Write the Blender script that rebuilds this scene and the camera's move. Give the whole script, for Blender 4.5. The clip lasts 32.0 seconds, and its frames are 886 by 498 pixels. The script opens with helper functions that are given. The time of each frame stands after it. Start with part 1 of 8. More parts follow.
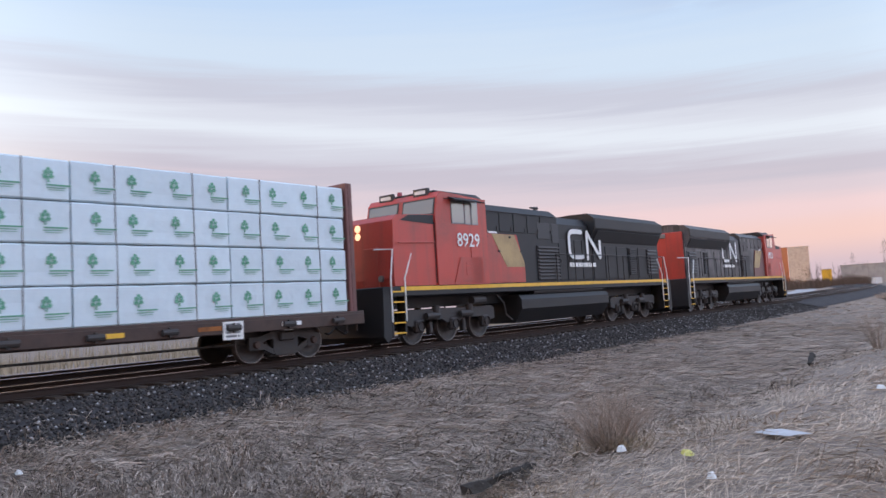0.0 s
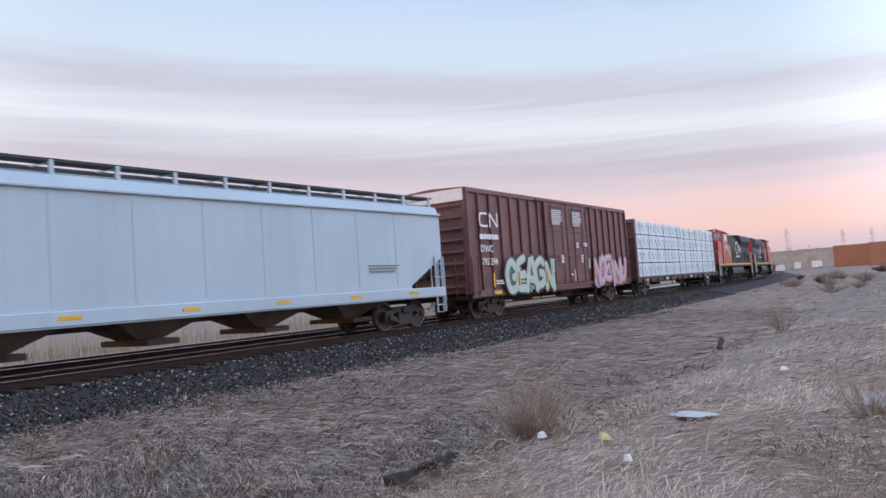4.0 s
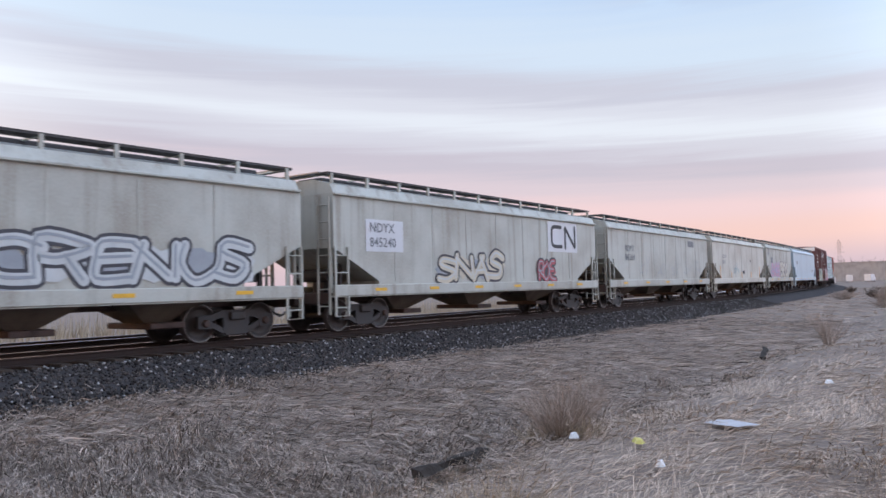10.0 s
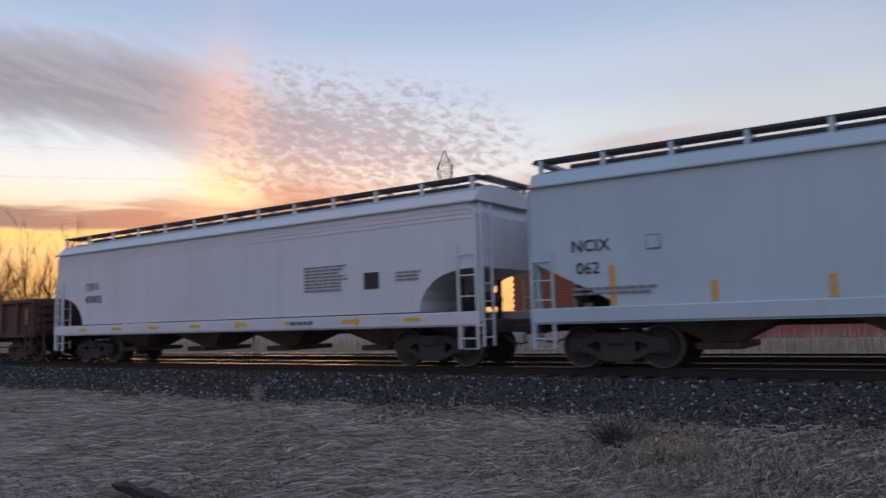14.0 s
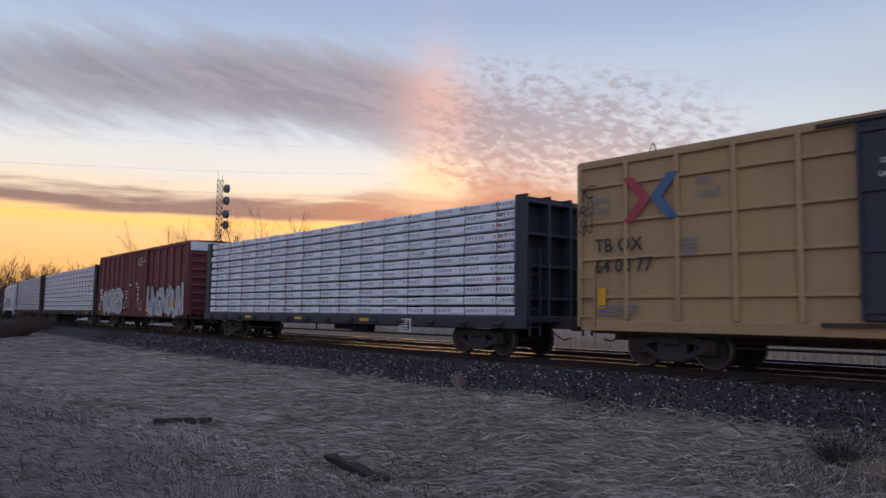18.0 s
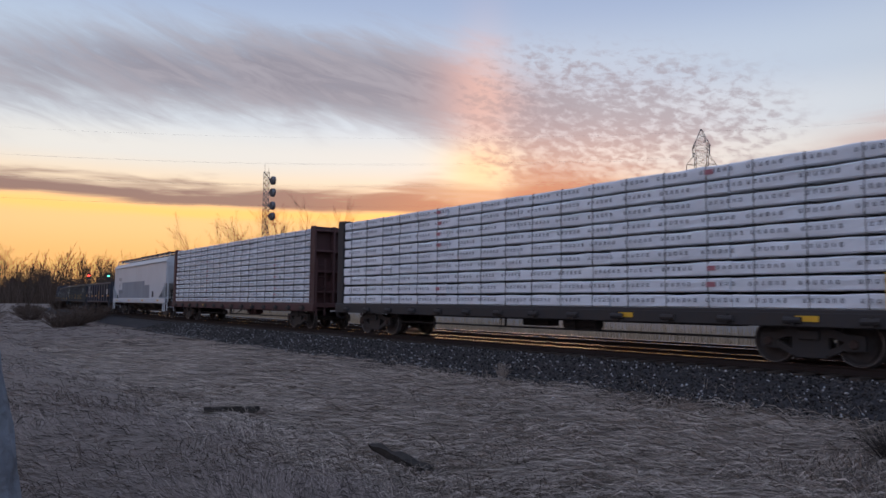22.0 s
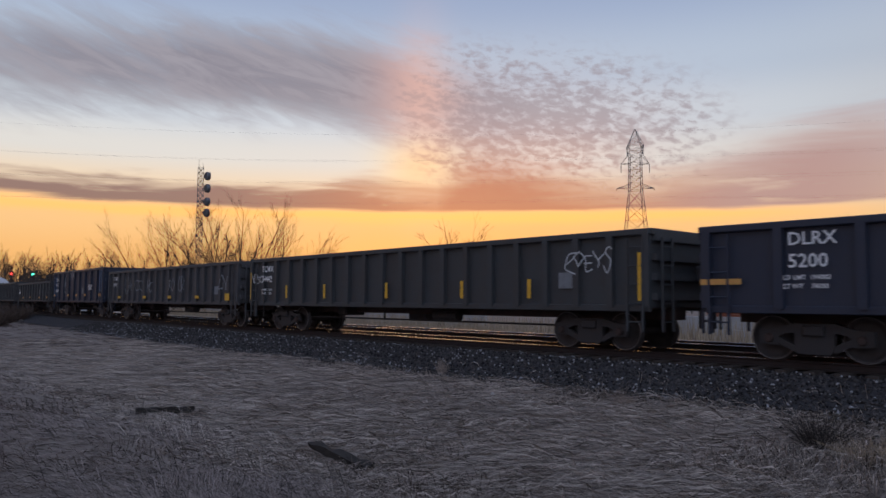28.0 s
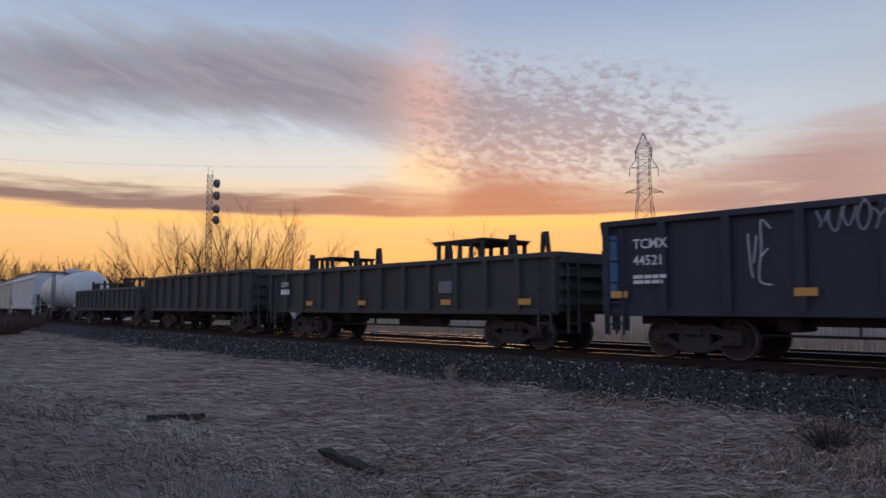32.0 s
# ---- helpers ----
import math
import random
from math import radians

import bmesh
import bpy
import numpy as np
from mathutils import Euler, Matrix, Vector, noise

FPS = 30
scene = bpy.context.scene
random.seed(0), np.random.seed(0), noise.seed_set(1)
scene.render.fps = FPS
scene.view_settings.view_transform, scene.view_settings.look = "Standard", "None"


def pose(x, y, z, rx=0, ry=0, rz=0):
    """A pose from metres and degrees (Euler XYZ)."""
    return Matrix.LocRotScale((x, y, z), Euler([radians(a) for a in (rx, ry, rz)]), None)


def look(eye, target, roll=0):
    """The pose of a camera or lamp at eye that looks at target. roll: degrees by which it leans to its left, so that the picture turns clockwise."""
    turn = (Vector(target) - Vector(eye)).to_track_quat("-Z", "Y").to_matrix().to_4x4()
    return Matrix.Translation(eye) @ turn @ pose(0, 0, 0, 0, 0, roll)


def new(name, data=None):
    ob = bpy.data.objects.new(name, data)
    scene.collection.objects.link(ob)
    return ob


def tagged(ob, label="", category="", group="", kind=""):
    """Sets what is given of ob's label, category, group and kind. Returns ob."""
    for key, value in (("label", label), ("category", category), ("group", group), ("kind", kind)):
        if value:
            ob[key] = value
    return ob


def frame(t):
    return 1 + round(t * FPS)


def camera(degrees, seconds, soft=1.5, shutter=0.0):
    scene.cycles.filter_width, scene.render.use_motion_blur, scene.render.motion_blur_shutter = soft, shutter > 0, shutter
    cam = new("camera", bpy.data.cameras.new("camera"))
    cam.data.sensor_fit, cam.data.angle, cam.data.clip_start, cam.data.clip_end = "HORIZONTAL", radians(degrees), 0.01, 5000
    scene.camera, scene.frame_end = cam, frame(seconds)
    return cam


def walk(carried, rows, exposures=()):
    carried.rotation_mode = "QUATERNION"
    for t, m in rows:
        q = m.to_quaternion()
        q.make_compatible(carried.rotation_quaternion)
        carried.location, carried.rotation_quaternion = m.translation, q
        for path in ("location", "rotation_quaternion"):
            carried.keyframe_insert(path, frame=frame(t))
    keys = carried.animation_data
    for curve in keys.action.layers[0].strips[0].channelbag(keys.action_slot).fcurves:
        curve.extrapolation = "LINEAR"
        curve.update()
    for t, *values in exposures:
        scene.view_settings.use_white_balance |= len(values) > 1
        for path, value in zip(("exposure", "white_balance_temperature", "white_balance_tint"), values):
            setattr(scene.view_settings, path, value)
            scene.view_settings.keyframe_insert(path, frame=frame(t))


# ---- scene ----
cam = camera(60.66, 32.0, shutter=0.15)
EXPOSURES = [(0.0, 0.0, 6500, 10), (12.4, 0.03, 6500, 10), (13.0, -0.45, 6400, 11), (13.5, -0.92, 6300, 12), (14.0, -1.22, 6200, 13), (15.0, -1.34, 6150, 14), (24.0, -1.36, 6150, 14), (27.5, -1.54, 6150, 14), (32.0, -1.54, 6150, 14)]
# seconds, x, y, z, tilt, roll, yaw
PATH = [
    (0.0, -0.054, -0.003, 1.188, 94.15, 3.36, -57.05),
    (0.5, -0.047, -0.005, 1.187, 93.56, 3.72, -60.43),
    (1.0, -0.043, -0.004, 1.186, 93.24, 3.95, -61.73),
    (1.5, -0.054, -0.010, 1.185, 93.08, 4.14, -62.22),
    (2.0, -0.055, -0.012, 1.185, 92.97, 4.32, -62.47),
    (2.5, -0.055, -0.010, 1.188, 92.93, 4.46, -62.63),
    (3.0, -0.028, -0.010, 1.178, 93.00, 4.46, -62.74),
    (3.5, -0.018, -0.006, 1.176, 93.09, 4.35, -62.82),
    (5.5, -0.017, 0.005, 1.178, 92.88, 3.45, -62.84),
    (6.0, -0.030, 0.003, 1.179, 92.58, 3.30, -62.91),
    (6.5, -0.027, 0.005, 1.180, 92.27, 3.26, -62.92),
    (7.0, -0.038, 0.002, 1.185, 92.01, 3.21, -62.63),
    (7.5, -0.045, 0.001, 1.184, 91.81, 3.10, -62.10),
    (8.0, -0.038, 0.002, 1.177, 91.65, 2.92, -61.43),
    (8.5, -0.016, -0.002, 1.173, 91.59, 2.62, -60.88),
    (9.0, 0.000, -0.001, 1.168, 91.81, 2.41, -60.40),
    (9.5, 0.014, -0.009, 1.160, 92.22, 2.15, -59.96),
    (10.0, 0.057, -0.007, 1.148, 92.97, 1.52, -59.79),
    (10.5, 0.000, 0.059, 1.168, 94.03, -1.26, -51.08),
    (11.0, 0.000, 0.099, 1.168, 92.61, -3.65, -51.55),
    (11.3, -0.108, 0.185, 1.166, 92.35, -3.04, -52.02),
    (11.5, -0.020, 0.150, 1.166, 92.41, -2.86, -52.13),
    (12.0, -0.184, 0.178, 1.164, 93.90, -0.39, -51.68),
    (12.5, -0.001, 0.168, 1.166, 96.16, 2.73, -46.51),
    (13.0, 0.191, 0.213, 1.172, 99.39, 3.06, -26.07),
    (13.2, -0.017, 0.098, 1.168, 99.65, 1.42, -13.48),
    (13.5, -0.082, 0.186, 1.171, 97.20, 1.21, 6.67),
    (14.0, -0.028, 0.002, 1.166, 95.27, 1.77, 25.49),
    (14.5, 0.017, -0.017, 1.165, 95.05, 0.81, 31.36),
    (16.5, -0.010, 0.060, 1.148, 93.33, -0.55, 39.10),
    (17.0, -0.010, 0.060, 1.147, 93.92, -0.92, 40.24),
    (17.5, -0.008, 0.060, 1.147, 94.45, -0.86, 40.76),
    (18.0, -0.005, 0.060, 1.148, 94.96, -0.74, 40.59),
    (18.5, -0.001, 0.060, 1.148, 95.37, -0.62, 39.86),
    (19.0, 0.001, 0.060, 1.150, 95.65, -0.42, 39.34),
    (19.5, 0.002, 0.060, 1.150, 95.69, -0.25, 39.42),
    (20.0, -0.001, 0.060, 1.149, 95.39, -0.13, 40.38),
    (20.5, -0.003, 0.060, 1.147, 94.84, -0.16, 41.88),
    (21.0, 0.027, 0.060, 1.171, 94.29, -0.41, 43.27),
    (21.5, 0.026, 0.060, 1.168, 94.04, -0.70, 43.95),
    (22.0, 0.024, 0.060, 1.168, 94.14, -0.65, 43.94),
    (22.5, 0.009, 0.060, 1.158, 94.46, -0.61, 43.51),
    (23.0, -0.005, 0.060, 1.150, 94.72, -0.50, 43.10),
    (23.5, -0.004, 0.060, 1.148, 94.80, -0.46, 42.89),
    (24.0, 0.006, 0.060, 1.155, 94.71, -0.56, 42.95),
    (24.5, 0.006, 0.060, 1.161, 94.60, -0.58, 43.36),
    (26.5, 0.002, 0.060, 1.162, 94.22, -0.72, 43.36),
    (27.0, -0.011, 0.060, 1.150, 93.95, -0.68, 42.03),
    (27.5, -0.010, 0.060, 1.149, 93.85, -0.54, 40.63),
    (28.0, -0.007, 0.060, 1.151, 93.98, -0.35, 39.33),
    (28.5, -0.006, 0.060, 1.152, 94.10, -0.16, 38.34),
    (29.0, -0.005, 0.060, 1.150, 94.17, 0.03, 37.92),
    (29.5, -0.006, 0.060, 1.150, 94.12, 0.02, 37.95),
    (30.0, -0.008, 0.060, 1.151, 94.05, -0.07, 38.44),
    (30.5, -0.008, 0.060, 1.152, 94.09, -0.18, 38.98),
    (31.0, -0.008, 0.060, 1.153, 94.20, -0.24, 39.52),
    (31.5, -0.007, 0.060, 1.151, 94.31, -0.12, 39.86),
    (32.0, -0.005, 0.060, 1.155, 94.39, 0.01, 40.02),
]
walk(cam, [(t, pose(*r)) for t, *r in PATH], EXPOSURES)

# ---------------------------------------------------------------- track line
# curvature per metre: easy on the west side, tighter on the east side
TRACK_Y, TRACK_H0 = 16.801, -8.18
K_WEST, K_MID, K_EAST = 0.001217, 0.001333, 0.001160
S_WEST, S_EAST = -30.0, 25.0
SPEED, ACCEL = 12.933, 0.0031


def track_table():
    s = np.arange(-700.0, 420.5, 0.5)
    k = np.where(s < S_WEST, K_WEST, np.where(s > S_EAST, K_EAST, K_MID))
    h = np.cumsum(k) * 0.5
    i0 = int(np.argmin(abs(s)))
    h = h - h[i0] + radians(TRACK_H0)
    x = np.cumsum(np.cos(h)) * 0.5
    y = np.cumsum(np.sin(h)) * 0.5
    return s, x - x[i0], y - y[i0] + TRACK_Y, h


TS, TX, TY, TH = track_table()


def on_track(s, lat=0.0):
    """Point of the line at arc length s, lat metres to the right of travel, and the heading."""
    h = np.interp(s, TS, TH)
    return np.interp(s, TS, TX) + lat * np.sin(h), np.interp(s, TS, TY) - lat * np.cos(h), h



# ---------------------------------------------------------------- sky and light
SUNSET_AZ = 40.0          # degrees left of +y

world = bpy.data.worlds.new("dusk_sky")
scene.world = world
world.use_nodes = True
WT = world.node_tree
WT.nodes.clear()


def wn(kind):
    return WT.nodes.new(kind)


def wmath(op, a, b=None, c=None, clamp=False):
    n = wn("ShaderNodeMath")
    n.operation, n.use_clamp = op, clamp
    for i, v in enumerate((a, b, c)):
        if v is None:
            continue
        if isinstance(v, (int, float)):
            n.inputs[i].default_value = v
        else:
            WT.links.new(v, n.inputs[i])
    return n.outputs[0]


def wmap(v, a, b, lo=0.0, hi=1.0):
    n = wn("ShaderNodeMapRange")
    n.interpolation_type = "SMOOTHSTEP"
    for k, x in (("From Min", a), ("From Max", b), ("To Min", lo), ("To Max", hi)):
        n.inputs[k].default_value = x
    WT.links.new(v, n.inputs["Value"])
    return n.outputs["Result"]


def wramp(v, lo, hi, stops):
    n = wn("ShaderNodeValToRGB")
    n.color_ramp.interpolation = "EASE"
    els = n.color_ramp.elements
    while len(els) < len(stops):
        els.new(0.5)
    for e, (p, col) in zip(els, stops):
        e.position, e.color = (p - lo) / (hi - lo), (*col, 1)
    WT.links.new(wmath("DIVIDE", wmath("SUBTRACT", v, lo), hi - lo, clamp=True), n.inputs[0])
    return n.outputs[0]


def wmix(f, a, b, how="MIX"):
    n = wn("ShaderNodeMix")
    n.data_type, n.blend_type = "RGBA", how
    for i, v in ((0, f), (6, a), (7, b)):
        if isinstance(v, (int, float)):
            n.inputs[i].default_value = v
        elif isinstance(v, tuple):
            n.inputs[i].default_value = (*v, 1)
        else:
            WT.links.new(v, n.inputs[i])
    return n.outputs[2]


def wnoise(x, y, scale, detail=5.0, rough=0.55, distort=0.0):
    c = wn("ShaderNodeCombineXYZ")
    for i, v in enumerate((x, y)):
        WT.links.new(v, c.inputs[i])
    n = wn("ShaderNodeTexNoise")
    n.inputs["Scale"].default_value, n.inputs["Detail"].default_value = scale, detail
    n.inputs["Roughness"].default_value, n.inputs["Distortion"].default_value = rough, distort
    WT.links.new(c.outputs[0], n.inputs["Vector"])
    return n.outputs["Fac"]


def bell(v, centre, width):
    d = wmath("DIVIDE", wmath("SUBTRACT", v, centre), width)
    return wmath("POWER", 2.718, wmath("MULTIPLY", wmath("MULTIPLY", d, d), -1.0))


sep = wn("ShaderNodeSeparateXYZ")
WT.links.new(wn("ShaderNodeTexCoord").outputs["Generated"], sep.inputs[0])
SKX, SKY, SKZ = sep.outputs
EL = wmath("MULTIPLY", wmath("ARCSINE", wmath("MAXIMUM", wmath("MINIMUM", SKZ, 0.9999), -0.9999)), 57.2958)
AZ = wmath("MULTIPLY", wmath("ARCTAN2", wmath("MULTIPLY", SKX, -1.0), SKY), 57.2958)
OFF = wmath("ABSOLUTE", wmath("SUBTRACT", AZ, SUNSET_AZ))
# wavy height and thin layering, so that the bands are not ruled lines
WAVE = wmath("MULTIPLY", wmath("SUBTRACT", wnoise(wmath("MULTIPLY", AZ, 0.03), wmath("MULTIPLY", EL, 0.12), 1.0), 0.5), 1.6)
LAYER = wmath("MULTIPLY", wmath("SUBTRACT", wnoise(wmath("MULTIPLY", AZ, 0.035), wmath("MULTIPLY", EL, 0.85), 1.0, 6.0, 0.6, 0.4), 0.5), 3.4)
# the layers dip towards the east
DIP = wmath("MULTIPLY", wmath("ADD", AZ, 58.0), -0.075)
ELW = wmath("ADD", wmath("ADD", wmath("ADD", EL, wmath("MULTIPLY", DIP, wmap(EL, 3.0, 9.0))), WAVE), wmath("MULTIPLY", LAYER, wmap(EL, 2.0, 9.0)))

west = wramp(EL, -2, 60, [(-2, (2.2, 1.08, 0.30)), (2.5, (2.6, 1.36, 0.44)), (5.8, (2.75, 1.62, 0.64)), (8.2, (2.5, 1.95, 1.30)),
                          (10.6, (2.15, 2.05, 1.80)), (13.5, (1.75, 1.88, 1.92)), (17, (1.34, 1.56, 1.78)), (23, (0.92, 1.14, 1.54)), (36, (0.70, 0.86, 1.20)), (60, (0.6, 0.72, 1.0))])
east = wramp(ELW, -2, 60, [(-2, (0.60, 0.51, 0.57)), (1.2, (0.66, 0.53, 0.60)), (3.4, (0.86, 0.60, 0.58)), (5.6, (0.83, 0.62, 0.66)), (7.8, (0.68, 0.58, 0.66)), (9.6, (0.56, 0.52, 0.62)),
                           (11.0, (0.64, 0.64, 0.74)), (12.4, (0.76, 0.80, 0.89)), (13.8, (0.68, 0.70, 0.80)), (15.2, (0.58, 0.59, 0.70)), (17.5, (0.63, 0.74, 0.89)),
                           (24, (0.50, 0.66, 0.91)), (40, (0.47, 0.57, 0.80)), (60, (0.48, 0.56, 0.75))])
WEST = wmap(OFF, 80.0, 30.0)
sky = wmix(WEST, east, west)
# wide white glow between the two
sky = wmix(wmath("MULTIPLY", bell(AZ, 4.0, 13.0), wmath("MULTIPLY", bell(EL, 13.0, 7.0), 0.42)), sky, (1.15, 1.1, 1.08))
# glow and pillar over the sun that has just set
glow = wmath("MULTIPLY", bell(AZ, 41.0, 3.0), bell(EL, 10.2, 2.4))
sky = wmix(wmath("MULTIPLY", glow, 0.85), sky, (3.1, 2.15, 0.95))
# deeper orange along the horizon below the glow
ember = wmath("MULTIPLY", bell(AZ, 36.0, 16.0), bell(EL, 4.6, 2.6))
sky = wmix(wmath("MULTIPLY", ember, 0.6), sky, (2.8, 1.30, 0.34))
# high cloud: a grey sheet drawn out in wisps that breaks into ripples towards the north
BOW = wmath("SUBTRACT", AZ, 56.0)
CENTRE = wmath("ADD", 16.6, wmath("MULTIPLY", wmath("MULTIPLY", BOW, BOW), -0.0052))
DIAG = wmath("ADD", EL, wmath("MULTIPLY", AZ, -0.30))
streak = wnoise(wmath("MULTIPLY", AZ, 0.075), wmath("MULTIPLY", DIAG, 0.30), 1.0, 7.0, 0.62, 0.35)
wisp = wnoise(wmath("MULTIPLY", wmath("ADD", AZ, wmath("MULTIPLY", EL, 0.4)), 0.16), wmath("MULTIPLY", DIAG, 0.75), 1.0, 8.0, 0.60, 1.2)
ripple = wnoise(wmath("MULTIPLY", AZ, 1.0), wmath("MULTIPLY", wmath("ADD", EL, wmath("MULTIPLY", AZ, -0.10)), 2.0), 1.0, 4.0, 0.58, 0.35)
body = wmath("MULTIPLY", bell(wmath("SUBTRACT", EL, CENTRE), 0.0, 3.7), wmath("MULTIPLY", wmap(AZ, 27.0, 42.0), wmap(AZ, 84.0, 56.0, 0.6, 1.0)))
ragged = wmath("ADD", body, wmath("ADD", wmath("MULTIPLY", wmath("SUBTRACT", wisp, 0.5), 0.75), wmath("MULTIPLY", wmath("SUBTRACT", streak, 0.5), 0.8)))
cover = wmath("MULTIPLY", wmap(ragged, 0.18, 0.98), wmap(body, 0.03, 0.22))
sky = wmix(wmath("MULTIPLY", cover, 0.93), sky, wmix(bell(AZ, 40.8, 3.6), wmix(wmap(wisp, 0.35, 0.65), (0.66, 0.60, 0.68), (0.92, 0.84, 0.90)), (1.75, 1.02, 0.86)))
field = wmath("MULTIPLY", bell(wmath("SUBTRACT", EL, wmath("ADD", 13.2, wmath("MULTIPLY", wmath("SUBTRACT", AZ, 30.0), 0.08))), 0.0, 4.1), wmath("MULTIPLY", wmap(AZ, 13.0, 33.0), wmap(AZ, 46.0, 36.0)))
warm = wmath("MULTIPLY", wmap(EL, 15.0, 9.5), wmap(AZ, 18.0, 34.0))
sky = wmix(wmath("MULTIPLY", field, 0.45), sky, wmix(warm, (1.62, 1.30, 1.26), (2.5, 1.25, 0.85)))
puffs = wmath("MULTIPLY", wmap(wmath("ADD", wmath("ADD", ripple, wmath("MULTIPLY", wmath("SUBTRACT", field, 0.7), 0.22)), wmath("MULTIPLY", wmath("SUBTRACT", streak, 0.5), 0.4)), 0.34, 0.62), wmap(field, 0.02, 0.35))
sky = wmix(wmath("MULTIPLY", puffs, 0.66, clamp=True), sky, wmix(warm, (0.86, 0.70, 0.74), (1.25, 0.62, 0.48)))
pillar = wmath("MULTIPLY", bell(AZ, 41.0, 2.0), wmath("MULTIPLY", wmap(EL, 3.0, 8.0), wmap(EL, 26.0, 14.0)))
sky = wmix(wmath("MULTIPLY", pillar, 0.22), sky, (2.8, 1.6, 1.1))
# low dusky bank: crisp level underside with a bright rim, soft torn top
shag = wnoise(wmath("MULTIPLY", AZ, 0.10), wmath("MULTIPLY", EL, 0.9), 1.0, 7.0, 0.6, 0.5)
FOOT = wmath("ADD", 6.75, wmath("ADD", wmath("MULTIPLY", wmath("SUBTRACT", shag, 0.5), 0.9), wmap(AZ, 58.0, 74.0, 0.0, 0.2)))
west_top = wmap(AZ, 44.0, 50.0, 10.4, 9.0)
north_top = wmath("ADD", wmap(AZ, 38.0, 26.0, 12.8, 10.6), wmap(AZ, 26.0, 10.0, 0.0, 3.8))
TOP = wmath("ADD", wmath("MINIMUM", wmath("MAXIMUM", west_top, wmath("MULTIPLY", north_top, wmap(AZ, 50.0, 36.0))), 16.0), wmath("MULTIPLY", wmath("SUBTRACT", shag, 0.5), 4.0))
inside = wmath("MULTIPLY", wmap(wmath("SUBTRACT", EL, FOOT), -0.10, 0.30), wmap(wmath("DIVIDE", wmath("SUBTRACT", TOP, EL), wmap(AZ, 50.0, 38.0, 1.4, 4.5)), 0.0, 1.0))
inside = wmath("MULTIPLY", inside, wmath("MULTIPLY", wmap(AZ, -6.0, 14.0), wmap(shag, 0.22, 0.40, 0.35, 1.0)))
bank_col = wmix(wmap(AZ, 60.0, 38.0), (0.72, 0.41, 0.36), wmix(wmap(AZ, 30.0, 16.0), (1.45, 0.55, 0.32), (1.32, 0.78, 0.68)))
rim = wmath("MULTIPLY", bell(wmath("SUBTRACT", EL, FOOT), -0.35, 0.5), wmap(AZ, 6.0, 22.0))
sky = wmix(wmath("MULTIPLY", rim, 0.75), sky, (3.9, 1.75, 0.36))
sky = wmix(wmath("MULTIPLY", inside, 0.94), sky, bank_col)
# one small dark cloud high in the east
small = wmath("MULTIPLY", wmath("MULTIPLY", bell(EL, 21.5, 1.7), bell(AZ, -83.0, 9.0)), wmap(wnoise(wmath("MULTIPLY", AZ, 0.12), wmath("MULTIPLY", EL, 0.5), 1.0), 0.35, 0.55))
sky = wmix(wmath("MULTIPLY", small, 0.6), sky, (0.42, 0.40, 0.52))

# unseen sky overhead and opposite the sunset, brightened as fill for ground and cars
sky = wmix(1.0, sky, wmix(wmap(EL, 29.0, 48.0), (1.0, 1.0, 1.0), (1.5, 1.53, 1.62)), "MULTIPLY")
sky = wmix(1.0, sky, wmix(wmath("MULTIPLY", wmap(OFF, 125.0, 165.0), wmath("MULTIPLY", wmap(EL, -1.0, 4.0), wmap(EL, 62.0, 34.0))), (1.0, 1.0, 1.0), (3.05, 3.12, 3.15)), "MULTIPLY")

nishita = wn("ShaderNodeTexSky")
nishita.sky_type = "NISHITA"
nishita.sun_disc = False
nishita.sun_elevation, nishita.sun_rotation = radians(1.0), radians(-SUNSET_AZ)
bg1, bg2, add, out = wn("ShaderNodeBackground"), wn("ShaderNodeBackground"), wn("ShaderNodeAddShader"), wn("ShaderNodeOutputWorld")
WT.links.new(sky, bg1.inputs[0])
bg1.inputs[1].default_value = 1.0
WT.links.new(nishita.outputs[0], bg2.inputs[0])
bg2.inputs[1].default_value = 0.05
WT.links.new(bg1.outputs[0], add.inputs[0])
WT.links.new(bg2.outputs[0], add.inputs[1])
WT.links.new(add.outputs[0], out.inputs[0])

sun = new("sun", bpy.data.lights.new("sun", "SUN"))
sun.data.energy, sun.data.angle, sun.data.color = 0.5, radians(16), (1.0, 0.56, 0.32)
sun.matrix_world = look((-64.3, 76.6, 6.5), (0, 0, 0))


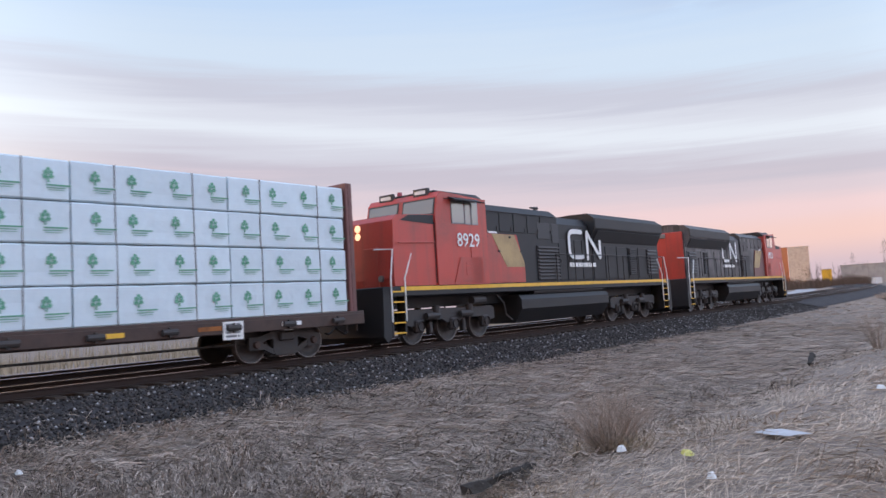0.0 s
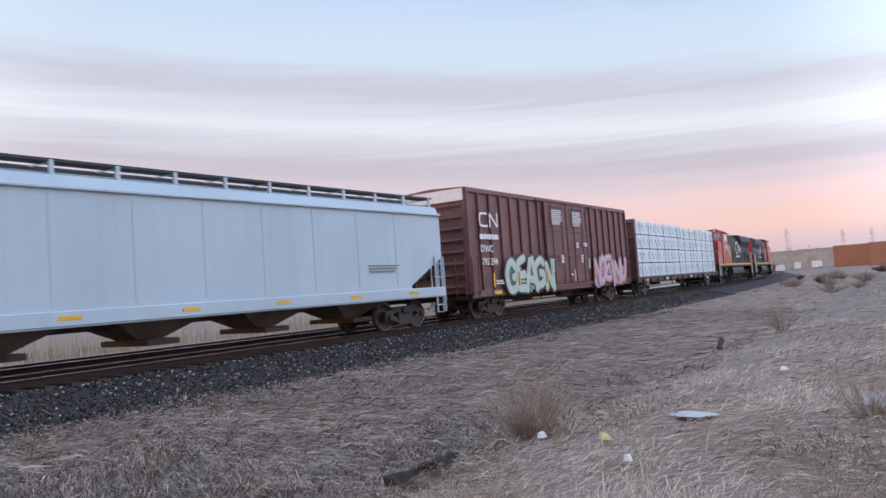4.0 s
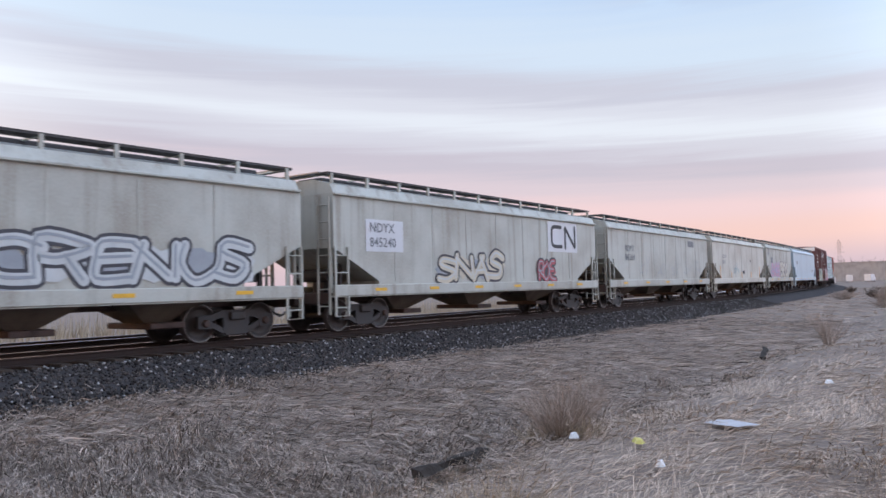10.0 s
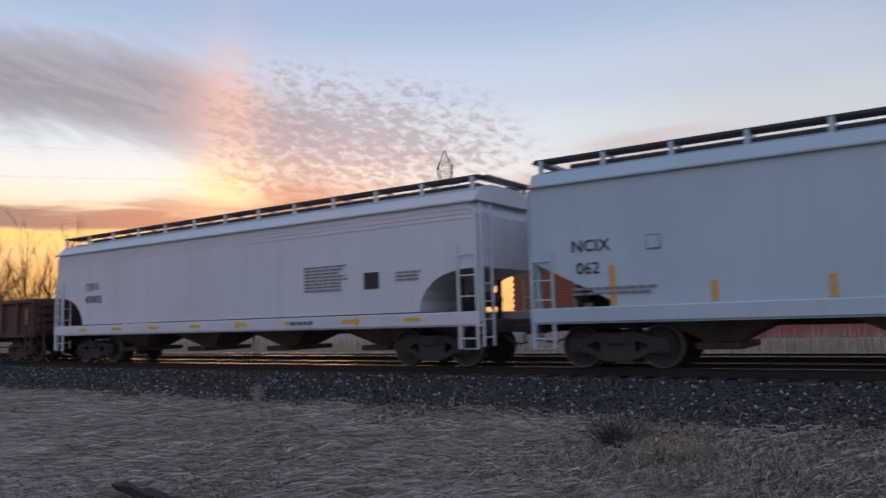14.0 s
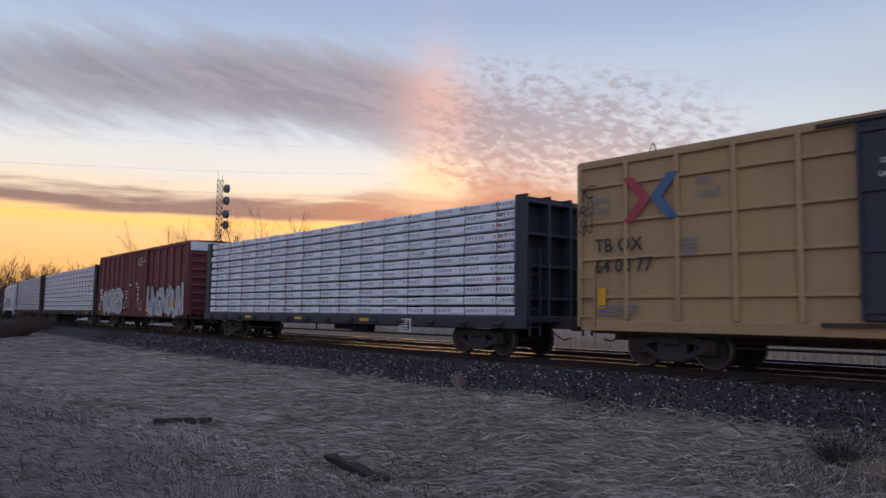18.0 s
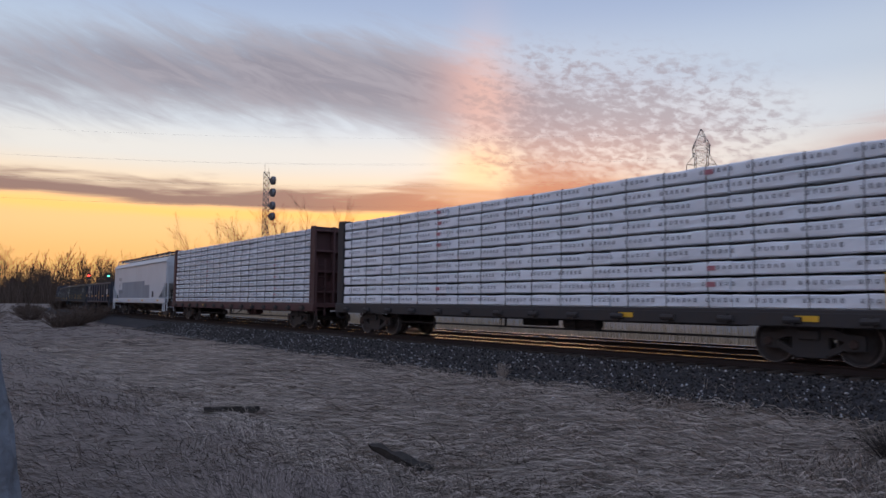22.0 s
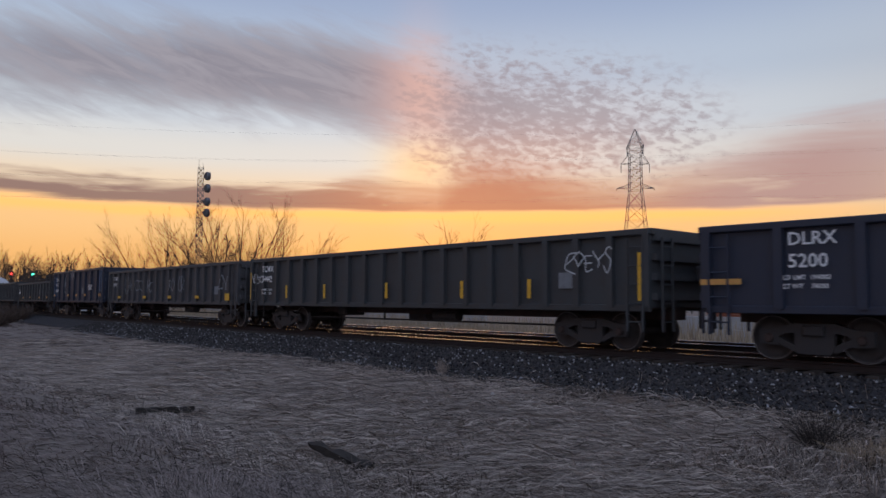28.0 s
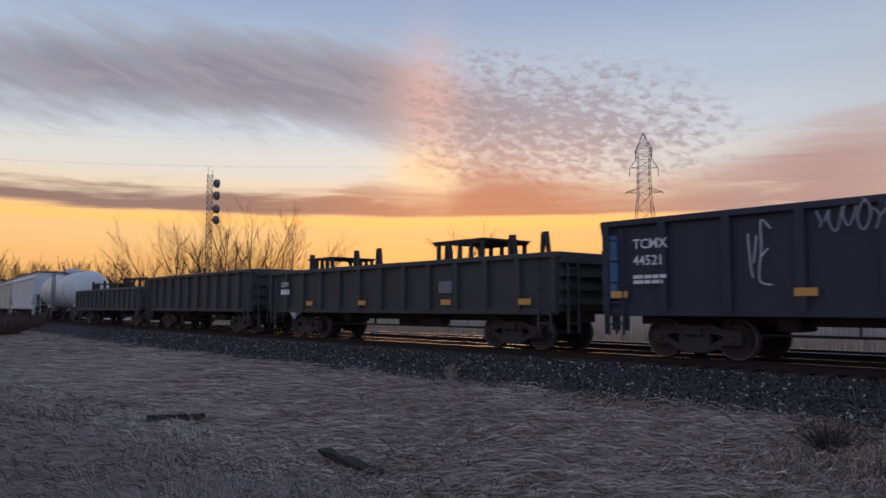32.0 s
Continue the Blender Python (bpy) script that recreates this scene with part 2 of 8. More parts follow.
# ---------------------------------------------------------------- materials
def material(name, col, rough=0.6, metal=0.0, dirt=None, amount=0.35, scale=1.2, streak=0.0, fine=18.0, bump=0.15, bump_scale=40.0, random_tint=0.0, island=False):
    """Base colour varied by broad stains, fine grain and, where asked, streaks that run down."""
    m = bpy.data.materials.new(name)
    m.use_nodes = True
    nt = m.node_tree
    p = nt.nodes["Principled BSDF"]
    p.inputs["Roughness"].default_value, p.inputs["Metallic"].default_value = rough, metal
    if rough >= 0.8:
        p.inputs["Specular IOR Level"].default_value = 0.1
    dirt = dirt or tuple(c * 0.45 for c in col)
    tc, info = nt.nodes.new("ShaderNodeTexCoord"), nt.nodes.new("ShaderNodeObjectInfo")
    shift = nt.nodes.new("ShaderNodeVectorMath")
    shift.operation = "MULTIPLY_ADD"
    comb = nt.nodes.new("ShaderNodeCombineXYZ")
    for i in range(3):
        nt.links.new(info.outputs["Random"], comb.inputs[i])
    nt.links.new(comb.outputs[0], shift.inputs[0])
    shift.inputs[1].default_value = (37.0, 19.0, 11.0)
    nt.links.new(tc.outputs["Object"], shift.inputs[2])

    def tex(scl, detail, stretch=None):
        n = nt.nodes.new("ShaderNodeTexNoise")
        n.inputs["Scale"].default_value, n.inputs["Detail"].default_value = scl, detail
        src = shift.outputs[0]
        if stretch:
            mp = nt.nodes.new("ShaderNodeMapping")
            mp.inputs["Scale"].default_value = stretch
            nt.links.new(src, mp.inputs[0])
            src = mp.outputs[0]
        nt.links.new(src, n.inputs["Vector"])
        return n.outputs["Fac"]

    def span(v, a, b, hi):
        n = nt.nodes.new("ShaderNodeMapRange")
        n.inputs["From Min"].default_value, n.inputs["From Max"].default_value, n.inputs["To Max"].default_value = a, b, hi
        nt.links.new(v, n.inputs["Value"])
        return n.outputs["Result"]

    def mix(f, a, b, how="MIX"):
        n = nt.nodes.new("ShaderNodeMix")
        n.data_type, n.blend_type = "RGBA", how
        for i, v in ((0, f), (6, a), (7, b)):
            if isinstance(v, tuple):
                n.inputs[i].default_value = (*v, 1)
            elif isinstance(v, float):
                n.inputs[i].default_value = v
            else:
                nt.links.new(v, n.inputs[i])
        return n.outputs[2]

    c = mix(span(tex(scale, 5.0), 0.42, 0.68, amount), col, dirt)
    if streak:
        c = mix(span(tex(1.0, 4.0, (3.2, 3.2, 0.16)), 0.52, 0.72, streak), c, dirt)
    c = mix(span(tex(fine, 3.0), 0.35, 0.75, amount * 0.5), c, tuple(min(1.0, x * 1.25) for x in col))
    if random_tint:
        src = info.outputs["Random"]
        if island:
            geo = nt.nodes.new("ShaderNodeNewGeometry")
            src = geo.outputs["Random Per Island"]
        hs = nt.nodes.new("ShaderNodeHueSaturation")
        mr = nt.nodes.new("ShaderNodeMapRange")
        mr.inputs["To Min"].default_value, mr.inputs["To Max"].default_value = 1.0 - random_tint, 1.0 + random_tint
        nt.links.new(src, mr.inputs["Value"])
        nt.links.new(mr.outputs["Result"], hs.inputs["Value"])
        nt.links.new(c, hs.inputs["Color"])
        c = hs.outputs[0]
    nt.links.new(c, p.inputs["Base Color"])
    if bump:
        b = nt.nodes.new("ShaderNodeBump")
        b.inputs["Strength"].default_value, b.inputs["Distance"].default_value = bump, 0.02
        nt.links.new(tex(bump_scale, 4.0), b.inputs["Height"])
        nt.links.new(b.outputs[0], p.inputs["Normal"])
    return m


def glowing(name, col, strength):
    m = bpy.data.materials.new(name)
    m.use_nodes = True
    p = m.node_tree.nodes["Principled BSDF"]
    p.inputs["Base Color"].default_value = (*col, 1)
    p.inputs["Emission Color"].default_value = (*col, 1)
    p.inputs["Emission Strength"].default_value = strength
    return m


def glass(name, col):
    m = bpy.data.materials.new(name)
    m.use_nodes = True
    p = m.node_tree.nodes["Principled BSDF"]
    p.inputs["Base Color"].default_value = (*col, 1)
    p.inputs["Roughness"].default_value = 0.05
    p.inputs["IOR"].default_value = 1.5
    p.inputs["Coat Weight"].default_value = 0.6
    return m


RUST, SOOT = (0.16, 0.075, 0.035), (0.03, 0.028, 0.026)
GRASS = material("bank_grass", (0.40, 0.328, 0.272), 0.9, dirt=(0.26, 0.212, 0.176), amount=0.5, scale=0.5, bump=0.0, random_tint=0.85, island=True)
# the western flat's dimmer light is put into this darker grass colour
DIMMED_GRASS = material("dimmed_short_grass", (0.235, 0.19, 0.165), 0.9, dirt=(0.145, 0.114, 0.098), amount=0.6, scale=0.8, bump=0.0, random_tint=0.85, island=True)
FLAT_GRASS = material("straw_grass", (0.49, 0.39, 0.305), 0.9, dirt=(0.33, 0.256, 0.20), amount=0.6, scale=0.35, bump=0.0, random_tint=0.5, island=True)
SOIL = material("thatch_soil", (0.25, 0.202, 0.168), 0.95, dirt=(0.16, 0.125, 0.10), amount=0.35, scale=0.5, fine=9.0, bump=0.35, bump_scale=22.0)
GRAVEL = material("ballast_bed", (0.06, 0.055, 0.055), 0.9, dirt=(0.035, 0.032, 0.034), amount=0.7, scale=6.0, fine=30.0, bump=1.0, bump_scale=26.0)
STONE = material("ballast_stone", (0.070, 0.063, 0.059), 0.8, dirt=(0.05, 0.045, 0.045), amount=0.5, scale=9.0, bump=0.2, random_tint=0.8, island=True)
PALE = material("pale_gravel", (0.42, 0.41, 0.41), 0.9, amount=0.4, scale=0.6, bump=0.5)
RAIL_SIDE = material("rail_steel", (0.045, 0.034, 0.031), 0.85, 0.1, dirt=(0.04, 0.028, 0.02), scale=4.0)
RAIL_TOP = material("polished_rail_head", (0.68, 0.66, 0.68), 0.2, 1.0, amount=0.15, bump=0.02)
WOOD_TIE = material("creosoted_wood", (0.075, 0.06, 0.05), 0.9, scale=5.0, bump=0.6)
STEEL = material("grimy_black_steel", (0.046, 0.042, 0.042), 0.7, 0.15, dirt=(0.06, 0.045, 0.035), amount=0.5, scale=3.0)
BROWN_STEEL = material("rusty_underframe_steel", (0.075, 0.048, 0.040), 0.75, 0.2, dirt=(0.042, 0.032, 0.028), amount=0.6, scale=2.5)
BAY_DIRT = material("road_dirt_on_paint", (0.16, 0.135, 0.11), 0.8, dirt=(0.07, 0.055, 0.045), amount=0.7, streak=0.4, scale=1.2)
WHEEL = material("wheel_steel", (0.055, 0.046, 0.043), 0.6, 0.3, dirt=(0.03, 0.025, 0.022), amount=0.6, scale=5.0)
TREAD = material("bright_wheel_rim", (0.22, 0.20, 0.19), 0.4, 0.8, amount=0.3)
GREY_PAINT = material("weathered_grey_paint", (0.45, 0.46, 0.41), 0.55, dirt=(0.22, 0.185, 0.14), amount=0.6, streak=0.7, scale=0.5, bump=0.05)
BEIGE_PAINT = material("weathered_beige_paint", (0.53, 0.52, 0.455), 0.55, dirt=(0.27, 0.215, 0.155), amount=0.5, streak=0.6, scale=0.5, bump=0.05)
BLUE_PAINT = material("pale_blue_grey_paint", (0.43, 0.53, 0.58), 0.5, dirt=(0.32, 0.37, 0.41), amount=0.3, streak=0.2, scale=0.4, bump=0.04)
WHITE_PAINT = material("off_white_paint", (0.60, 0.62, 0.64), 0.45, dirt=(0.44, 0.44, 0.44), amount=0.3, streak=0.2, scale=0.4, bump=0.04)
OXIDE = material("oxide_red_paint", (0.165, 0.068, 0.063), 0.6, dirt=(0.10, 0.05, 0.046), amount=0.6, streak=0.4, scale=0.7, bump=0.08)
DARK_OXIDE = material("dark_oxide_paint", (0.085, 0.036, 0.034), 0.65, dirt=(0.05, 0.028, 0.026), amount=0.6, streak=0.4, scale=0.7, bump=0.08)
SLATE = material("dark_slate_paint", (0.028, 0.038, 0.055), 0.55, dirt=(0.045, 0.042, 0.045), amount=0.45, streak=0.3, scale=0.7)
MAROON = material("faded_maroon_paint", (0.165, 0.042, 0.042), 0.6, dirt=(0.10, 0.035, 0.033), amount=0.5, streak=0.4, scale=0.6, bump=0.08)
TAN = material("tan_yellow_paint", (0.43, 0.285, 0.135), 0.55, dirt=(0.26, 0.18, 0.10), amount=0.4, streak=0.3, scale=0.5, bump=0.06)
DARK_GREEN = material("dark_green_grey_paint", (0.052, 0.056, 0.058), 0.6, dirt=(0.055, 0.043, 0.036), amount=0.5, streak=0.35, scale=0.8)
NAVY = material("navy_blue_paint", (0.026, 0.033, 0.053), 0.5, dirt=(0.045, 0.045, 0.055), amount=0.45, streak=0.3, scale=0.7)
MID_BLUE = material("bright_blue_paint", (0.065, 0.145, 0.27), 0.5, amount=0.3)
GOND_GREY = material("dusty_grey_paint", (0.075, 0.073, 0.075), 0.65, dirt=(0.045, 0.038, 0.033), amount=0.55, streak=0.35, scale=0.8)
LOCO_RED = material("locomotive_red_paint", (0.46, 0.045, 0.03), 0.45, dirt=(0.17, 0.045, 0.035), amount=0.55, streak=0.45, scale=0.8, bump=0.05)
LOCO_BLACK = material("locomotive_black_paint", (0.008, 0.008, 0.010), 0.62, dirt=(0.022, 0.019, 0.018), amount=0.35, streak=0.15, scale=0.8, bump=0.05)
LOCO_TAN = material("faded_buff_paint", (0.42, 0.29, 0.13), 0.6, dirt=(0.20, 0.13, 0.07), amount=0.6, scale=1.6)
YELLOW = material("safety_yellow", (0.75, 0.42, 0.03), 0.5, amount=0.3, scale=3.0, bump=0.03)
ORANGE_STRIP = material("amber_reflector", (0.66, 0.34, 0.09), 0.5, amount=0.25, scale=4.0, bump=0.02)
WHITE = material("white_lettering", (0.78, 0.78, 0.76), 0.6, amount=0.2, scale=4.0, bump=0.02)
BLACK = material("black_lettering", (0.03, 0.03, 0.033), 0.6, amount=0.2, scale=4.0, bump=0.02)
GREY_TEXT = material("faded_grey_lettering", (0.21, 0.22, 0.23), 0.7, amount=0.4, scale=5.0, bump=0.02)
WRAP = material("white_lumber_wrap", (0.83, 0.85, 0.88), 0.42, dirt=(0.62, 0.63, 0.66), amount=0.3, scale=1.6, fine=6.0, bump=1.0, bump_scale=4.0, random_tint=0.05)
WRAP_BLUE = material("bluish_lumber_wrap", (0.58, 0.68, 0.73), 0.42, dirt=(0.52, 0.60, 0.66), amount=0.25, scale=1.0, fine=6.0, bump=0.4, bump_scale=4.0, random_tint=0.04)
PRINT_GREEN = material("green_print", (0.13, 0.36, 0.24), 0.6, amount=0.2, bump=0.02)
PRINT_GREY = material("grey_print", (0.13, 0.13, 0.15), 0.6, amount=0.2, bump=0.02)
PRINT_RED = material("red_print", (0.45, 0.18, 0.20), 0.6, amount=0.3, bump=0.02)
PATCH_GREY = material("blue_grey_patch", (0.27, 0.30, 0.34), 0.6, amount=0.3, streak=0.2, scale=0.6, bump=0.03)
STRAP = material("steel_strap", (0.16, 0.15, 0.15), 0.5, 0.5, bump=0.02)
RUSTY = material("orange_rust", (0.30, 0.12, 0.045), 0.85, dirt=(0.12, 0.06, 0.035), amount=0.6, scale=3.0)
WINDOW = glass("dark_glass", (0.03, 0.035, 0.04))
# reflected and see-through brightness of the cab panes is put into the base colour
CAB_GLASS = glass("lightened_cab_glass", (0.24, 0.23, 0.20))
CHALKED = material("chalked_black_paint", (0.035, 0.033, 0.035), 0.6, dirt=(0.17, 0.155, 0.155), amount=0.7, streak=0.75, scale=0.9, bump=0.06)
LAMP = glowing("warm_lamp", (1.0, 0.72, 0.38), 7.0)
HEADLIGHT = glowing("dim_headlight", (1.0, 0.62, 0.36), 1.3)
SPRAY = {k: material("spray_" + k, c, 0.5, amount=0.25, scale=2.0, bump=0.02) for k, c in dict(
    black=(0.04, 0.04, 0.05), white=(0.52, 0.55, 0.55), pink=(0.62, 0.27, 0.36), cyan=(0.17, 0.42, 0.52), green=(0.05, 0.22, 0.12),
    mint=(0.42, 0.55, 0.42), teal=(0.12, 0.30, 0.36), lilac=(0.42, 0.33, 0.52), sand=(0.55, 0.50, 0.38), red=(0.40, 0.06, 0.08), grey=(0.30, 0.33, 0.36)).items()}
BARK = material("bare_bark", (0.085, 0.066, 0.052), 0.9, scale=6.0, bump=0.4)
TWIG = material("brown_twigs", (0.37, 0.295, 0.24), 0.9, scale=2.0, bump=0.0, random_tint=0.35, island=True)
DARK_TWIG = material("dark_twigs", (0.12, 0.088, 0.07), 0.9, scale=2.0, bump=0.0, random_tint=0.35, island=True)
STRAW = material("straw_stems", (0.40, 0.31, 0.21), 0.9, scale=2.0, bump=0.0, random_tint=0.35, island=True)
GALV = material("galvanised_steel", (0.20, 0.20, 0.205), 0.5, 0.6, amount=0.3, scale=3.0)
BRICK = material("red_brown_brick", (0.30, 0.105, 0.06), 0.85, dirt=(0.20, 0.07, 0.045), amount=0.5, scale=1.5, bump=0.3, random_tint=0.2)
MORTAR = material("grey_mortar", (0.36, 0.33, 0.30), 0.9)
ORANGE_BRICK = material("orange_brick", (0.33, 0.165, 0.11), 0.85, dirt=(0.25, 0.125, 0.085), amount=0.4, scale=0.4)
CONCRETE = material("pale_concrete", (0.40, 0.385, 0.37), 0.85, amount=0.4, scale=0.7, streak=0.3)
RED_WALL = material("red_painted_wall", (0.36, 0.10, 0.09), 0.8, dirt=(0.24, 0.10, 0.09), amount=0.5, scale=0.8, streak=0.3)
VAN_WHITE = material("white_vehicle_paint", (0.74, 0.74, 0.74), 0.35, amount=0.1)
SNOW = material("old_snow", (0.50, 0.50, 0.51), 0.8, dirt=(0.36, 0.35, 0.34), amount=0.6, scale=4.0, bump=0.5, bump_scale=14.0)
PAPER = material("white_litter", (0.75, 0.75, 0.74), 0.7, amount=0.2, scale=9.0, bump=0.2)
PLASTIC_YELLOW = material("yellow_litter", (0.62, 0.56, 0.16), 0.6, amount=0.3, scale=9.0, bump=0.2)
OLD_WOOD = material("charred_old_timber", (0.045, 0.038, 0.033), 0.9, dirt=(0.07, 0.058, 0.05), amount=0.5, scale=4.0, bump=0.9, bump_scale=18.0)
CONIFER = material("dark_conifer", (0.03, 0.045, 0.025), 0.9, scale=3.0, random_tint=0.4, island=True)
LAMP_RED, LAMP_GREEN = glowing("red_signal_light", (1.0, 0.03, 0.02), 22.0), glowing("green_signal_light", (0.08, 1.0, 0.55), 12.0)


# ---------------------------------------------------------------- mesh helpers
class Mesh:
    """Collects plain solids into one mesh."""

    def __init__(self):
        self.v, self.f = [], []

    def add(self, verts, faces):
        n = len(self.v)
        self.v += [tuple(p) for p in verts]
        self.f += [tuple(n + i for i in q) for q in faces]
        return self

    def box(self, x, y, z, sx, sy, sz, cut=0.0, m=None):
        hx, hy, hz = sx / 2, sy / 2, sz / 2
        if cut:
            cut = min(cut, hx * 0.6, hy * 0.6, hz * 0.6)
            vs = [(i * (hx - (a != 0) * cut), j * (hy - (a != 1) * cut), k * (hz - (a != 2) * cut)) for i in (-1, 1) for j in (-1, 1) for k in (-1, 1) for a in range(3)]
            def at(i, j, k, a):
                return ((i > 0) * 4 + (j > 0) * 2 + (k > 0)) * 3 + a
            fs = []
            for s in (-1, 1):
                fs.append([at(s, -1, -1, 0), at(s, 1, -1, 0), at(s, 1, 1, 0), at(s, -1, 1, 0)][::s])
                fs.append([at(-1, s, -1, 1), at(-1, s, 1, 1), at(1, s, 1, 1), at(1, s, -1, 1)][::s])
                fs.append([at(-1, -1, s, 2), at(1, -1, s, 2), at(1, 1, s, 2), at(-1, 1, s, 2)][::s])
                for t in (-1, 1):
                    fs.append([at(s, t, -1, 0), at(s, t, 1, 0), at(s, t, 1, 1), at(s, t, -1, 1)])
                    fs.append([at(s, -1, t, 0), at(s, 1, t, 0), at(s, 1, t, 2), at(s, -1, t, 2)])
                    fs.append([at(-1, s, t, 1), at(1, s, t, 1), at(1, s, t, 2), at(-1, s, t, 2)])
                    for u in (-1, 1):
                        fs.append([at(s, t, u, 0), at(s, t, u, 1), at(s, t, u, 2)])
        else:
            vs = [(i * hx, j * hy, k * hz) for i in (-1, 1) for j in (-1, 1) for k in (-1, 1)]
            fs = [(0, 1, 3, 2), (4, 6, 7, 5), (0, 4, 5, 1), (2, 3, 7, 6), (0, 2, 6, 4), (1, 5, 7, 3)]
        if m is not None:
            vs = [m @ Vector(p) for p in vs]
        return self.add([(p[0] + x, p[1] + y, p[2] + z) for p in vs], fs)

    def tube(self, a, b, r, n=6, r2=None):
        a, b = Vector(a), Vector(b)
        d = (b - a).normalized()
        u = d.orthogonal().normalized()
        w = d.cross(u)
        r2 = r if r2 is None else r2
        vs = [p + (u * math.cos(t) + w * math.sin(t)) * q for p, q in ((a, r), (b, r2)) for t in [2 * math.pi * i / n for i in range(n)]]
        fs = [(i, (i + 1) % n, n + (i + 1) % n, n + i) for i in range(n)] + [tuple(range(n))[::-1], tuple(range(n, 2 * n))]
        return self.add(vs, fs)

    def pipe(self, pts, r, n=6):
        pts = [Vector(p) for p in pts]
        k0, m = len(self.v), len(pts)
        up = Vector((0.13, 0.31, 0.94))
        for i, p in enumerate(pts):
            d = (pts[min(i + 1, m - 1)] - pts[max(i - 1, 0)]).normalized()
            u = d.cross(up)
            u = (u if u.length > 1e-4 else d.orthogonal()).normalized()
            w = u.cross(d)
            self.v += [tuple(p + (u * math.cos(6.2832 * j / n) + w * math.sin(6.2832 * j / n)) * r) for j in range(n)]
        for i in range(m - 1):
            a = k0 + i * n
            self.f += [(a + j, a + (j + 1) % n, a + n + (j + 1) % n, a + n + j) for j in range(n)]
        self.f += [tuple(range(k0, k0 + n))[::-1], tuple(range(k0 + (m - 1) * n, k0 + m * n))]
        return self

    def islands(self):
        """The separate solids, each as a Mesh of its own."""
        root = list(range(len(self.v)))

        def top(i):
            while root[i] != i:
                root[i] = root[root[i]]
                i = root[i]
            return i

        for f in self.f:
            for i in f[1:]:
                root[top(i)] = top(f[0])
        groups = {}
        for f in self.f:
            groups.setdefault(top(f[0]), []).append(f)
        out = []
        for fs in groups.values():
            ids = sorted({i for f in fs for i in f})
            at = {i: k for k, i in enumerate(ids)}
            m = Mesh()
            m.v, m.f = [self.v[i] for i in ids], [tuple(at[i] for i in f) for f in fs]
            out.append(m)
        return out

    def lathe(self, prof, n=24, m=None):
        """prof: (radius, y) pairs turned about the y axis."""
        vs = [(r * math.cos(2 * math.pi * i / n), y, r * math.sin(2 * math.pi * i / n)) for r, y in prof for i in range(n)]
        fs = [(k * n + i, k * n + (i + 1) % n, (k + 1) * n + (i + 1) % n, (k + 1) * n + i) for k in range(len(prof) - 1) for i in range(n)]
        if m is not None:
            vs = [m @ Vector(p) for p in vs]
        return self.add(vs, fs)

    def slab(self, poly, y0, y1):
        """A polygon of (x, z) points pushed from y0 to y1."""
        n = len(poly)
        vs = [(x, y, z) for y in (y0, y1) for x, z in poly]
        fs = [tuple(range(n))[::-1], tuple(range(n, 2 * n))] + [(i, (i + 1) % n, n + (i + 1) % n, n + i) for i in range(n)]
        return self.add(vs, fs)

    def bar(self, prof, x0, x1):
        """A polygon of (y, z) points pushed from x0 to x1."""
        n = len(prof)
        vs = [(x, y, z) for x in (x0, x1) for y, z in prof]
        fs = [tuple(range(n))[::-1], tuple(range(n, 2 * n))] + [(i, (i + 1) % n, n + (i + 1) % n, n + i) for i in range(n)]
        return self.add(vs, fs)

    def data(self, name, mat, smooth=False):
        me = bpy.data.meshes.new(name)
        me.from_pydata(self.v, [], self.f)
        bm = bmesh.new()
        bm.from_mesh(me)
        bmesh.ops.recalc_face_normals(bm, faces=bm.faces)
        bm.to_mesh(me)
        bm.free()
        if smooth:
            me.shade_smooth()
        me.materials.append(mat)
        return me


SINGLE = {"reflector", "placard", "stencil", "sticker", "mark_ground", "red_line", "panel_seam", "emblem", "end_strut", "patch", "intake_grille", "walkway_bracket", "air_tank"}


def part(name, bm, mat, parent, label="", smooth=False):
    """Links a mesh (a Mesh, or mesh data to share) as one object under a thing or a part."""
    if name in SINGLE and isinstance(bm, Mesh):
        first, *more = bm.islands()
        for piece in more:
            part(name, piece.data(name, mat, smooth), mat, parent, label)
        bm = first
    me = bm.data(name, mat, smooth) if isinstance(bm, Mesh) else bm
    ob = new(name, me)
    ob.parent = parent
    return tagged(ob, label)


def thing(name, label, category, group="", at=None):
    ob = tagged(new(name), label, category, group)
    if at is not None:
        ob.matrix_basis = at
    return ob


def placed(ob, m):
    ob.matrix_basis = m
    return ob


LETTERS = {}


def lettering(txt, size, x, z, y, side=-1, squeeze=1.0):
    """Flat lettering on a car's side; side -1 is read from the right of travel, +1 from the left."""
    if txt not in LETTERS:
        cu = bpy.data.curves.new("lettering", "FONT")
        cu.body, cu.resolution_u, cu.offset = txt, 2, 0.012
        ob = bpy.data.objects.new("lettering", cu)
        me = bpy.data.meshes.new_from_object(ob)
        LETTERS[txt] = ([tuple(v.co) for v in me.vertices], [tuple(p.vertices) for p in me.polygons])
        bpy.data.objects.remove(ob)
        bpy.data.meshes.remove(me)
    vs, fs = LETTERS[txt]
    return Mesh().add([(x - side * p[0] * size * squeeze, y, z + p[1] * size) for p in vs], fs)


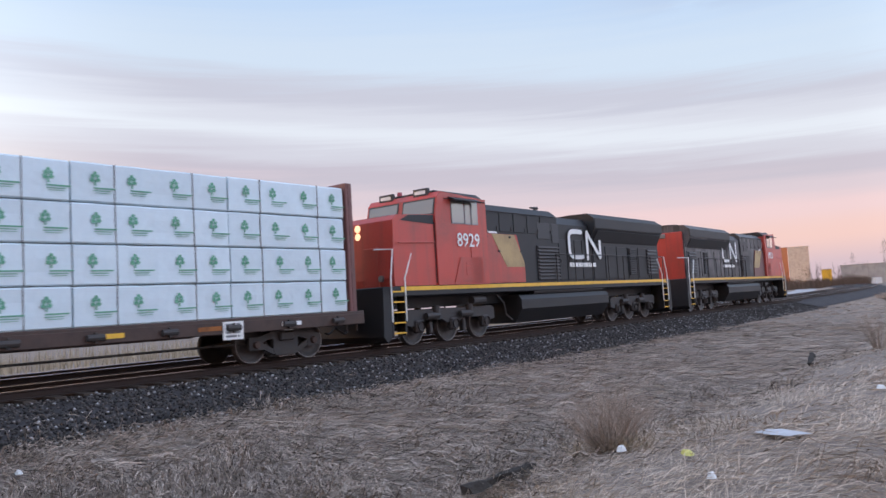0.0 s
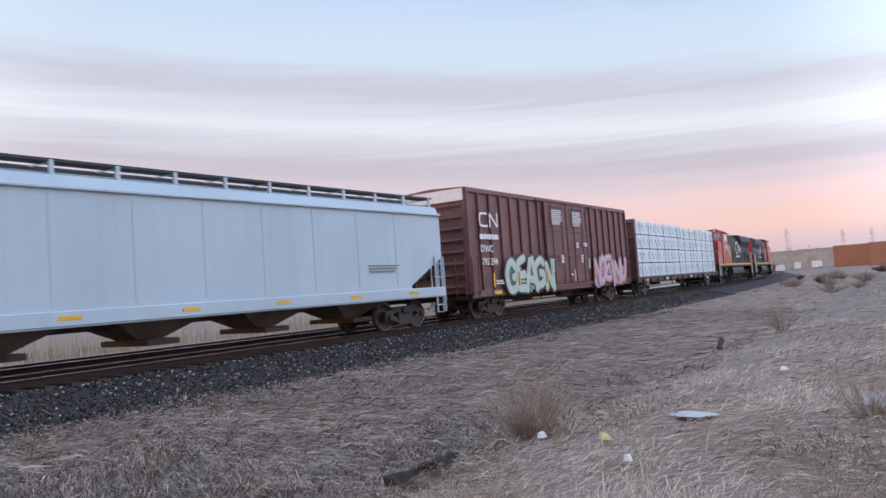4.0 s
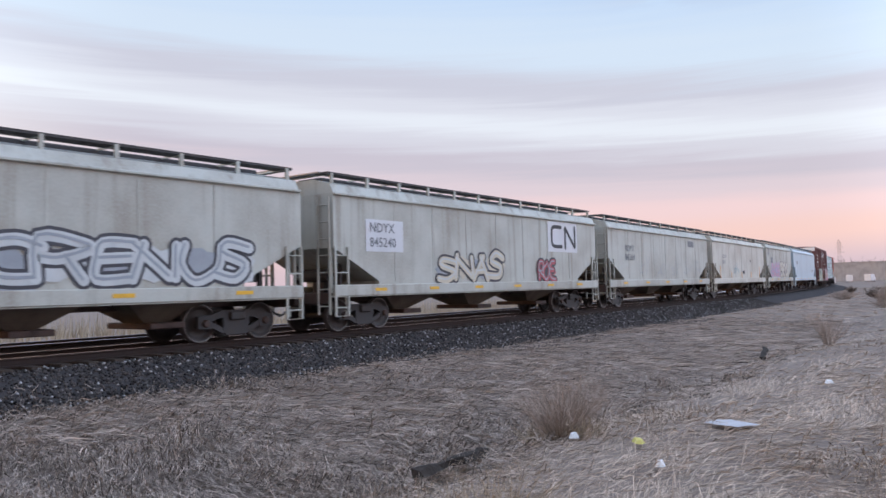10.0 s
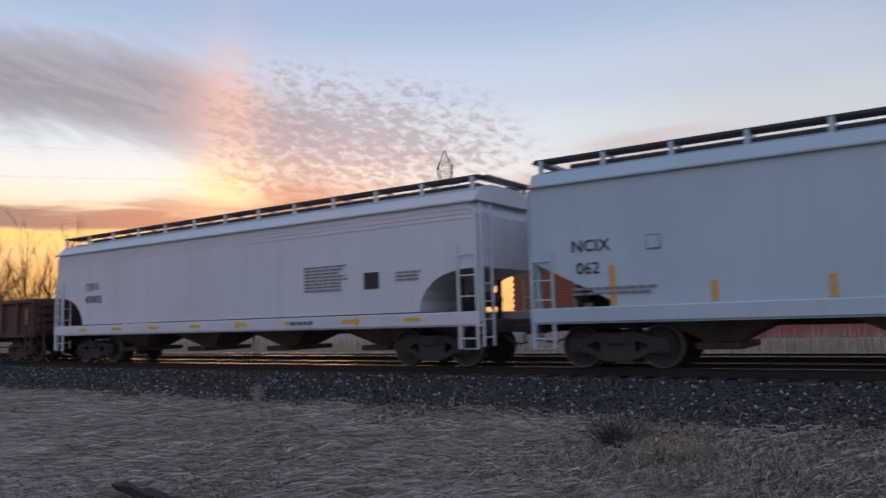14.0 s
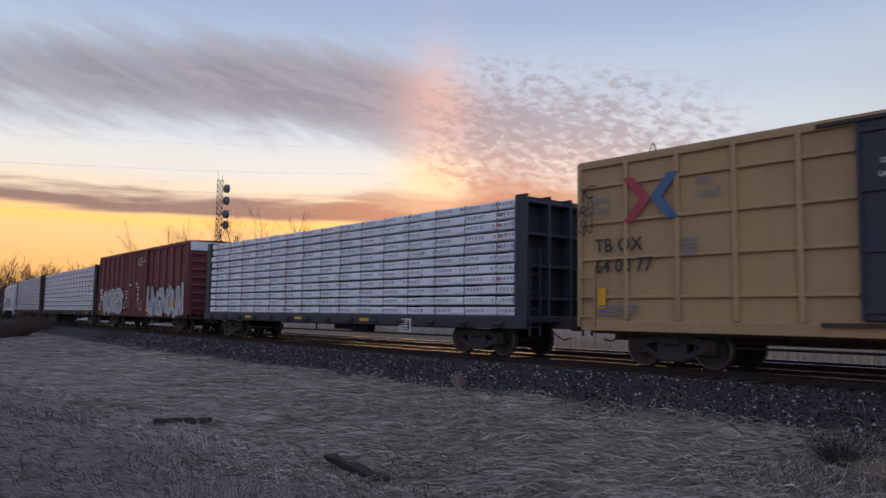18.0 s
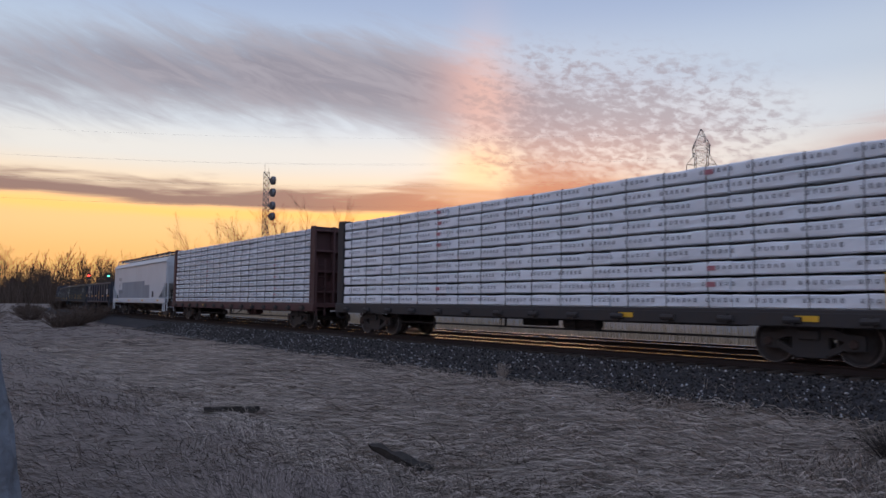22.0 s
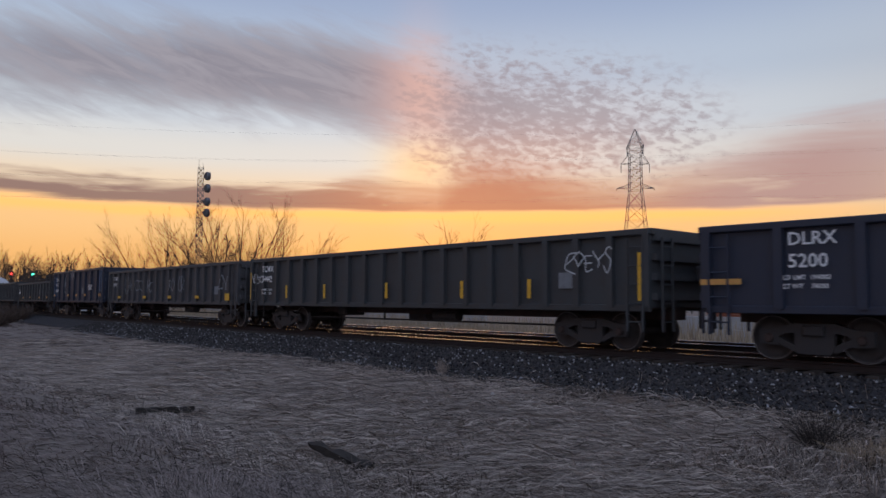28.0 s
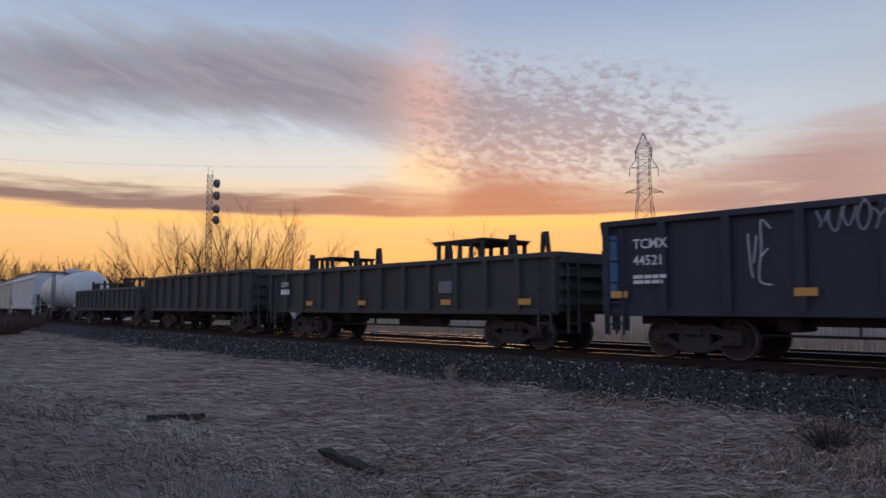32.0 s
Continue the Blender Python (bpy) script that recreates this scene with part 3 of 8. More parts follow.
def bars(x, z, y, w, rows, h=0.05, gap=0.04, side=-1, seed=0, words=True):
    """Small print too fine to read: rows of plain bars."""
    rnd, m = random.Random(seed), Mesh()
    for r in range(rows):
        p = 0.0
        end = w * rnd.uniform(0.75, 1.0)
        while p < end - 0.03:
            q = min(end, p + (rnd.uniform(0.10, 0.3) if words else w))
            m.box(x - side * (p + q) / 2, y, z - r * (h + gap), q - p, 0.008, h)
            p = q + 0.035
    return m


def blob(cx, cz, w, h, y, seed, spikes=9):
    """One puffed-up sprayed cloud."""
    rnd, pts = random.Random(seed), []
    for i in range(spikes * 2):
        a = 2 * math.pi * i / (spikes * 2)
        r = 1.0 + rnd.uniform(-0.22, 0.22)
        ca, sa = math.cos(a), math.sin(a)
        k = 1 / max(abs(ca), abs(sa)) ** 0.62
        pts.append((cx + ca * w / 2 * r * k * 0.86, cz + sa * h / 2 * r * k * 0.86))
    return Mesh().slab(pts, y - 0.004, y)


def curve(pts, steps=4):
    """A smooth line through the points."""
    out = []
    for i in range(len(pts) - 1):
        a, b, c, d = pts[max(i - 1, 0)], pts[i], pts[i + 1], pts[min(i + 2, len(pts) - 1)]
        for k in range(steps):
            t = k / steps
            out.append(tuple(0.5 * (2 * q + (r - p) * t + (2 * p - 5 * q + 4 * r - s2) * t * t + (3 * q - p - 3 * r + s2) * t ** 3) for p, q, r, s2 in zip(a, b, c, d)))
    return out + [pts[-1]]


def ribbon(m, pts, width, y):
    """A flat painted stroke of even width along (x, z) points."""
    n, hw = len(pts), width / 2
    vs = []
    for i, (x, z) in enumerate(pts):
        (xa, za), (xb, zb) = pts[max(i - 1, 0)], pts[min(i + 1, n - 1)]
        ln = math.hypot(xb - xa, zb - za) or 1.0
        nx, nz = -(zb - za) / ln * hw, (xb - xa) / ln * hw
        vs += [(x + nx, y, z + nz), (x - nx, y, z - nz)]
    m.add(vs, [(2 * i, 2 * i + 1, 2 * i + 3, 2 * i + 2) for i in range(n - 1)])
    for (x, z), (xb, zb) in ((pts[0], pts[1]), (pts[-1], pts[-2])):
        a = math.atan2(z - zb, x - xb)
        m.add([(x + hw * math.cos(a + t), y, z + hw * math.sin(a + t)) for t in [-1.5708 + 0.5236 * k for k in range(7)]], [tuple(range(7))])
    return m


# strokes of sprayed block shapes in a unit square
STROKES = dict(
    C=[[(.92, .82), (.55, 1), (.12, .78), (.05, .4), (.3, .04), (.92, .14)]], O=[[(.5, 1), (.1, .72), (.1, .28), (.5, 0), (.9, .28), (.9, .72), (.5, 1)]],
    R=[[(.12, 0), (.14, 1), (.72, .98), (.84, .72), (.5, .5), (.2, .48)], [(.45, .5), (.95, 0)]], E=[[(.9, 1), (.2, .95), (.1, .5), (.2, .05), (.92, 0)], [(.15, .52), (.75, .55)]],
    S=[[(.9, .88), (.4, 1), (.12, .75), (.82, .35), (.6, .02), (.06, .1)]], N=[[(.1, 0), (.14, .95)], [(.14, .95), (.84, .05)], [(.84, .05), (.9, 1)]],
    A=[[(.05, 0), (.5, 1)], [(.5, 1), (.95, 0)], [(.25, .35), (.75, .35)]], G=[[(.92, .82), (.55, 1), (.12, .78), (.05, .4), (.3, .04), (.88, .12), (.9, .5), (.55, .48)]],
    U=[[(.1, 1), (.1, .35), (.5, 0), (.9, .35), (.9, 1)]], Y=[[(.08, 1), (.5, .5), (.5, 0)], [(.95, 1), (.5, .5)]], I=[[(.5, 0), (.5, 1)]])


def graffiti(parent, x0, x1, z0, z1, y, cols, seed, shapes="OESC", haze=None):
    """Fat sprayed strokes: a soft cloud behind, a dark outline, the fill and a thin highlight."""
    rnd = random.Random(seed)
    w = (x1 - x0) / len(shapes)
    for i, key in enumerate(shapes):
        h = (z1 - z0) * rnd.uniform(0.84, 1.0)
        zb, xl = z0 + rnd.uniform(0.0, 0.12) * (z1 - z0), x0 + w * i + 0.06 * w
        slant = rnd.uniform(-0.04, 0.10)
        lines = [curve([(xl - 0.1 * w + w * (1.12 * (a + rnd.uniform(-0.13, 0.13)) + slant * b), zb + h * (b + rnd.uniform(-0.09, 0.09))) for a, b in st]) for st in STROKES[key]]
        fat = min(w * 0.46, h * 0.30)
        layers = []
        for width, off, col in ((fat + 0.15, 0.006, cols[0]), (fat, 0.013, cols[1]), (fat * 0.28, 0.020, cols[2])):
            m = Mesh()
            for k, ln in enumerate(lines):
                ribbon(m, ln if width > fat * 0.5 else [(a - fat * 0.12, b + fat * 0.12) for a, b in ln], width, y - off - 0.0009 * k - 0.0004 * (i % 3))
            layers.append((m, col))
        tag = part("graffiti_letter", layers[0][0], SPRAY[layers[0][1]], parent, "sprayed graffiti outline")
        part("spray_fill", layers[1][0], SPRAY[layers[1][1]], tag)
        part("spray_highlight", layers[2][0], SPRAY[layers[2][1]], tag)
        if haze:
            part("spray_cloud", blob(xl + w * 0.45, zb + h * rnd.uniform(0.25, 0.5), w * 1.3, h * rnd.uniform(0.8, 1.1), y + 0.002 - 0.0006 * (i % 4), seed * 31 + i), SPRAY[haze[i % len(haze)]], tag)


def scrawl(parent, x, z, w, h, y, mat, seed):
    """A quick hand-drawn tag: a few thin strokes run together."""
    rnd = random.Random(seed)
    n = max(2, int(w / h * 2.0))
    m = Mesh()
    for i in range(n):
        top = h * rnd.uniform(0.55, 1.0)
        lift2 = rnd.uniform(0.0, 0.25) * h
        for k, st in enumerate(STROKES[rnd.choice("CORESNAUY")]):
            ribbon(m, curve([(x + w / n * (i + 1.1 * a + 0.18 * b + rnd.uniform(-0.2, 0.2)), z + lift2 + top * (b + rnd.uniform(-0.16, 0.16))) for a, b in st]), 0.032, y - 0.0012 * k - 0.0005 * (i % 3))
    return part("scrawl", m, mat, parent, "thin sprayed scrawl")


def monogram(x, z, w, h, y, side=-1):
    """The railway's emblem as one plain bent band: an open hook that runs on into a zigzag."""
    hook = curve([(0.40, 0.92), (0.15, 0.92), (0.06, 0.80), (0.05, 0.5), (0.06, 0.20), (0.15, 0.08), (0.42, 0.08)])
    m = Mesh()
    for k, line in enumerate((hook, [(0.56, 0.03), (0.56, 0.90)], [(0.57, 0.92), (0.75, 0.5), (0.93, 0.08)], [(0.945, 0.10), (0.945, 0.97)])):
        ribbon(m, [(x - side * a * w, z + b * h) for a, b in line], 0.16 * h, y + side * 0.001 * k)
    return m


# ---------------------------------------------------------------- running gear
def wheel_data(r=0.457):
    rim = Mesh().lathe([(0.0, -0.03), (0.09, -0.05), (0.11, -0.02), (0.30 * r / 0.457, -0.015), (r - 0.075, -0.03), (r - 0.065, -0.065), (r, -0.065), (r + 0.004, 0.045), (r + 0.028, 0.055),
                        (r + 0.028, 0.075), (r - 0.07, 0.075), (r - 0.085, 0.02), (0.12, 0.03), (0.09, 0.07), (0.0, 0.07)], 28)
    band = Mesh().lathe([(r - 0.022, -0.0655), (r - 0.022, -0.070), (r - 0.004, -0.070), (r + 0.001, -0.06)], 28)
    return rim.data("wheel", WHEEL, True), band.data("rim", TREAD, True)


WHEEL_DATA = wheel_data()
LOCO_WHEEL = wheel_data(0.52)


def spoked_frame(span, r):
    """The cast side frame of a freight truck: an open truss over two axle boxes."""
    h = span / 2
    top = [(-h - 0.20, r + 0.17), (-h + 0.15, r + 0.20), (-0.42, r + 0.30), (0.42, r + 0.30), (h - 0.15, r + 0.20), (h + 0.20, r + 0.17),
           (h + 0.20, r - 0.12), (h - 0.18, r - 0.14), (h - 0.2, r + 0.04), (0.55, r + 0.10), (0.38, r + 0.12), (0.38, r - 0.2), (0.3, r - 0.30),
           (-0.3, r - 0.30), (-0.38, r - 0.2), (-0.38, r + 0.12), (-0.55, r + 0.10), (-h + 0.2, r + 0.04), (-h + 0.18, r - 0.14), (-h - 0.20, r - 0.12)]
    m = Mesh().slab(top, -0.06, 0.06)
    for s in (-1, 1):
        m.add([(s * 0.36, y, r - 0.14) for y in (-0.05, 0.05)] + [(s * 0.36, y, r - 0.28) for y in (-0.05, 0.05)] + [(s * (h - 0.16), y, r + 0.04) for y in (-0.05, 0.05)] + [(s * (h - 0.16), y, r - 0.10) for y in (-0.05, 0.05)],
              [(0, 4, 6, 2), (1, 3, 7, 5), (0, 1, 5, 4), (2, 6, 7, 3)])
    return m


SPRINGS = Mesh()
for i in (-0.24, 0.0, 0.24):
    for j in range(5):
        SPRINGS.lathe([(0.06, 0), (0.085, 0.012), (0.06, 0.024)], 8, Matrix.Translation((i, 0.0, 0.24 + j * 0.055)) @ Matrix.Rotation(radians(90), 4, "X"))
BOGIE = dict(frame=spoked_frame(1.78, 0.457).data("side_frame", STEEL), springs=SPRINGS.data("spring", STEEL),
             bolster=Mesh().box(0, 0, 0.62, 0.42, 2.3, 0.22, 0.03).box(0, 0, 0.76, 0.3, 0.5, 0.12).data("bolster", STEEL),
             axle=Mesh().lathe([(0.08, -0.68), (0.08, 0.68)], 10).data("axle", STEEL),
             cap=Mesh().lathe([(0.0, -0.09), (0.075, -0.085), (0.095, -0.05), (0.10, 0.05)], 12).data("bearing_cap", BROWN_STEEL))


def bogie(parent, x, blue=False):
    b = part("bogie", BOGIE["bolster"], STEEL, parent, "two-axle freight truck, black with road grime")
    b.location = (x, 0, 0)
    for s in (-1, 1):
        part("side_frame", BOGIE["frame"], STEEL, b).location = (0, s * 1.0, 0)
        part("spring", BOGIE["springs"], STEEL, b).location = (0, s * 0.98, 0)
    for ax in (-0.89, 0.89):
        part("axle", BOGIE["axle"], STEEL, b).location = (ax, 0, 0.457)
        for s in (-1, 1):
            m = pose(ax, s * 0.78, 0.457, 0, 0, 0 if s < 0 else 180)
            placed(part("wheel", WHEEL_DATA[0], WHEEL, b), m)
            placed(part("wheel_rim", WHEEL_DATA[1], TREAD, b, "worn bright wheel rim"), m)
            placed(part("bearing_cap", BOGIE["cap"], BROWN_STEEL, b), pose(ax, s * 1.05, 0.457, 0, 0, 0 if s < 0 else 180))
    return b


COUPLER = Mesh().box(0.25, 0, 0.88, 0.9, 0.16, 0.18, 0.03).box(0.72, 0.05, 0.88, 0.26, 0.28, 0.28, 0.05).box(0.80, -0.14, 0.88, 0.12, 0.12, 0.26, 0.03).data("coupler", BROWN_STEEL)
HOSE = Mesh().pipe([(0.1, -0.3, 0.8), (0.3, -0.3, 0.62), (0.55, -0.25, 0.5), (0.75, -0.2, 0.55)], 0.025).data("air_hose", BLACK)


def ends(car, half):
    for s in (-1, 1):
        placed(part("coupler", COUPLER, BROWN_STEEL, car, "rusty knuckle coupler"), pose(s * (half - 0.25), 0, 0, 0, 0, 0 if s > 0 else 180))
        placed(part("air_hose", HOSE, BLACK, car), pose(s * (half - 0.25), 0, 0, 0, 0, 0 if s > 0 else 180))


def ladder(parent, x, y, z0, z1, w, mat, axis="x", rungs=None):
    """Two rails and round rungs, along x on a side or along y on an end."""
    m = Mesh()
    n = rungs or max(2, int((z1 - z0) / 0.42))
    for s in (-0.5, 0.5):
        dx, dy = (s * w, 0) if axis == "x" else (0, s * w)
        m.box(x + dx, y + dy, (z0 + z1) / 2, 0.05, 0.05, z1 - z0)
    for i in range(n):
        z = z0 + (i + 0.5) * (z1 - z0) / n
        a, b = ((x - w / 2, y, z), (x + w / 2, y, z)) if axis == "x" else ((x, y - w / 2, z), (x, y + w / 2, z))
        m.tube(a, b, 0.018, 5)
    return part("ladder", m, mat, parent)


# ---------------------------------------------------------------- covered hopper
def hopper(length, top, paint, label, bays=3, strips=None, ribs=7, rounded=False, seed=0, sill_paint=None, rust_bays=False, cut=1.9):
    rnd = random.Random(seed)
    car = thing("covered_hopper", label, "hopper car", "cars of the freight train")
    h, w = length / 2, 1.52
    eave = top - 0.62
    # barrel: side sheets cut back at the lower corners over the end platforms
    if rounded:
        arc = [(h - 0.05 - cut * math.sin(a) ** 0.8 if a else h - 0.05, 2.35 - 1.0 * (1 - math.cos(a))) for a in [i * math.pi / 12 for i in range(7)]]
        side = [(-h + 0.25, eave), (h - 0.25, eave), (h - 0.05, eave - 0.35)] + arc + [(-x, z) for x, z in arc[::-1]] + [(-h + 0.05, eave - 0.35)]
    else:
        side = [(-h + 0.05, eave), (h - 0.05, eave), (h - 0.05, 2.35), (h - cut, 1.42), (h - cut, 1.30), (-h + cut, 1.30), (-h + cut, 1.42), (-h + 0.05, 2.35)]
    body = Mesh()
    body.slab(side, -w, w)
    part("barrel", body, paint, car)
    roof = [(-w, eave), (-w + (0.22 if rounded else 0.13), eave + 0.26), (-0.70, eave + 0.44), (0.70, eave + 0.44), (w - (0.22 if rounded else 0.13), eave + 0.26), (w, eave)]
    part("roof", Mesh().bar(roof, -h + 0.06, h - 0.06), paint, car)
    rim = Mesh()
    for s in (-1, 1):
        rim.box(0, s * (w + 0.04), eave - 0.03, length - 0.1, 0.10, 0.07, 0.015)
        if rounded:
            for k in range(3):
                rim.box(0, s * (w + 0.006), eave - 0.2 - 0.11 * k, length - 0.2, 0.015, 0.035)
    part("eave_rail", rim, paint, car)
    # sheet seams
    for i in range(1, ribs):
        x = -h + cut * 0.4 + (length - cut * 0.8) * i / ribs
        part("panel_seam", Mesh().box(x, -w - 0.004, (1.35 + eave) / 2, 0.05, 0.012, eave - 1.5).box(x, w + 0.004, (1.35 + eave) / 2, 0.05, 0.012, eave - 1.5), paint, car)
    # black instead of car paint: shade of the walkway gap put into the colour
    part("hatch_trough", Mesh().box(0, 0, eave + 0.51, length - 1.2, 1.0, 0.16, 0.03), STEEL, car, "row of loading hatches, blackened for the shade under the walkways")
    # running boards on brackets
    for s in (-1, 1):
        part("running_board", Mesh().box(0, s * 1.06, top - 0.03, length - 0.15, 0.46, 0.06), STEEL, car, "dark grating roof walkway")
    n = int(length / 1.5)
    for i in range(n + 1):
        x = -h + 0.25 + (length - 0.5) * i / n
        part("walkway_bracket", Mesh().box(x, -1.28, top - 0.19, 0.10, 0.06, 0.32).box(x, 1.28, top - 0.19, 0.10, 0.06, 0.32).box(x, 0, top - 0.05, 0.06, 2.5, 0.04), paint, car)
    for s in (-1, 1):
        part("end_walkway", Mesh().box(s * (h - 0.1), 0, top - 0.02, 0.35, 2.2, 0.035), GALV, car)
    # side sills and end platforms
    sp = sill_paint or paint
    for s in (-1, 1):
        part("side_sill", Mesh().box(0, s * (w + 0.03), 1.16, length, 0.10, 0.32, 0.02).box(0, s * (w - 0.04), 1.0, length, 0.16, 0.05), sp, car)
        part("end_platform", Mesh().box(s * (h - 0.7), 0, 1.05, 1.4, 2.9, 0.10).box(s * (h - 0.05), 0, 0.95, 0.14, 2.7, 0.32, 0.02), BROWN_STEEL, car)
        # struts that carry the overhanging end
        for t in (-1, 1):
            part("end_strut", Mesh().tube((s * (h - 0.10), t * 1.35, 1.1), (s * (h - 0.10), t * 1.35, 2.4), 0.05, 6), sp, car)
            part("brace", Mesh().box(s * (h - 0.9), t * 0.9, 1.6, 0.10, 0.10, 1.1), STEEL, car)
        part("brake_reservoir", Mesh().tube((s * (h - 0.8), -0.6, 1.62), (s * (h - 0.8), 0.6, 1.62), 0.19, 12), STEEL, car)
        part("brake_valve", Mesh().box(s * (h - 1.2), 0, 1.36, 0.6, 0.5, 0.55, 0.04), STEEL, car)
        for t in (-1, 1):
            ladder(car, s * (h - 0.30), t * (w + 0.05), 0.45, eave - 1.5 if not rounded else 2.9, 0.5, sp)
            ladder(car, s * (h + 0.03), t * 1.2, 0.5, eave - 0.1, 0.45, sp, "y")
        part("stirrup", Mesh().pipe([(s * (h - 0.5), -w, 1.0), (s * (h - 0.5), -w, 0.45), (s * (h - 0.1), -w, 0.45), (s * (h - 0.1), -w, 1.0)], 0.02, 5), sp, car)
    # discharge bays
    span = (length - 2 * cut - 0.3) / bays
    for i in range(bays):
        c = -(length - 2 * cut - 0.3) / 2 + span * (i + 0.5)
        a, b = span * 0.5, 0.30
        vs = [(c + i2 * a, j * 1.35, 1.30) for i2 in (-1, 1) for j in (-1, 1)] + [(c + i2 * b, j * 0.45, 0.52) for i2 in (-1, 1) for j in (-1, 1)]
        bay = part("discharge_bay", Mesh().add(vs, [(0, 1, 3, 2), (4, 6, 7, 5), (0, 2, 6, 4), (1, 5, 7, 3), (0, 4, 5, 1), (2, 3, 7, 6)]), BAY_DIRT if not rust_bays else paint, car)
        part("outlet_gate", Mesh().box(c, 0, 0.46, 0.9, 1.9, 0.14, 0.02).tube((c, -0.95, 0.46), (c, 0.95, 0.46), 0.06, 8), RUSTY if rust_bays else BROWN_STEEL, bay, "sliding outlet gate")
    part("centre_sill", Mesh().box(0, 0, 0.98, length - 0.4, 0.36, 0.30), BROWN_STEEL, car)
    for s in (-1, 1):
        bogie(car, s * (h - 1.75))
    ends(car, h)
    # amber reflectors along the sheets or the sill
    for i in range(strips[1] if strips else 0):
        kind, n2 = strips
        x = -h + 1.9 + (length - 3.8) * i / (n2 - 1)
        if kind == "tall":
            z, hh, ww = (1.55, 0.42, 0.13) if 0 < i < n2 - 1 else (1.75, 0.85, 0.13)
        else:
            z, hh, ww = 1.17, 0.09, 0.5
        part("reflector", Mesh().box(x, -w - (0.012 if kind == "tall" else 0.085), z, ww, 0.012, hh), ORANGE_STRIP if kind == "tall" else YELLOW, car)
    return car


# ---------------------------------------------------------------- box car
def boxcar(length, top, paint, label, ribs, doors, end_cap=WHITE, panels=False, floor=1.0, door_paint=None, seed=0):
    car = thing("boxcar", label, "box car", "cars of the freight train")
    h, w = length / 2, 1.50
    eave = top - 0.12
    part("body", Mesh().box(0, 0, (floor + eave) / 2, length - 0.12, 2 * w - 0.06, eave - floor, 0.02), paint, car)
    part("roof", Mesh().bar([(-w - 0.02, eave - 0.02), (-w - 0.02, eave + 0.04), (0, top), (w + 0.02, eave + 0.04), (w + 0.02, eave - 0.02)], -h + 0.02, h - 0.02), paint, car)
    for i in range(int(length / 1.2)):
        part("roof_rib", Mesh().bar([(-w, eave + 0.045), (0, top + 0.03), (w, eave + 0.045), (w, eave + 0.02), (0, top), (-w, eave + 0.02)], -h + 0.6 + i * 1.2, -h + 0.68 + i * 1.2), paint, car)
    for s in (-1, 1):
        part("side_sill", Mesh().box(0, s * (w - 0.01), floor - 0.06, length - 0.2, 0.08, 0.26, 0.015), paint, car)
        part("top_chord", Mesh().box(0, s * (w + 0.005), eave - 0.07, length - 0.08, 0.08, 0.16, 0.015), paint, car)
    d0, d1 = doors
    for s in (-1, 1):
        for i in range(ribs + 1):
            x = -h + 0.08 + (length - 0.16) * i / ribs
            if d0 - 0.1 < x < d1 + 0.1:
                continue
            part("side_post", Mesh().box(x, s * (w + 0.015), (floor + eave) / 2, 0.12, 0.10, eave - floor - 0.15, 0.02), paint, car)
        if panels:
            for z in (floor + 0.62, floor + 1.55, floor + 2.45, floor + 3.35):
                for a, b in ((-h + 0.1, d0 - 0.05), (d1 + 0.05, h - 0.1)):
                    if z < eave - 0.2:
                        part("side_rail", Mesh().box((a + b) / 2, s * (w + 0.005), z, b - a, 0.07, 0.07, 0.015), paint, car)
        # pair of plug doors with locking rods
        mid = (d0 + d1) / 2
        dp = door_paint or paint
        for a, b in ((d0, mid - 0.03), (mid + 0.03, d1)):
            door = part("door", Mesh().box((a + b) / 2, s * (w + 0.03), (floor + eave) / 2, b - a, 0.08, eave - floor - 0.25, 0.02), dp, car, "ribbed sliding plug door")
            for z in [floor + 0.3 + k * (eave - floor - 0.6) / 3 for k in range(4)]:
                part("door_stiffener", Mesh().box((a + b) / 2, s * (w + 0.085), z, b - a - 0.08, 0.05, 0.09, 0.012), dp, door)
            for x in (a + (b - a) * 0.28, a + (b - a) * 0.72):
                part("lock_rod", Mesh().tube((x, s * (w + 0.13), floor + 0.1), (x, s * (w + 0.13), eave - 0.2), 0.028, 6), STEEL if door_paint else dp, door)
            for x in (a + 0.03, b - 0.03):
                part("door_edge", Mesh().box(x, s * (w + 0.08), (floor + eave) / 2, 0.07, 0.06, eave - floor - 0.28), dp, door)
        for z in (floor + 0.05, eave - 0.08):
            part("door_track", Mesh().box(mid, s * (w + 0.06), z, (d1 - d0) * 1.35, 0.12, 0.07), STEEL if door_paint else paint, car)
        # corrugated ends
        n = 8
        for k in range(n):
            z = floor + 0.25 + (eave - floor - 0.9) * k / (n - 1)
            part("end_corrugation", Mesh().bar([(-w + 0.12, z - 0.13), (-w + 0.12, z + 0.13), (w - 0.12, z + 0.13), (w - 0.12, z - 0.13)], s * (h - 0.06), s * (h - 0.06) + s * 0.03).slab([(s * (h - 0.03), z - 0.09), (s * (h + 0.05), z), (s * (h - 0.03), z + 0.09)], -w + 0.2, w - 0.2), paint, car)
        for t in (-1, 1):
            part("corner_post", Mesh().box(s * (h - 0.04), t * (w - 0.06), (floor + eave) / 2, 0.12, 0.14, eave - floor), paint, car)
        if end_cap:
            part("end_cap", Mesh().box(s * (h + 0.02), 0, eave - 0.24, 0.06, 2 * w - 0.1, 0.46, 0.01), end_cap, car, "white panel across the car's end")
        for t in (-1, 1):
            ladder(car, s * (h - 0.32), t * (w + 0.09), floor - 0.1, floor + 1.35, 0.45, paint)
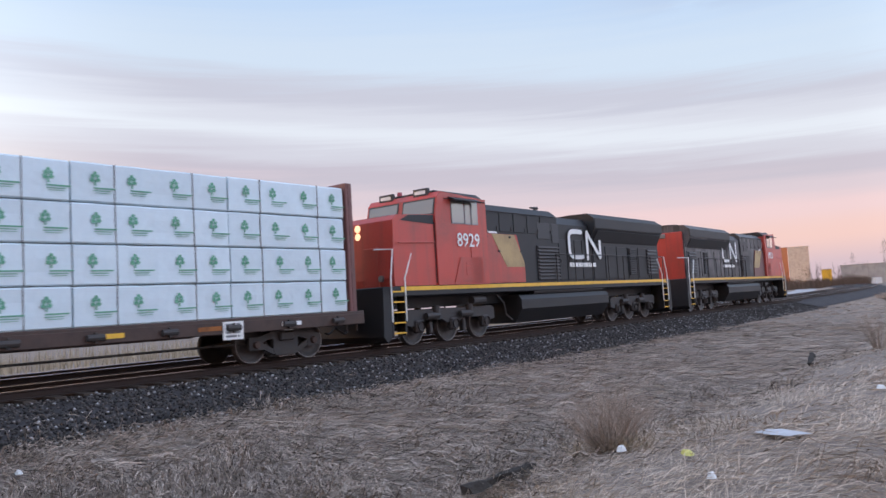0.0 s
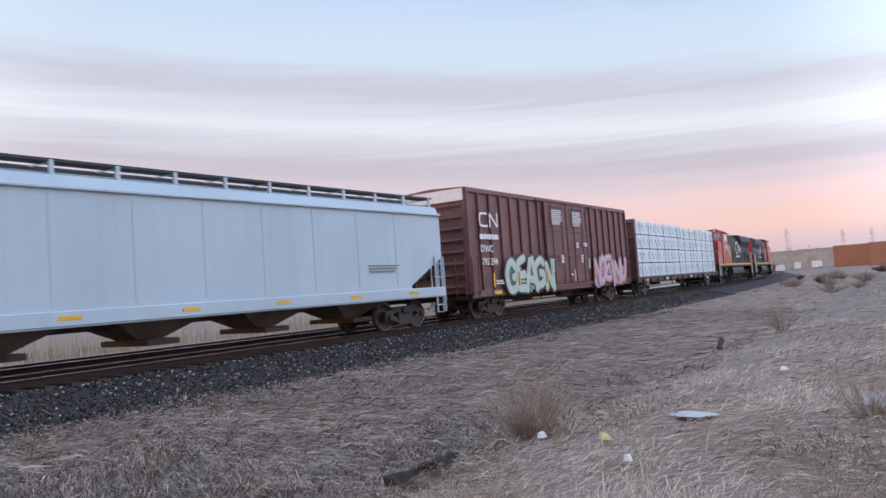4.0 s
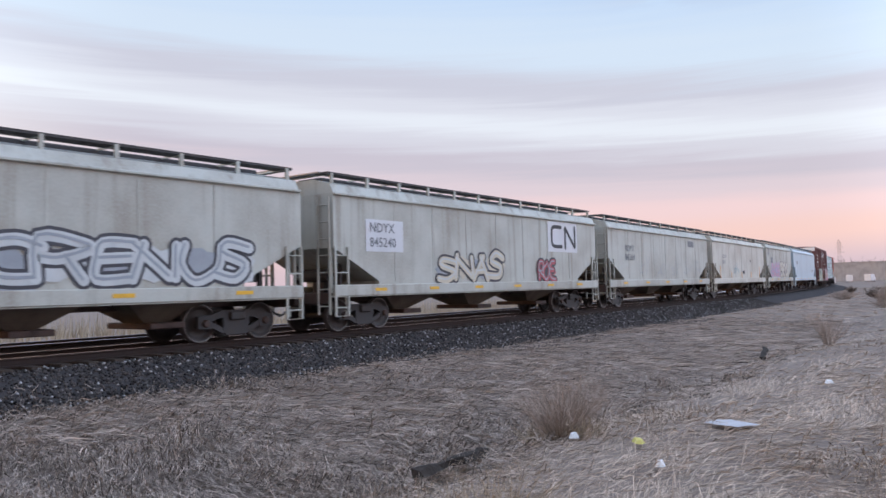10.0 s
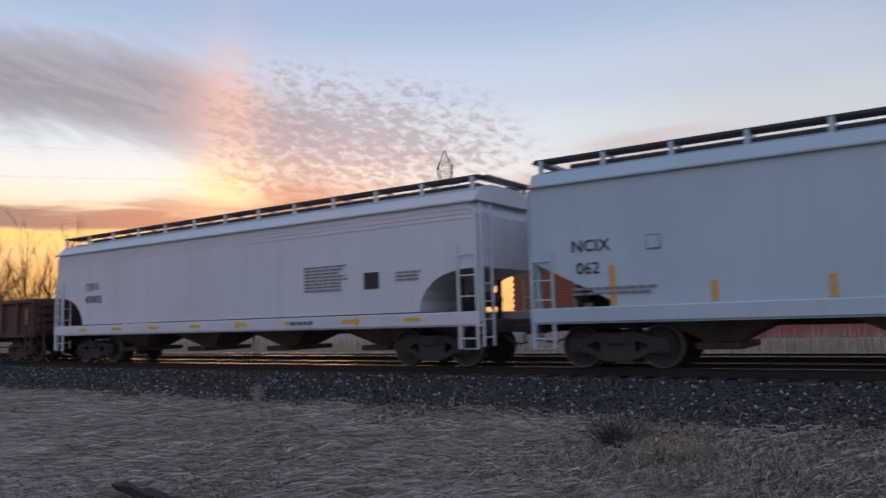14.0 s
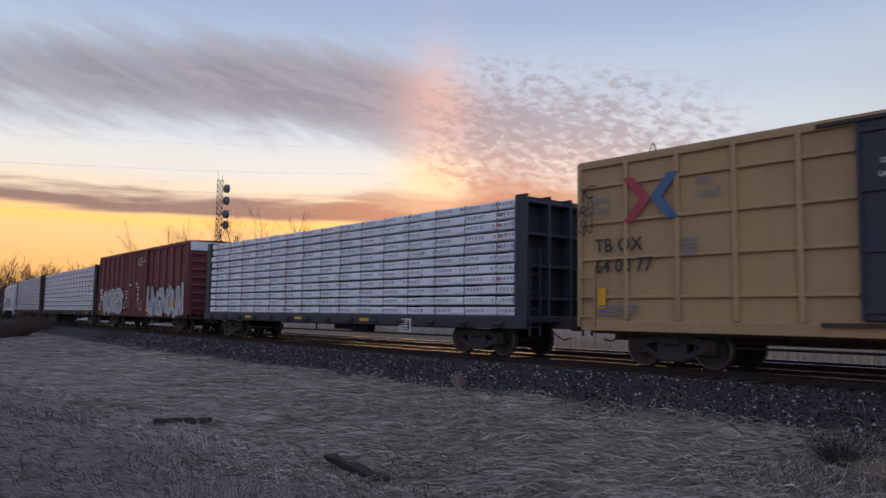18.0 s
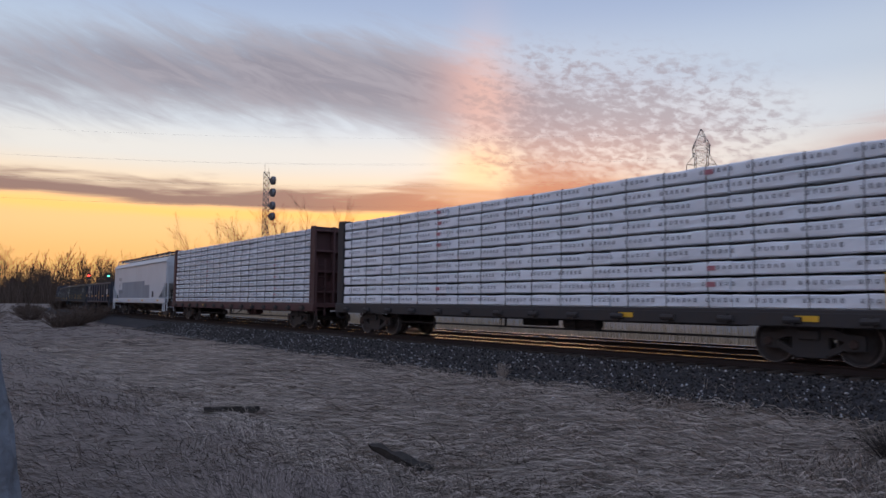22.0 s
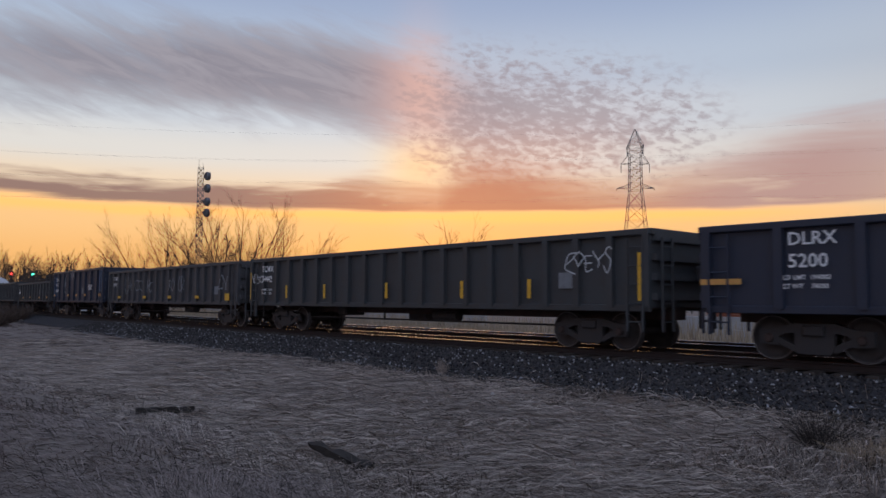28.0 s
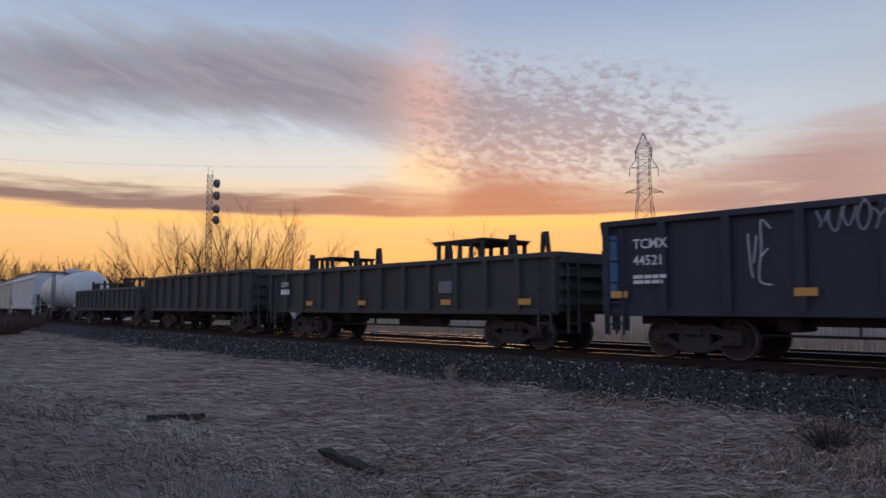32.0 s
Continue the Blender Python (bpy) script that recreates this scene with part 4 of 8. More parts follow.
            ladder(car, s * (h + 0.09), t * (w - 0.35), floor - 0.1, floor + 1.35, 0.45, paint, "y")
        part("brake_gear", Mesh().box(s * (h + 0.12), 0.5, floor + 0.9, 0.22, 0.35, 0.5, 0.03).lathe([(0.24, -0.02), (0.27, 0.0), (0.24, 0.02)], 14, Matrix.Translation((s * (h + 0.28), 0.5, floor + 1.2)) @ Matrix.Rotation(radians(90), 4, "Z")), STEEL, car)
        bogie(car, s * (h - 2.35))
    part("underframe", Mesh().box(0, 0, floor - 0.18, length - 0.5, 2.5, 0.16).box(0, 0, floor - 0.30, length - 0.3, 0.4, 0.28).box(-0.8, 0.5, 0.62, 1.3, 0.5, 0.4, 0.05).tube((0.9, -0.6, 0.6), (2.2, -0.6, 0.6), 0.17, 10), BROWN_STEEL, car)
    part("brake_rod", Mesh().tube((-h + 3, -0.7, 0.5), (h - 3, -0.7, 0.5), 0.03, 5).box(-1.2, -0.7, 0.65, 0.05, 0.05, 0.4).box(1.5, -0.7, 0.65, 0.05, 0.05, 0.4), STEEL, car)
    ends(car, h)
    return car


# ---------------------------------------------------------------- centre-beam lumber car
def wrapped(length, depth, height, seed, rough):
    """A bundle in slack wrapping: creased front and top, rounded long edges."""
    hy, hz = depth / 2, height / 2
    prof = [(hy, -hz), (-hy + 0.03, -hz), (-hy, -hz + 0.03), (-hy, -hz * 0.35), (-hy, hz * 0.3), (-hy, hz - 0.035), (-hy + 0.035, hz), (hy, hz)]
    n, k = max(8, int(length / 0.22)), len(prof)
    vs = []
    for i in range(n + 1):
        x = -length / 2 + length * i / n
        for j, (y, z) in enumerate(prof):
            e = noise.noise((x * 2.3 + seed * 7.1, z * 7.0 + y, seed * 1.7)) * rough
            e += abs(noise.noise((x * 5.0 + z * 9.0 + seed, seed * 3.3, 1.0))) * rough * 0.8
            vs.append((x, y - (e if 1 < j < 6 else 0), z + (noise.noise((x * 1.6, seed * 2.9, 5.0)) * rough * 0.9 if j > 4 else 0)))
    fs = [(i * k + j, i * k + (j + 1) % k, (i + 1) * k + (j + 1) % k, (i + 1) * k + j) for i in range(n) for j in range(k)]
    return Mesh().add(vs, fs + [tuple(range(k)), tuple(range(n * k, n * k + k))[::-1]])


def centerbeam(length, top, paint, label, tiers, columns, wrap, style, seed=0, deck=1.12, end_paint=None):
    rnd = random.Random(seed)
    car = thing("lumber_flatcar", label, "flat car", "cars of the freight train")
    h, w = length / 2, 1.42
    ep, deep = end_paint or paint, 0.16 if end_paint else 0.34
    part("deck", Mesh().box(0, 0, deck - 0.07, length, 2.9, 0.18, 0.02), paint, car)
    for s in (-1, 1):
        part("side_sill", Mesh().box(0, s * 1.40, deck - 0.19, length, 0.12, 0.30, 0.02), paint, car)
        part("bulkhead", Mesh().box(s * (h - 0.42), 0, (deck + top) / 2, 0.10, 2.85, top - deck, 0.02), ep, car, "ribbed end bulkhead")
        for y in (-1.36, -0.45, 0.45, 1.36):
            part("bulkhead_post", Mesh().box(s * (h - 0.37 + deep / 2), y, (deck + top) / 2, deep, 0.10, top - deck, 0.02), ep, car)
        for k in range(4):
            part("bulkhead_rib", Mesh().box(s * (h - 0.37 + deep * 0.45), 0, deck + 0.5 + k * (top - deck - 0.7) / 3, deep * 0.9, 2.7, 0.09, 0.02), ep, car)
        for y in (-1.1, 1.1):
            ladder(car, s * (h - 0.34 + deep), y, 0.6, deck + 1.9, 0.4, paint, "y")
        for i in range(14):
            x = -h + 1.0 + (length - 2.0) * i / 13
            part("winch", Mesh().tube((x - 0.18, s * 1.50, deck - 0.20), (x + 0.18, s * 1.50, deck - 0.20), 0.07, 8).box(x, s * 1.47, deck - 0.2, 0.05, 0.12, 0.22), STEEL, car)
        bogie(car, s * (h - 2.4))
    part("centre_beam", Mesh().box(0, 0, (deck + top) / 2, length - 1.0, 0.12, top - deck - 0.1), paint, car)
    part("fish_belly_sill", Mesh().slab([(-h + 3.2, 1.0), (-h + 4.6, 0.72), (h - 4.6, 0.72), (h - 3.2, 1.0)], -0.3, 0.3).box(-1, 0.5, 0.7, 1.2, 0.5, 0.36, 0.04).tube((1.2, -0.6, 0.66), (2.4, -0.6, 0.66), 0.17, 10), paint, car)
    part("brake_rod", Mesh().tube((-h + 3, -0.8, 0.5), (h - 3, -0.8, 0.5), 0.03, 5).box(-1.2, -0.8, 0.68, 0.05, 0.05, 0.4).box(1.7, -0.8, 0.68, 0.05, 0.05, 0.4), STEEL, car)
    ends(car, h)
    # wrapped bundles in tiers on both sides of the beam
    clear = length - 1.06
    th = (top - 0.05 - deck) / tiers
    widths = [clear / columns] * columns
    bl = widths[0]
    shapes = [wrapped(bl - 0.03, 1.25, th - (0.045 if style == "green" else 0.062), 17 * seed + k, 0.012 if style == "green" else 0.022).data("lumber_package", wrap) for k in range(5)]
    straps = Mesh()
    ns = 2 if style == "green" else 3
    for k in range(ns):
        x = -bl / 2 + bl * (k + 0.5) / ns
        straps.box(x, -0.012, 0, 0.014, 1.262, th - 0.050)
    strap_d = straps.data("strap", STRAP)
    prints = []
    for v in range(4):
        m = Mesh()
        if style == "green":
            n = 4
            for k in range(n):
                x = -bl / 2 + bl * (k + 0.5) / n + rnd.uniform(-0.08, 0.08)
                z = th * 0.06
                m.slab([(x - 0.02, z - 0.12), (x - 0.012, z), (x + 0.012, z), (x + 0.02, z - 0.12)], -0.650, -0.646)
                for q, (dx, dz, rr2) in enumerate(((-0.06, -0.01, 0.055), (0.06, 0.0, 0.055), (-0.045, 0.075, 0.055), (0.05, 0.08, 0.05), (0.0, 0.14, 0.045))):
                    m.slab([(x + dx + rr2 * math.cos(a2) * (1 - 0.3 * (i2 % 2)), z + dz + rr2 * math.sin(a2) * (1 - 0.3 * (i2 % 2))) for i2, a2 in [(i2, i2 * 6.2832 / 10) for i2 in range(10)]], -0.650 - 0.001 * q, -0.646 - 0.001 * q)
                m.box(x + 0.20, -0.648, z - 0.17, 0.46, 0.004, 0.03).box(x + 0.14, -0.648, z - 0.225, 0.36, 0.004, 0.016).box(x + 0.16, -0.648, z - 0.27, 0.3, 0.004, 0.010)
        else:
            n = 3
            for k in range(n):
                x = -bl / 2 + bl * (k + 0.45) / n + rnd.uniform(-0.15, 0.15)
                g = min(0.085, th * 0.30)
                for j in range(6):
                    m.box(x + 0.15 * j, -0.652, 0.02, 0.016, 0.004, g).box(x + 0.15 * j + 0.05, -0.652, 0.02, 0.016, 0.004, g)
                    if j % 2:
                        m.box(x + 0.15 * j + 0.025, -0.652, 0.02 + g * 0.42, 0.05, 0.004, 0.015)
                    if j % 3 != 1:
                        m.box(x + 0.15 * j + 0.025, -0.652, 0.02 - g * 0.42, 0.05, 0.004, 0.015)
        prints.append(m.data("print", PRINT_GREEN if style == "green" else PRINT_GREY))
    for c in range(columns):
        x = -clear / 2 + bl * (c + 0.5)
        for t in range(tiers):
            z = deck + th * (t + 0.5) - 0.008 - (0.022 * t if style == "green" and c >= columns / 2 else 0.0)
            for s in (-1, 1):
                b = part("lumber_package", shapes[rnd.randrange(5)], wrap, car, "paper-wrapped bundle of sawn lumber")
                b.matrix_basis = pose(x + rnd.uniform(-0.02, 0.02), s * (0.74 + rnd.uniform(-0.015, 0.02)), z, 0, rnd.uniform(-0.2, 0.2), 0 if s < 0 else 180)
                tagged(part("strap", strap_d, STRAP, b), kind="stuff")
                if s < 0:
                    tagged(part("print", prints[rnd.randrange(4)], PRINT_GREY, b), kind="stuff")
                    if style != "green" and c % 3 == 1 and rnd.random() < 0.4:
                        part("stamp", Mesh().box(bl * 0.36, -0.654, 0.01, 0.22, 0.004, th * 0.30), PRINT_RED, b, "smudged red stamp")
    return car


# ---------------------------------------------------------------- gondola
def gondola(length, top, paint, label, posts=14, floor=1.05, seed=0, load=None, end_ribs=True):
    rnd = random.Random(seed)
    car = thing("gondola", label, "gondola car", "cars of the freight train")
    h, w = length / 2, 1.46
    for s in (-1, 1):
        part("side_wall", Mesh().box(0, s * (w - 0.02), (floor + top) / 2, length - 0.1, 0.04, top - floor), paint, car)
        part("top_chord", Mesh().box(0, s * (w + 0.03), top - 0.07, length, 0.20, 0.15, 0.02), paint, car)
        part("side_sill", Mesh().box(0, s * (w + 0.01), floor - 0.02, length - 0.1, 0.12, 0.16, 0.015), paint, car)
        for i in range(posts + 1):
            x = -h + 0.12 + (length - 0.24) * i / posts
            part("side_post", Mesh().slab([(x - 0.09, floor), (x - 0.09, top - 0.1), (x + 0.09, top - 0.1), (x + 0.09, floor)], s * w, s * (w + 0.135)), paint, car)
        part("end_wall", Mesh().box(s * (h - 0.06), 0, (floor + top) / 2, 0.06, 2 * w, top - floor), paint, car)
        part("end_chord", Mesh().box(s * (h - 0.03), 0, top - 0.07, 0.2, 2 * w + 0.2, 0.15, 0.02), paint, car)
        for k in range(4 if end_ribs else 2):
            z = floor + 0.25 + k * (top - floor - 0.45) / (3 if end_ribs else 1)
            part("end_rib", Mesh().bar([(-w, z - 0.08), (-w, z + 0.08), (w, z + 0.08), (w, z - 0.08)], s * (h - 0.04), s * (h + 0.10)), paint, car)
        for t in (-1, 1):
            ladder(car, s * (h - 0.4), t * (w + 0.13), 0.5, top - 0.2, 0.42, paint)
            ladder(car, s * (h + 0.13), t * (w - 0.4), 0.5, top - 0.2, 0.42, paint, "y")
        part("brake_gear", Mesh().box(s * (h + 0.15), 0.4, floor + 0.8, 0.2, 0.3, 0.4, 0.03).lathe([(0.24, -0.02), (0.27, 0.0), (0.24, 0.02)], 14, Matrix.Translation((s * (h + 0.3), 0.4, floor + 1.1)) @ Matrix.Rotation(radians(90), 4, "Z")), STEEL, car)
        bogie(car, s * (h - 2.1))
    part("floor_plate", Mesh().box(0, 0, floor, length - 0.2, 2 * w - 0.1, 0.08).box(0, 0, floor - 0.16, length - 0.4, 0.45, 0.3), BROWN_STEEL, car)
    part("brake_tank", Mesh().tube((1.0, -0.5, 0.7), (2.1, -0.5, 0.7), 0.17, 10), STEEL, car)
    part("brake_valve", Mesh().box(-0.8, 0.4, 0.72, 0.9, 0.5, 0.4, 0.05), STEEL, car)
    part("brake_box", Mesh().box(-h * 0.42, -0.3, 0.8, 0.5, 0.9, 0.34, 0.05), STEEL, car)
    part("brake_rod", Mesh().tube((-h + 3, -0.6, 0.55), (h - 3, -0.6, 0.55), 0.03, 5).box(-1.6, -0.6, 0.75, 0.05, 0.05, 0.4).box(1.6, -0.6, 0.75, 0.05, 0.05, 0.4), STEEL, car)
    if load == "racks":
        for x, sc in ((h * 0.42, 1.0), (-h * 0.62, 0.75)):
            rk = Mesh()
            for y in (-0.9, 0.9):
                rk.slab([(x - 1.15 * sc, top + 0.62 * sc), (x + 1.15 * sc, top + 0.62 * sc), (x + 1.15 * sc, top + 0.50 * sc), (x - 1.15 * sc, top + 0.50 * sc)], y - 0.06, y + 0.06)
                for k in range(5):
                    xx = x - 1.0 * sc + k * 0.5 * sc
                    rk.slab([(xx - 0.07, top - 0.4), (xx - 0.02, top + 0.55 * sc), (xx + 0.08, top + 0.55 * sc), (xx + 0.07, top - 0.4)], y - 0.05, y + 0.05)
            rk.box(x, 0, top + 0.6 * sc, 2.4 * sc, 2.0, 0.05).box(x, 0, top + 0.02, 2.4 * sc, 2.0, 0.06)
            part("steel_rack", rk, STEEL, car, "welded steel loading rack")
        for x in (h * 0.72, h * 0.36, -h * 0.12, -h * 0.30, -h * 0.70, h * 0.88):
            part("stake", Mesh().slab([(x - 0.18, top - 0.3), (x - 0.10, top + 0.62), (x + 0.10, top + 0.62), (x + 0.22, top - 0.3), (x + 0.12, top - 0.3), (x + 0.02, top + 0.5), (x - 0.02, top + 0.5), (x - 0.08, top - 0.3)], -1.0, -0.9), STEEL, car, "A-shaped steel stake")
        part("scrap", Mesh().box(0, 0, top - 0.02, length * 0.86, 2.2, 0.14, 0.04).box(-h * 0.3, 0.2, top + 0.06, length * 0.3, 1.4, 0.12, 0.03), BROWN_STEEL, car)
    return car


def tank_car(length, label):
    car = thing("tank_car", label, "tank car", "cars of the freight train")
    h = length / 2
    r = 1.45
    prof = [(0.0, -h + 0.75), (0.7, -h + 0.85), (1.15, -h + 1.05), (r, -h + 1.5), (r, h - 1.5), (1.15, h - 1.05), (0.7, h - 0.85), (0.0, h - 0.75)]
    part("tank", Mesh().lathe(prof, 32, Matrix.Translation((0, 0, 2.55)) @ Matrix.Rotation(radians(-90), 4, "Z")), WHITE_PAINT, car, smooth=True)
    part("manway", Mesh().lathe([(0.0, 0.5), (0.5, 0.5), (0.55, 0.4), (0.55, 0.0)], 16, Matrix.Translation((0, 0, 3.9)) @ Matrix.Rotation(radians(90), 4, "X")), WHITE_PAINT, car)
    part("walkway", Mesh().box(0, 0, 3.98, 2.6, 1.9, 0.05).pipe([(-1.3, -0.95, 3.98), (-1.3, -0.95, 4.8), (1.3, -0.95, 4.8), (1.3, -0.95, 3.98)], 0.025).pipe([(-1.3, 0.95, 3.98), (-1.3, 0.95, 4.8), (1.3, 0.95, 4.8), (1.3, 0.95, 3.98)], 0.025), GALV, car)
    for x in (-h * 0.5, 0.0, h * 0.5):
        part("tank_band", Mesh().lathe([(r + 0.012, -0.06), (r + 0.012, 0.06)], 32, Matrix.Translation((x, 0, 2.55)) @ Matrix.Rotation(radians(-90), 4, "Z")), GALV, car)
    for s in (-1, 1):
        part("stub_sill", Mesh().box(s * (h - 1.5), 0, 1.0, 3.0, 0.5, 0.4, 0.03).box(s * (h - 0.3), 0, 1.1, 0.5, 2.8, 0.1), STEEL, car)
        part("saddle", Mesh().slab([(s * (h - 2.6), 1.1), (s * (h - 2.9), 1.9), (s * (h - 1.6), 1.9), (s * (h - 1.9), 1.1)], -0.9, 0.9), WHITE_PAINT, car)
        ladder(car, s * 0.5, -1.5, 0.9, 4.0, 0.45, GALV)
        part("end_rail", Mesh().pipe([(s * (h - 0.2), -1.3, 1.1), (s * (h - 0.2), -1.3, 2.0), (s * (h - 0.2), 1.3, 2.0), (s * (h - 0.2), 1.3, 1.1)], 0.025), GALV, car)
        bogie(car, s * (h - 1.9))
    ends(car, h)
    return car


# ---------------------------------------------------------------- ground, track bed and rails
PROFILE = [(-700, -0.9), (-60, -0.9), (-26, -0.85), (-9.5, -0.75), (-7.6, -0.55), (-6.1, -0.36), (1.7, -0.36), (3.3, -0.68), (6.0, -0.80), (9.0, -0.92), (10.7, -1.02), (11.8, -0.86), (13.5, -0.55), (17, -0.42), (40, -0.38), (90, -0.1), (260, 0.6), (700, 0.8)]
PL, PZ = [p[0] for p in PROFILE], [p[1] for p in PROFILE]


def lump(x, y):
    return noise.noise((x * 0.25, y * 0.25, 0.3)) * 0.10 + noise.noise((x * 0.9, y * 0.9, 4.3)) * 0.045


def ground_z(s, lat, x, y):
    z = np.interp(lat, PL, PZ)
    k = min(1.0, max(0.0, (lat - 3.2) / 2.0)) if lat > 0 else min(1.0, max(0.0, (-lat - 9) / 3.0))
    return z + lump(x, y) * k


def lat_of(x, y):
    """Arc length and offset from the line for a place on the plan."""
    d = (TX - x) ** 2 + (TY - y) ** 2
    i = int(np.argmin(d))
    h = TH[i]
    return TS[i] + (x - TX[i]) * math.cos(h) + (y - TY[i]) * math.sin(h), (x - TX[i]) * math.sin(h) - (y - TY[i]) * math.cos(h)


def rest(x, y):
    s, lat = lat_of(x, y)
    return float(ground_z(s, lat, x, y))


def spot(az, dist):
    """Place on the plan at an azimuth (degrees left of +y) and distance from the onlooker."""
    return -math.sin(radians(az)) * dist, math.cos(radians(az)) * dist


def sheet(name, ss, lats, zf, mat, label, category):
    vs, fs = [], []
    for s in ss:
        for l in lats:
            x, y, _ = on_track(s, l)
            vs.append((x, y, zf(s, l, x, y)))
    n = len(lats)
    for i in range(len(ss) - 1):
        for j in range(n - 1):
            fs.append((i * n + j, i * n + j + 1, (i + 1) * n + j + 1, (i + 1) * n + j))
    me = bpy.data.meshes.new(name)
    me.from_pydata(vs, [], fs)
    me.shade_smooth()
    me.materials.append(mat)
    return tagged(new(name, me), label, category, kind="structure")


ss = list(np.arange(-700, -90, 12.0)) + list(np.arange(-90, -36, 0.9)) + list(np.arange(-36, 46, 0.4)) + list(np.arange(46, 100, 0.9)) + list(np.arange(100, 420.1, 10.0))
lats = [-690, -400, -200, -110, -60, -40, -30, -24, -18, -14, -11, -9.5, -8.5, -7.4, -6.6, -6.1, -4, 0, 2.0] + list(np.arange(2.4, 20, 0.3)) + [21, 23, 26, 30, 36, 45, 60, 85, 130, 220, 400, 690]
tagged(sheet("ground", ss, lats, ground_z, SOIL, "matted dry winter grass and soil with a shallow ditch", "ground"))
sheet("track_bed", list(np.arange(-520, 330.1, 3.0)), [-7.8, -6.2, -6.0, -2.2, -2.0, 0, 1.6, 1.75, 2.2, 2.8, 3.4], lambda s, l, x, y: float(np.interp(l, [-7.8, -6.2, 1.75, 3.4], [-0.6, -0.235, -0.235, -0.64])), GRAVEL, "dark crushed-stone track bed", "track bed")
sheet("service_road", list(np.arange(-330, 260.1, 6.0)), [-16.5, -15, -13, -11.2], lambda s, l, x, y: -0.74, PALE, "pale gravel service road beyond the tracks", "road")

for lat0, nm in ((0.0, "near_track"), (-4.15, "far_track")):
    tr = tagged(new("railway_track"), "steel rails on dark wooden ties in ballast", "railway track", kind="structure")
    for g in (-0.755, 0.755):
        for name, prof, mat in (("rail", [(-0.07, -0.175), (-0.07, -0.155), (-0.012, -0.14), (-0.012, -0.05), (-0.035, -0.035), (-0.035, -0.004), (0.035, -0.004), (0.035, -0.035), (0.012, -0.05), (0.012, -0.14), (0.07, -0.155), (0.07, -0.175)], RAIL_SIDE),
                                ("rail_head", [(-0.03, -0.003), (-0.026, 0.0), (0.026, 0.0), (0.03, -0.003)], RAIL_TOP)):
            vs, fs = [], []
            path = list(np.arange(-520, 330, 2.5))
            n = len(prof)
            for s in path:
                for dl, z in prof:
                    x, y, _ = on_track(s, lat0 + g + dl)
                    vs.append((x, y, z))
            for i in range(len(path) - 1):
                fs += [(i * n + j, i * n + (j + 1) % n, (i + 1) * n + (j + 1) % n, (i + 1) * n + j) for j in range(n)]
            me = bpy.data.meshes.new(name)
            me.from_pydata(vs, [], fs)
            me.materials.append(mat)
            part(name, me, mat, tr, "polished running surface" if name == "rail_head" else "")
    tie = Mesh().box(0, 0, -0.235, 0.23, 2.6, 0.14, 0.015).data("tie", WOOD_TIE)
    for k in range(230):
        s = -62 + k * 0.56
        x, y, h = on_track(s, lat0)
        placed(part("tie", tie, WOOD_TIE, tr), pose(x, y, 0.0, 0, 0, math.degrees(h)))

# loose ballast on the shoulders
rng = np.random.default_rng(5)


def stones(count, lat_lo, lat_hi, s_lo, s_hi, size, zf):
    s, l = rng.uniform(s_lo, s_hi, count), rng.uniform(lat_lo, lat_hi, count)
    h = np.interp(s, TS, TH)
    c = np.stack([np.interp(s, TS, TX) + l * np.sin(h), np.interp(s, TS, TY) - l * np.cos(h), zf(l)], 1)
    octa = np.array([(1, 0, 0), (-1, 0, 0), (0, 1, 0), (0, -1, 0), (0, 0, 1), (0, 0, -1)], float)
    v = octa[None] * rng.uniform(0.55, 1.25, (count, 6, 1)) * (rng.uniform(0.6, 1.4, (count, 1, 1)) * size)
    a = rng.uniform(0, 6.28, count)
    ca, sa = np.cos(a)[:, None], np.sin(a)[:, None]
    t = rng.uniform(-0.6, 0.6, (count, 1))
    x, y, z = v[..., 0] * ca - v[..., 1] * sa, v[..., 0] * sa + v[..., 1] * ca, v[..., 2] * 0.8 + v[..., 0] * t
    v = np.stack([x, y, z], -1) + c[:, None]
    tri = np.array([(0, 2, 4), (2, 1, 4), (1, 3, 4), (3, 0, 4), (2, 0, 5), (1, 2, 5), (3, 1, 5), (0, 3, 5)])
    return v.reshape(-1, 3), (tri[None] + 6 * np.arange(count)[:, None, None]).reshape(-1, 3)


def raw_mesh(name, v, f, mat):
    me = bpy.data.meshes.new(name)
    k = f.shape[1]
    me.vertices.add(len(v))
    me.vertices.foreach_set("co", v.astype(np.float32).ravel())
    me.loops.add(f.size)
    me.loops.foreach_set("vertex_index", f.astype(np.int32).ravel())
    me.polygons.add(len(f))
    me.polygons.foreach_set("loop_start", np.arange(0, f.size, k, dtype=np.int32))
    me.polygons.foreach_set("loop_total", np.full(len(f), k, dtype=np.int32))
    me.update()
    me.validate()
    me.materials.append(mat)
    return me


shoulder = lambda l: np.interp(l, [0.85, 1.75, 3.4, 4.2], [-0.225, -0.225, -0.62, -0.70])
v1, f1 = stones(60000, 0.95, 3.9, -48, 62, 0.034, shoulder)
v2, f2 = stones(9000, -2.6, -0.85, -40, 50, 0.034, lambda l: np.full(len(l), -0.22))
v3, f3 = stones(5000, 3.2, 5.0, -30, 40, 0.026, lambda l: np.interp(l, [3.2, 5.0], [-0.64, -0.76]) + 0.03)
tagged(new("loose_ballast", raw_mesh("loose_ballast", np.concatenate([v1, v2, v3]), np.concatenate([f1, f2 + len(v1), f3 + len(v1) + len(v2)]), STONE)), "loose grey crushed stone on the track shoulders", "ballast", kind="stuff")

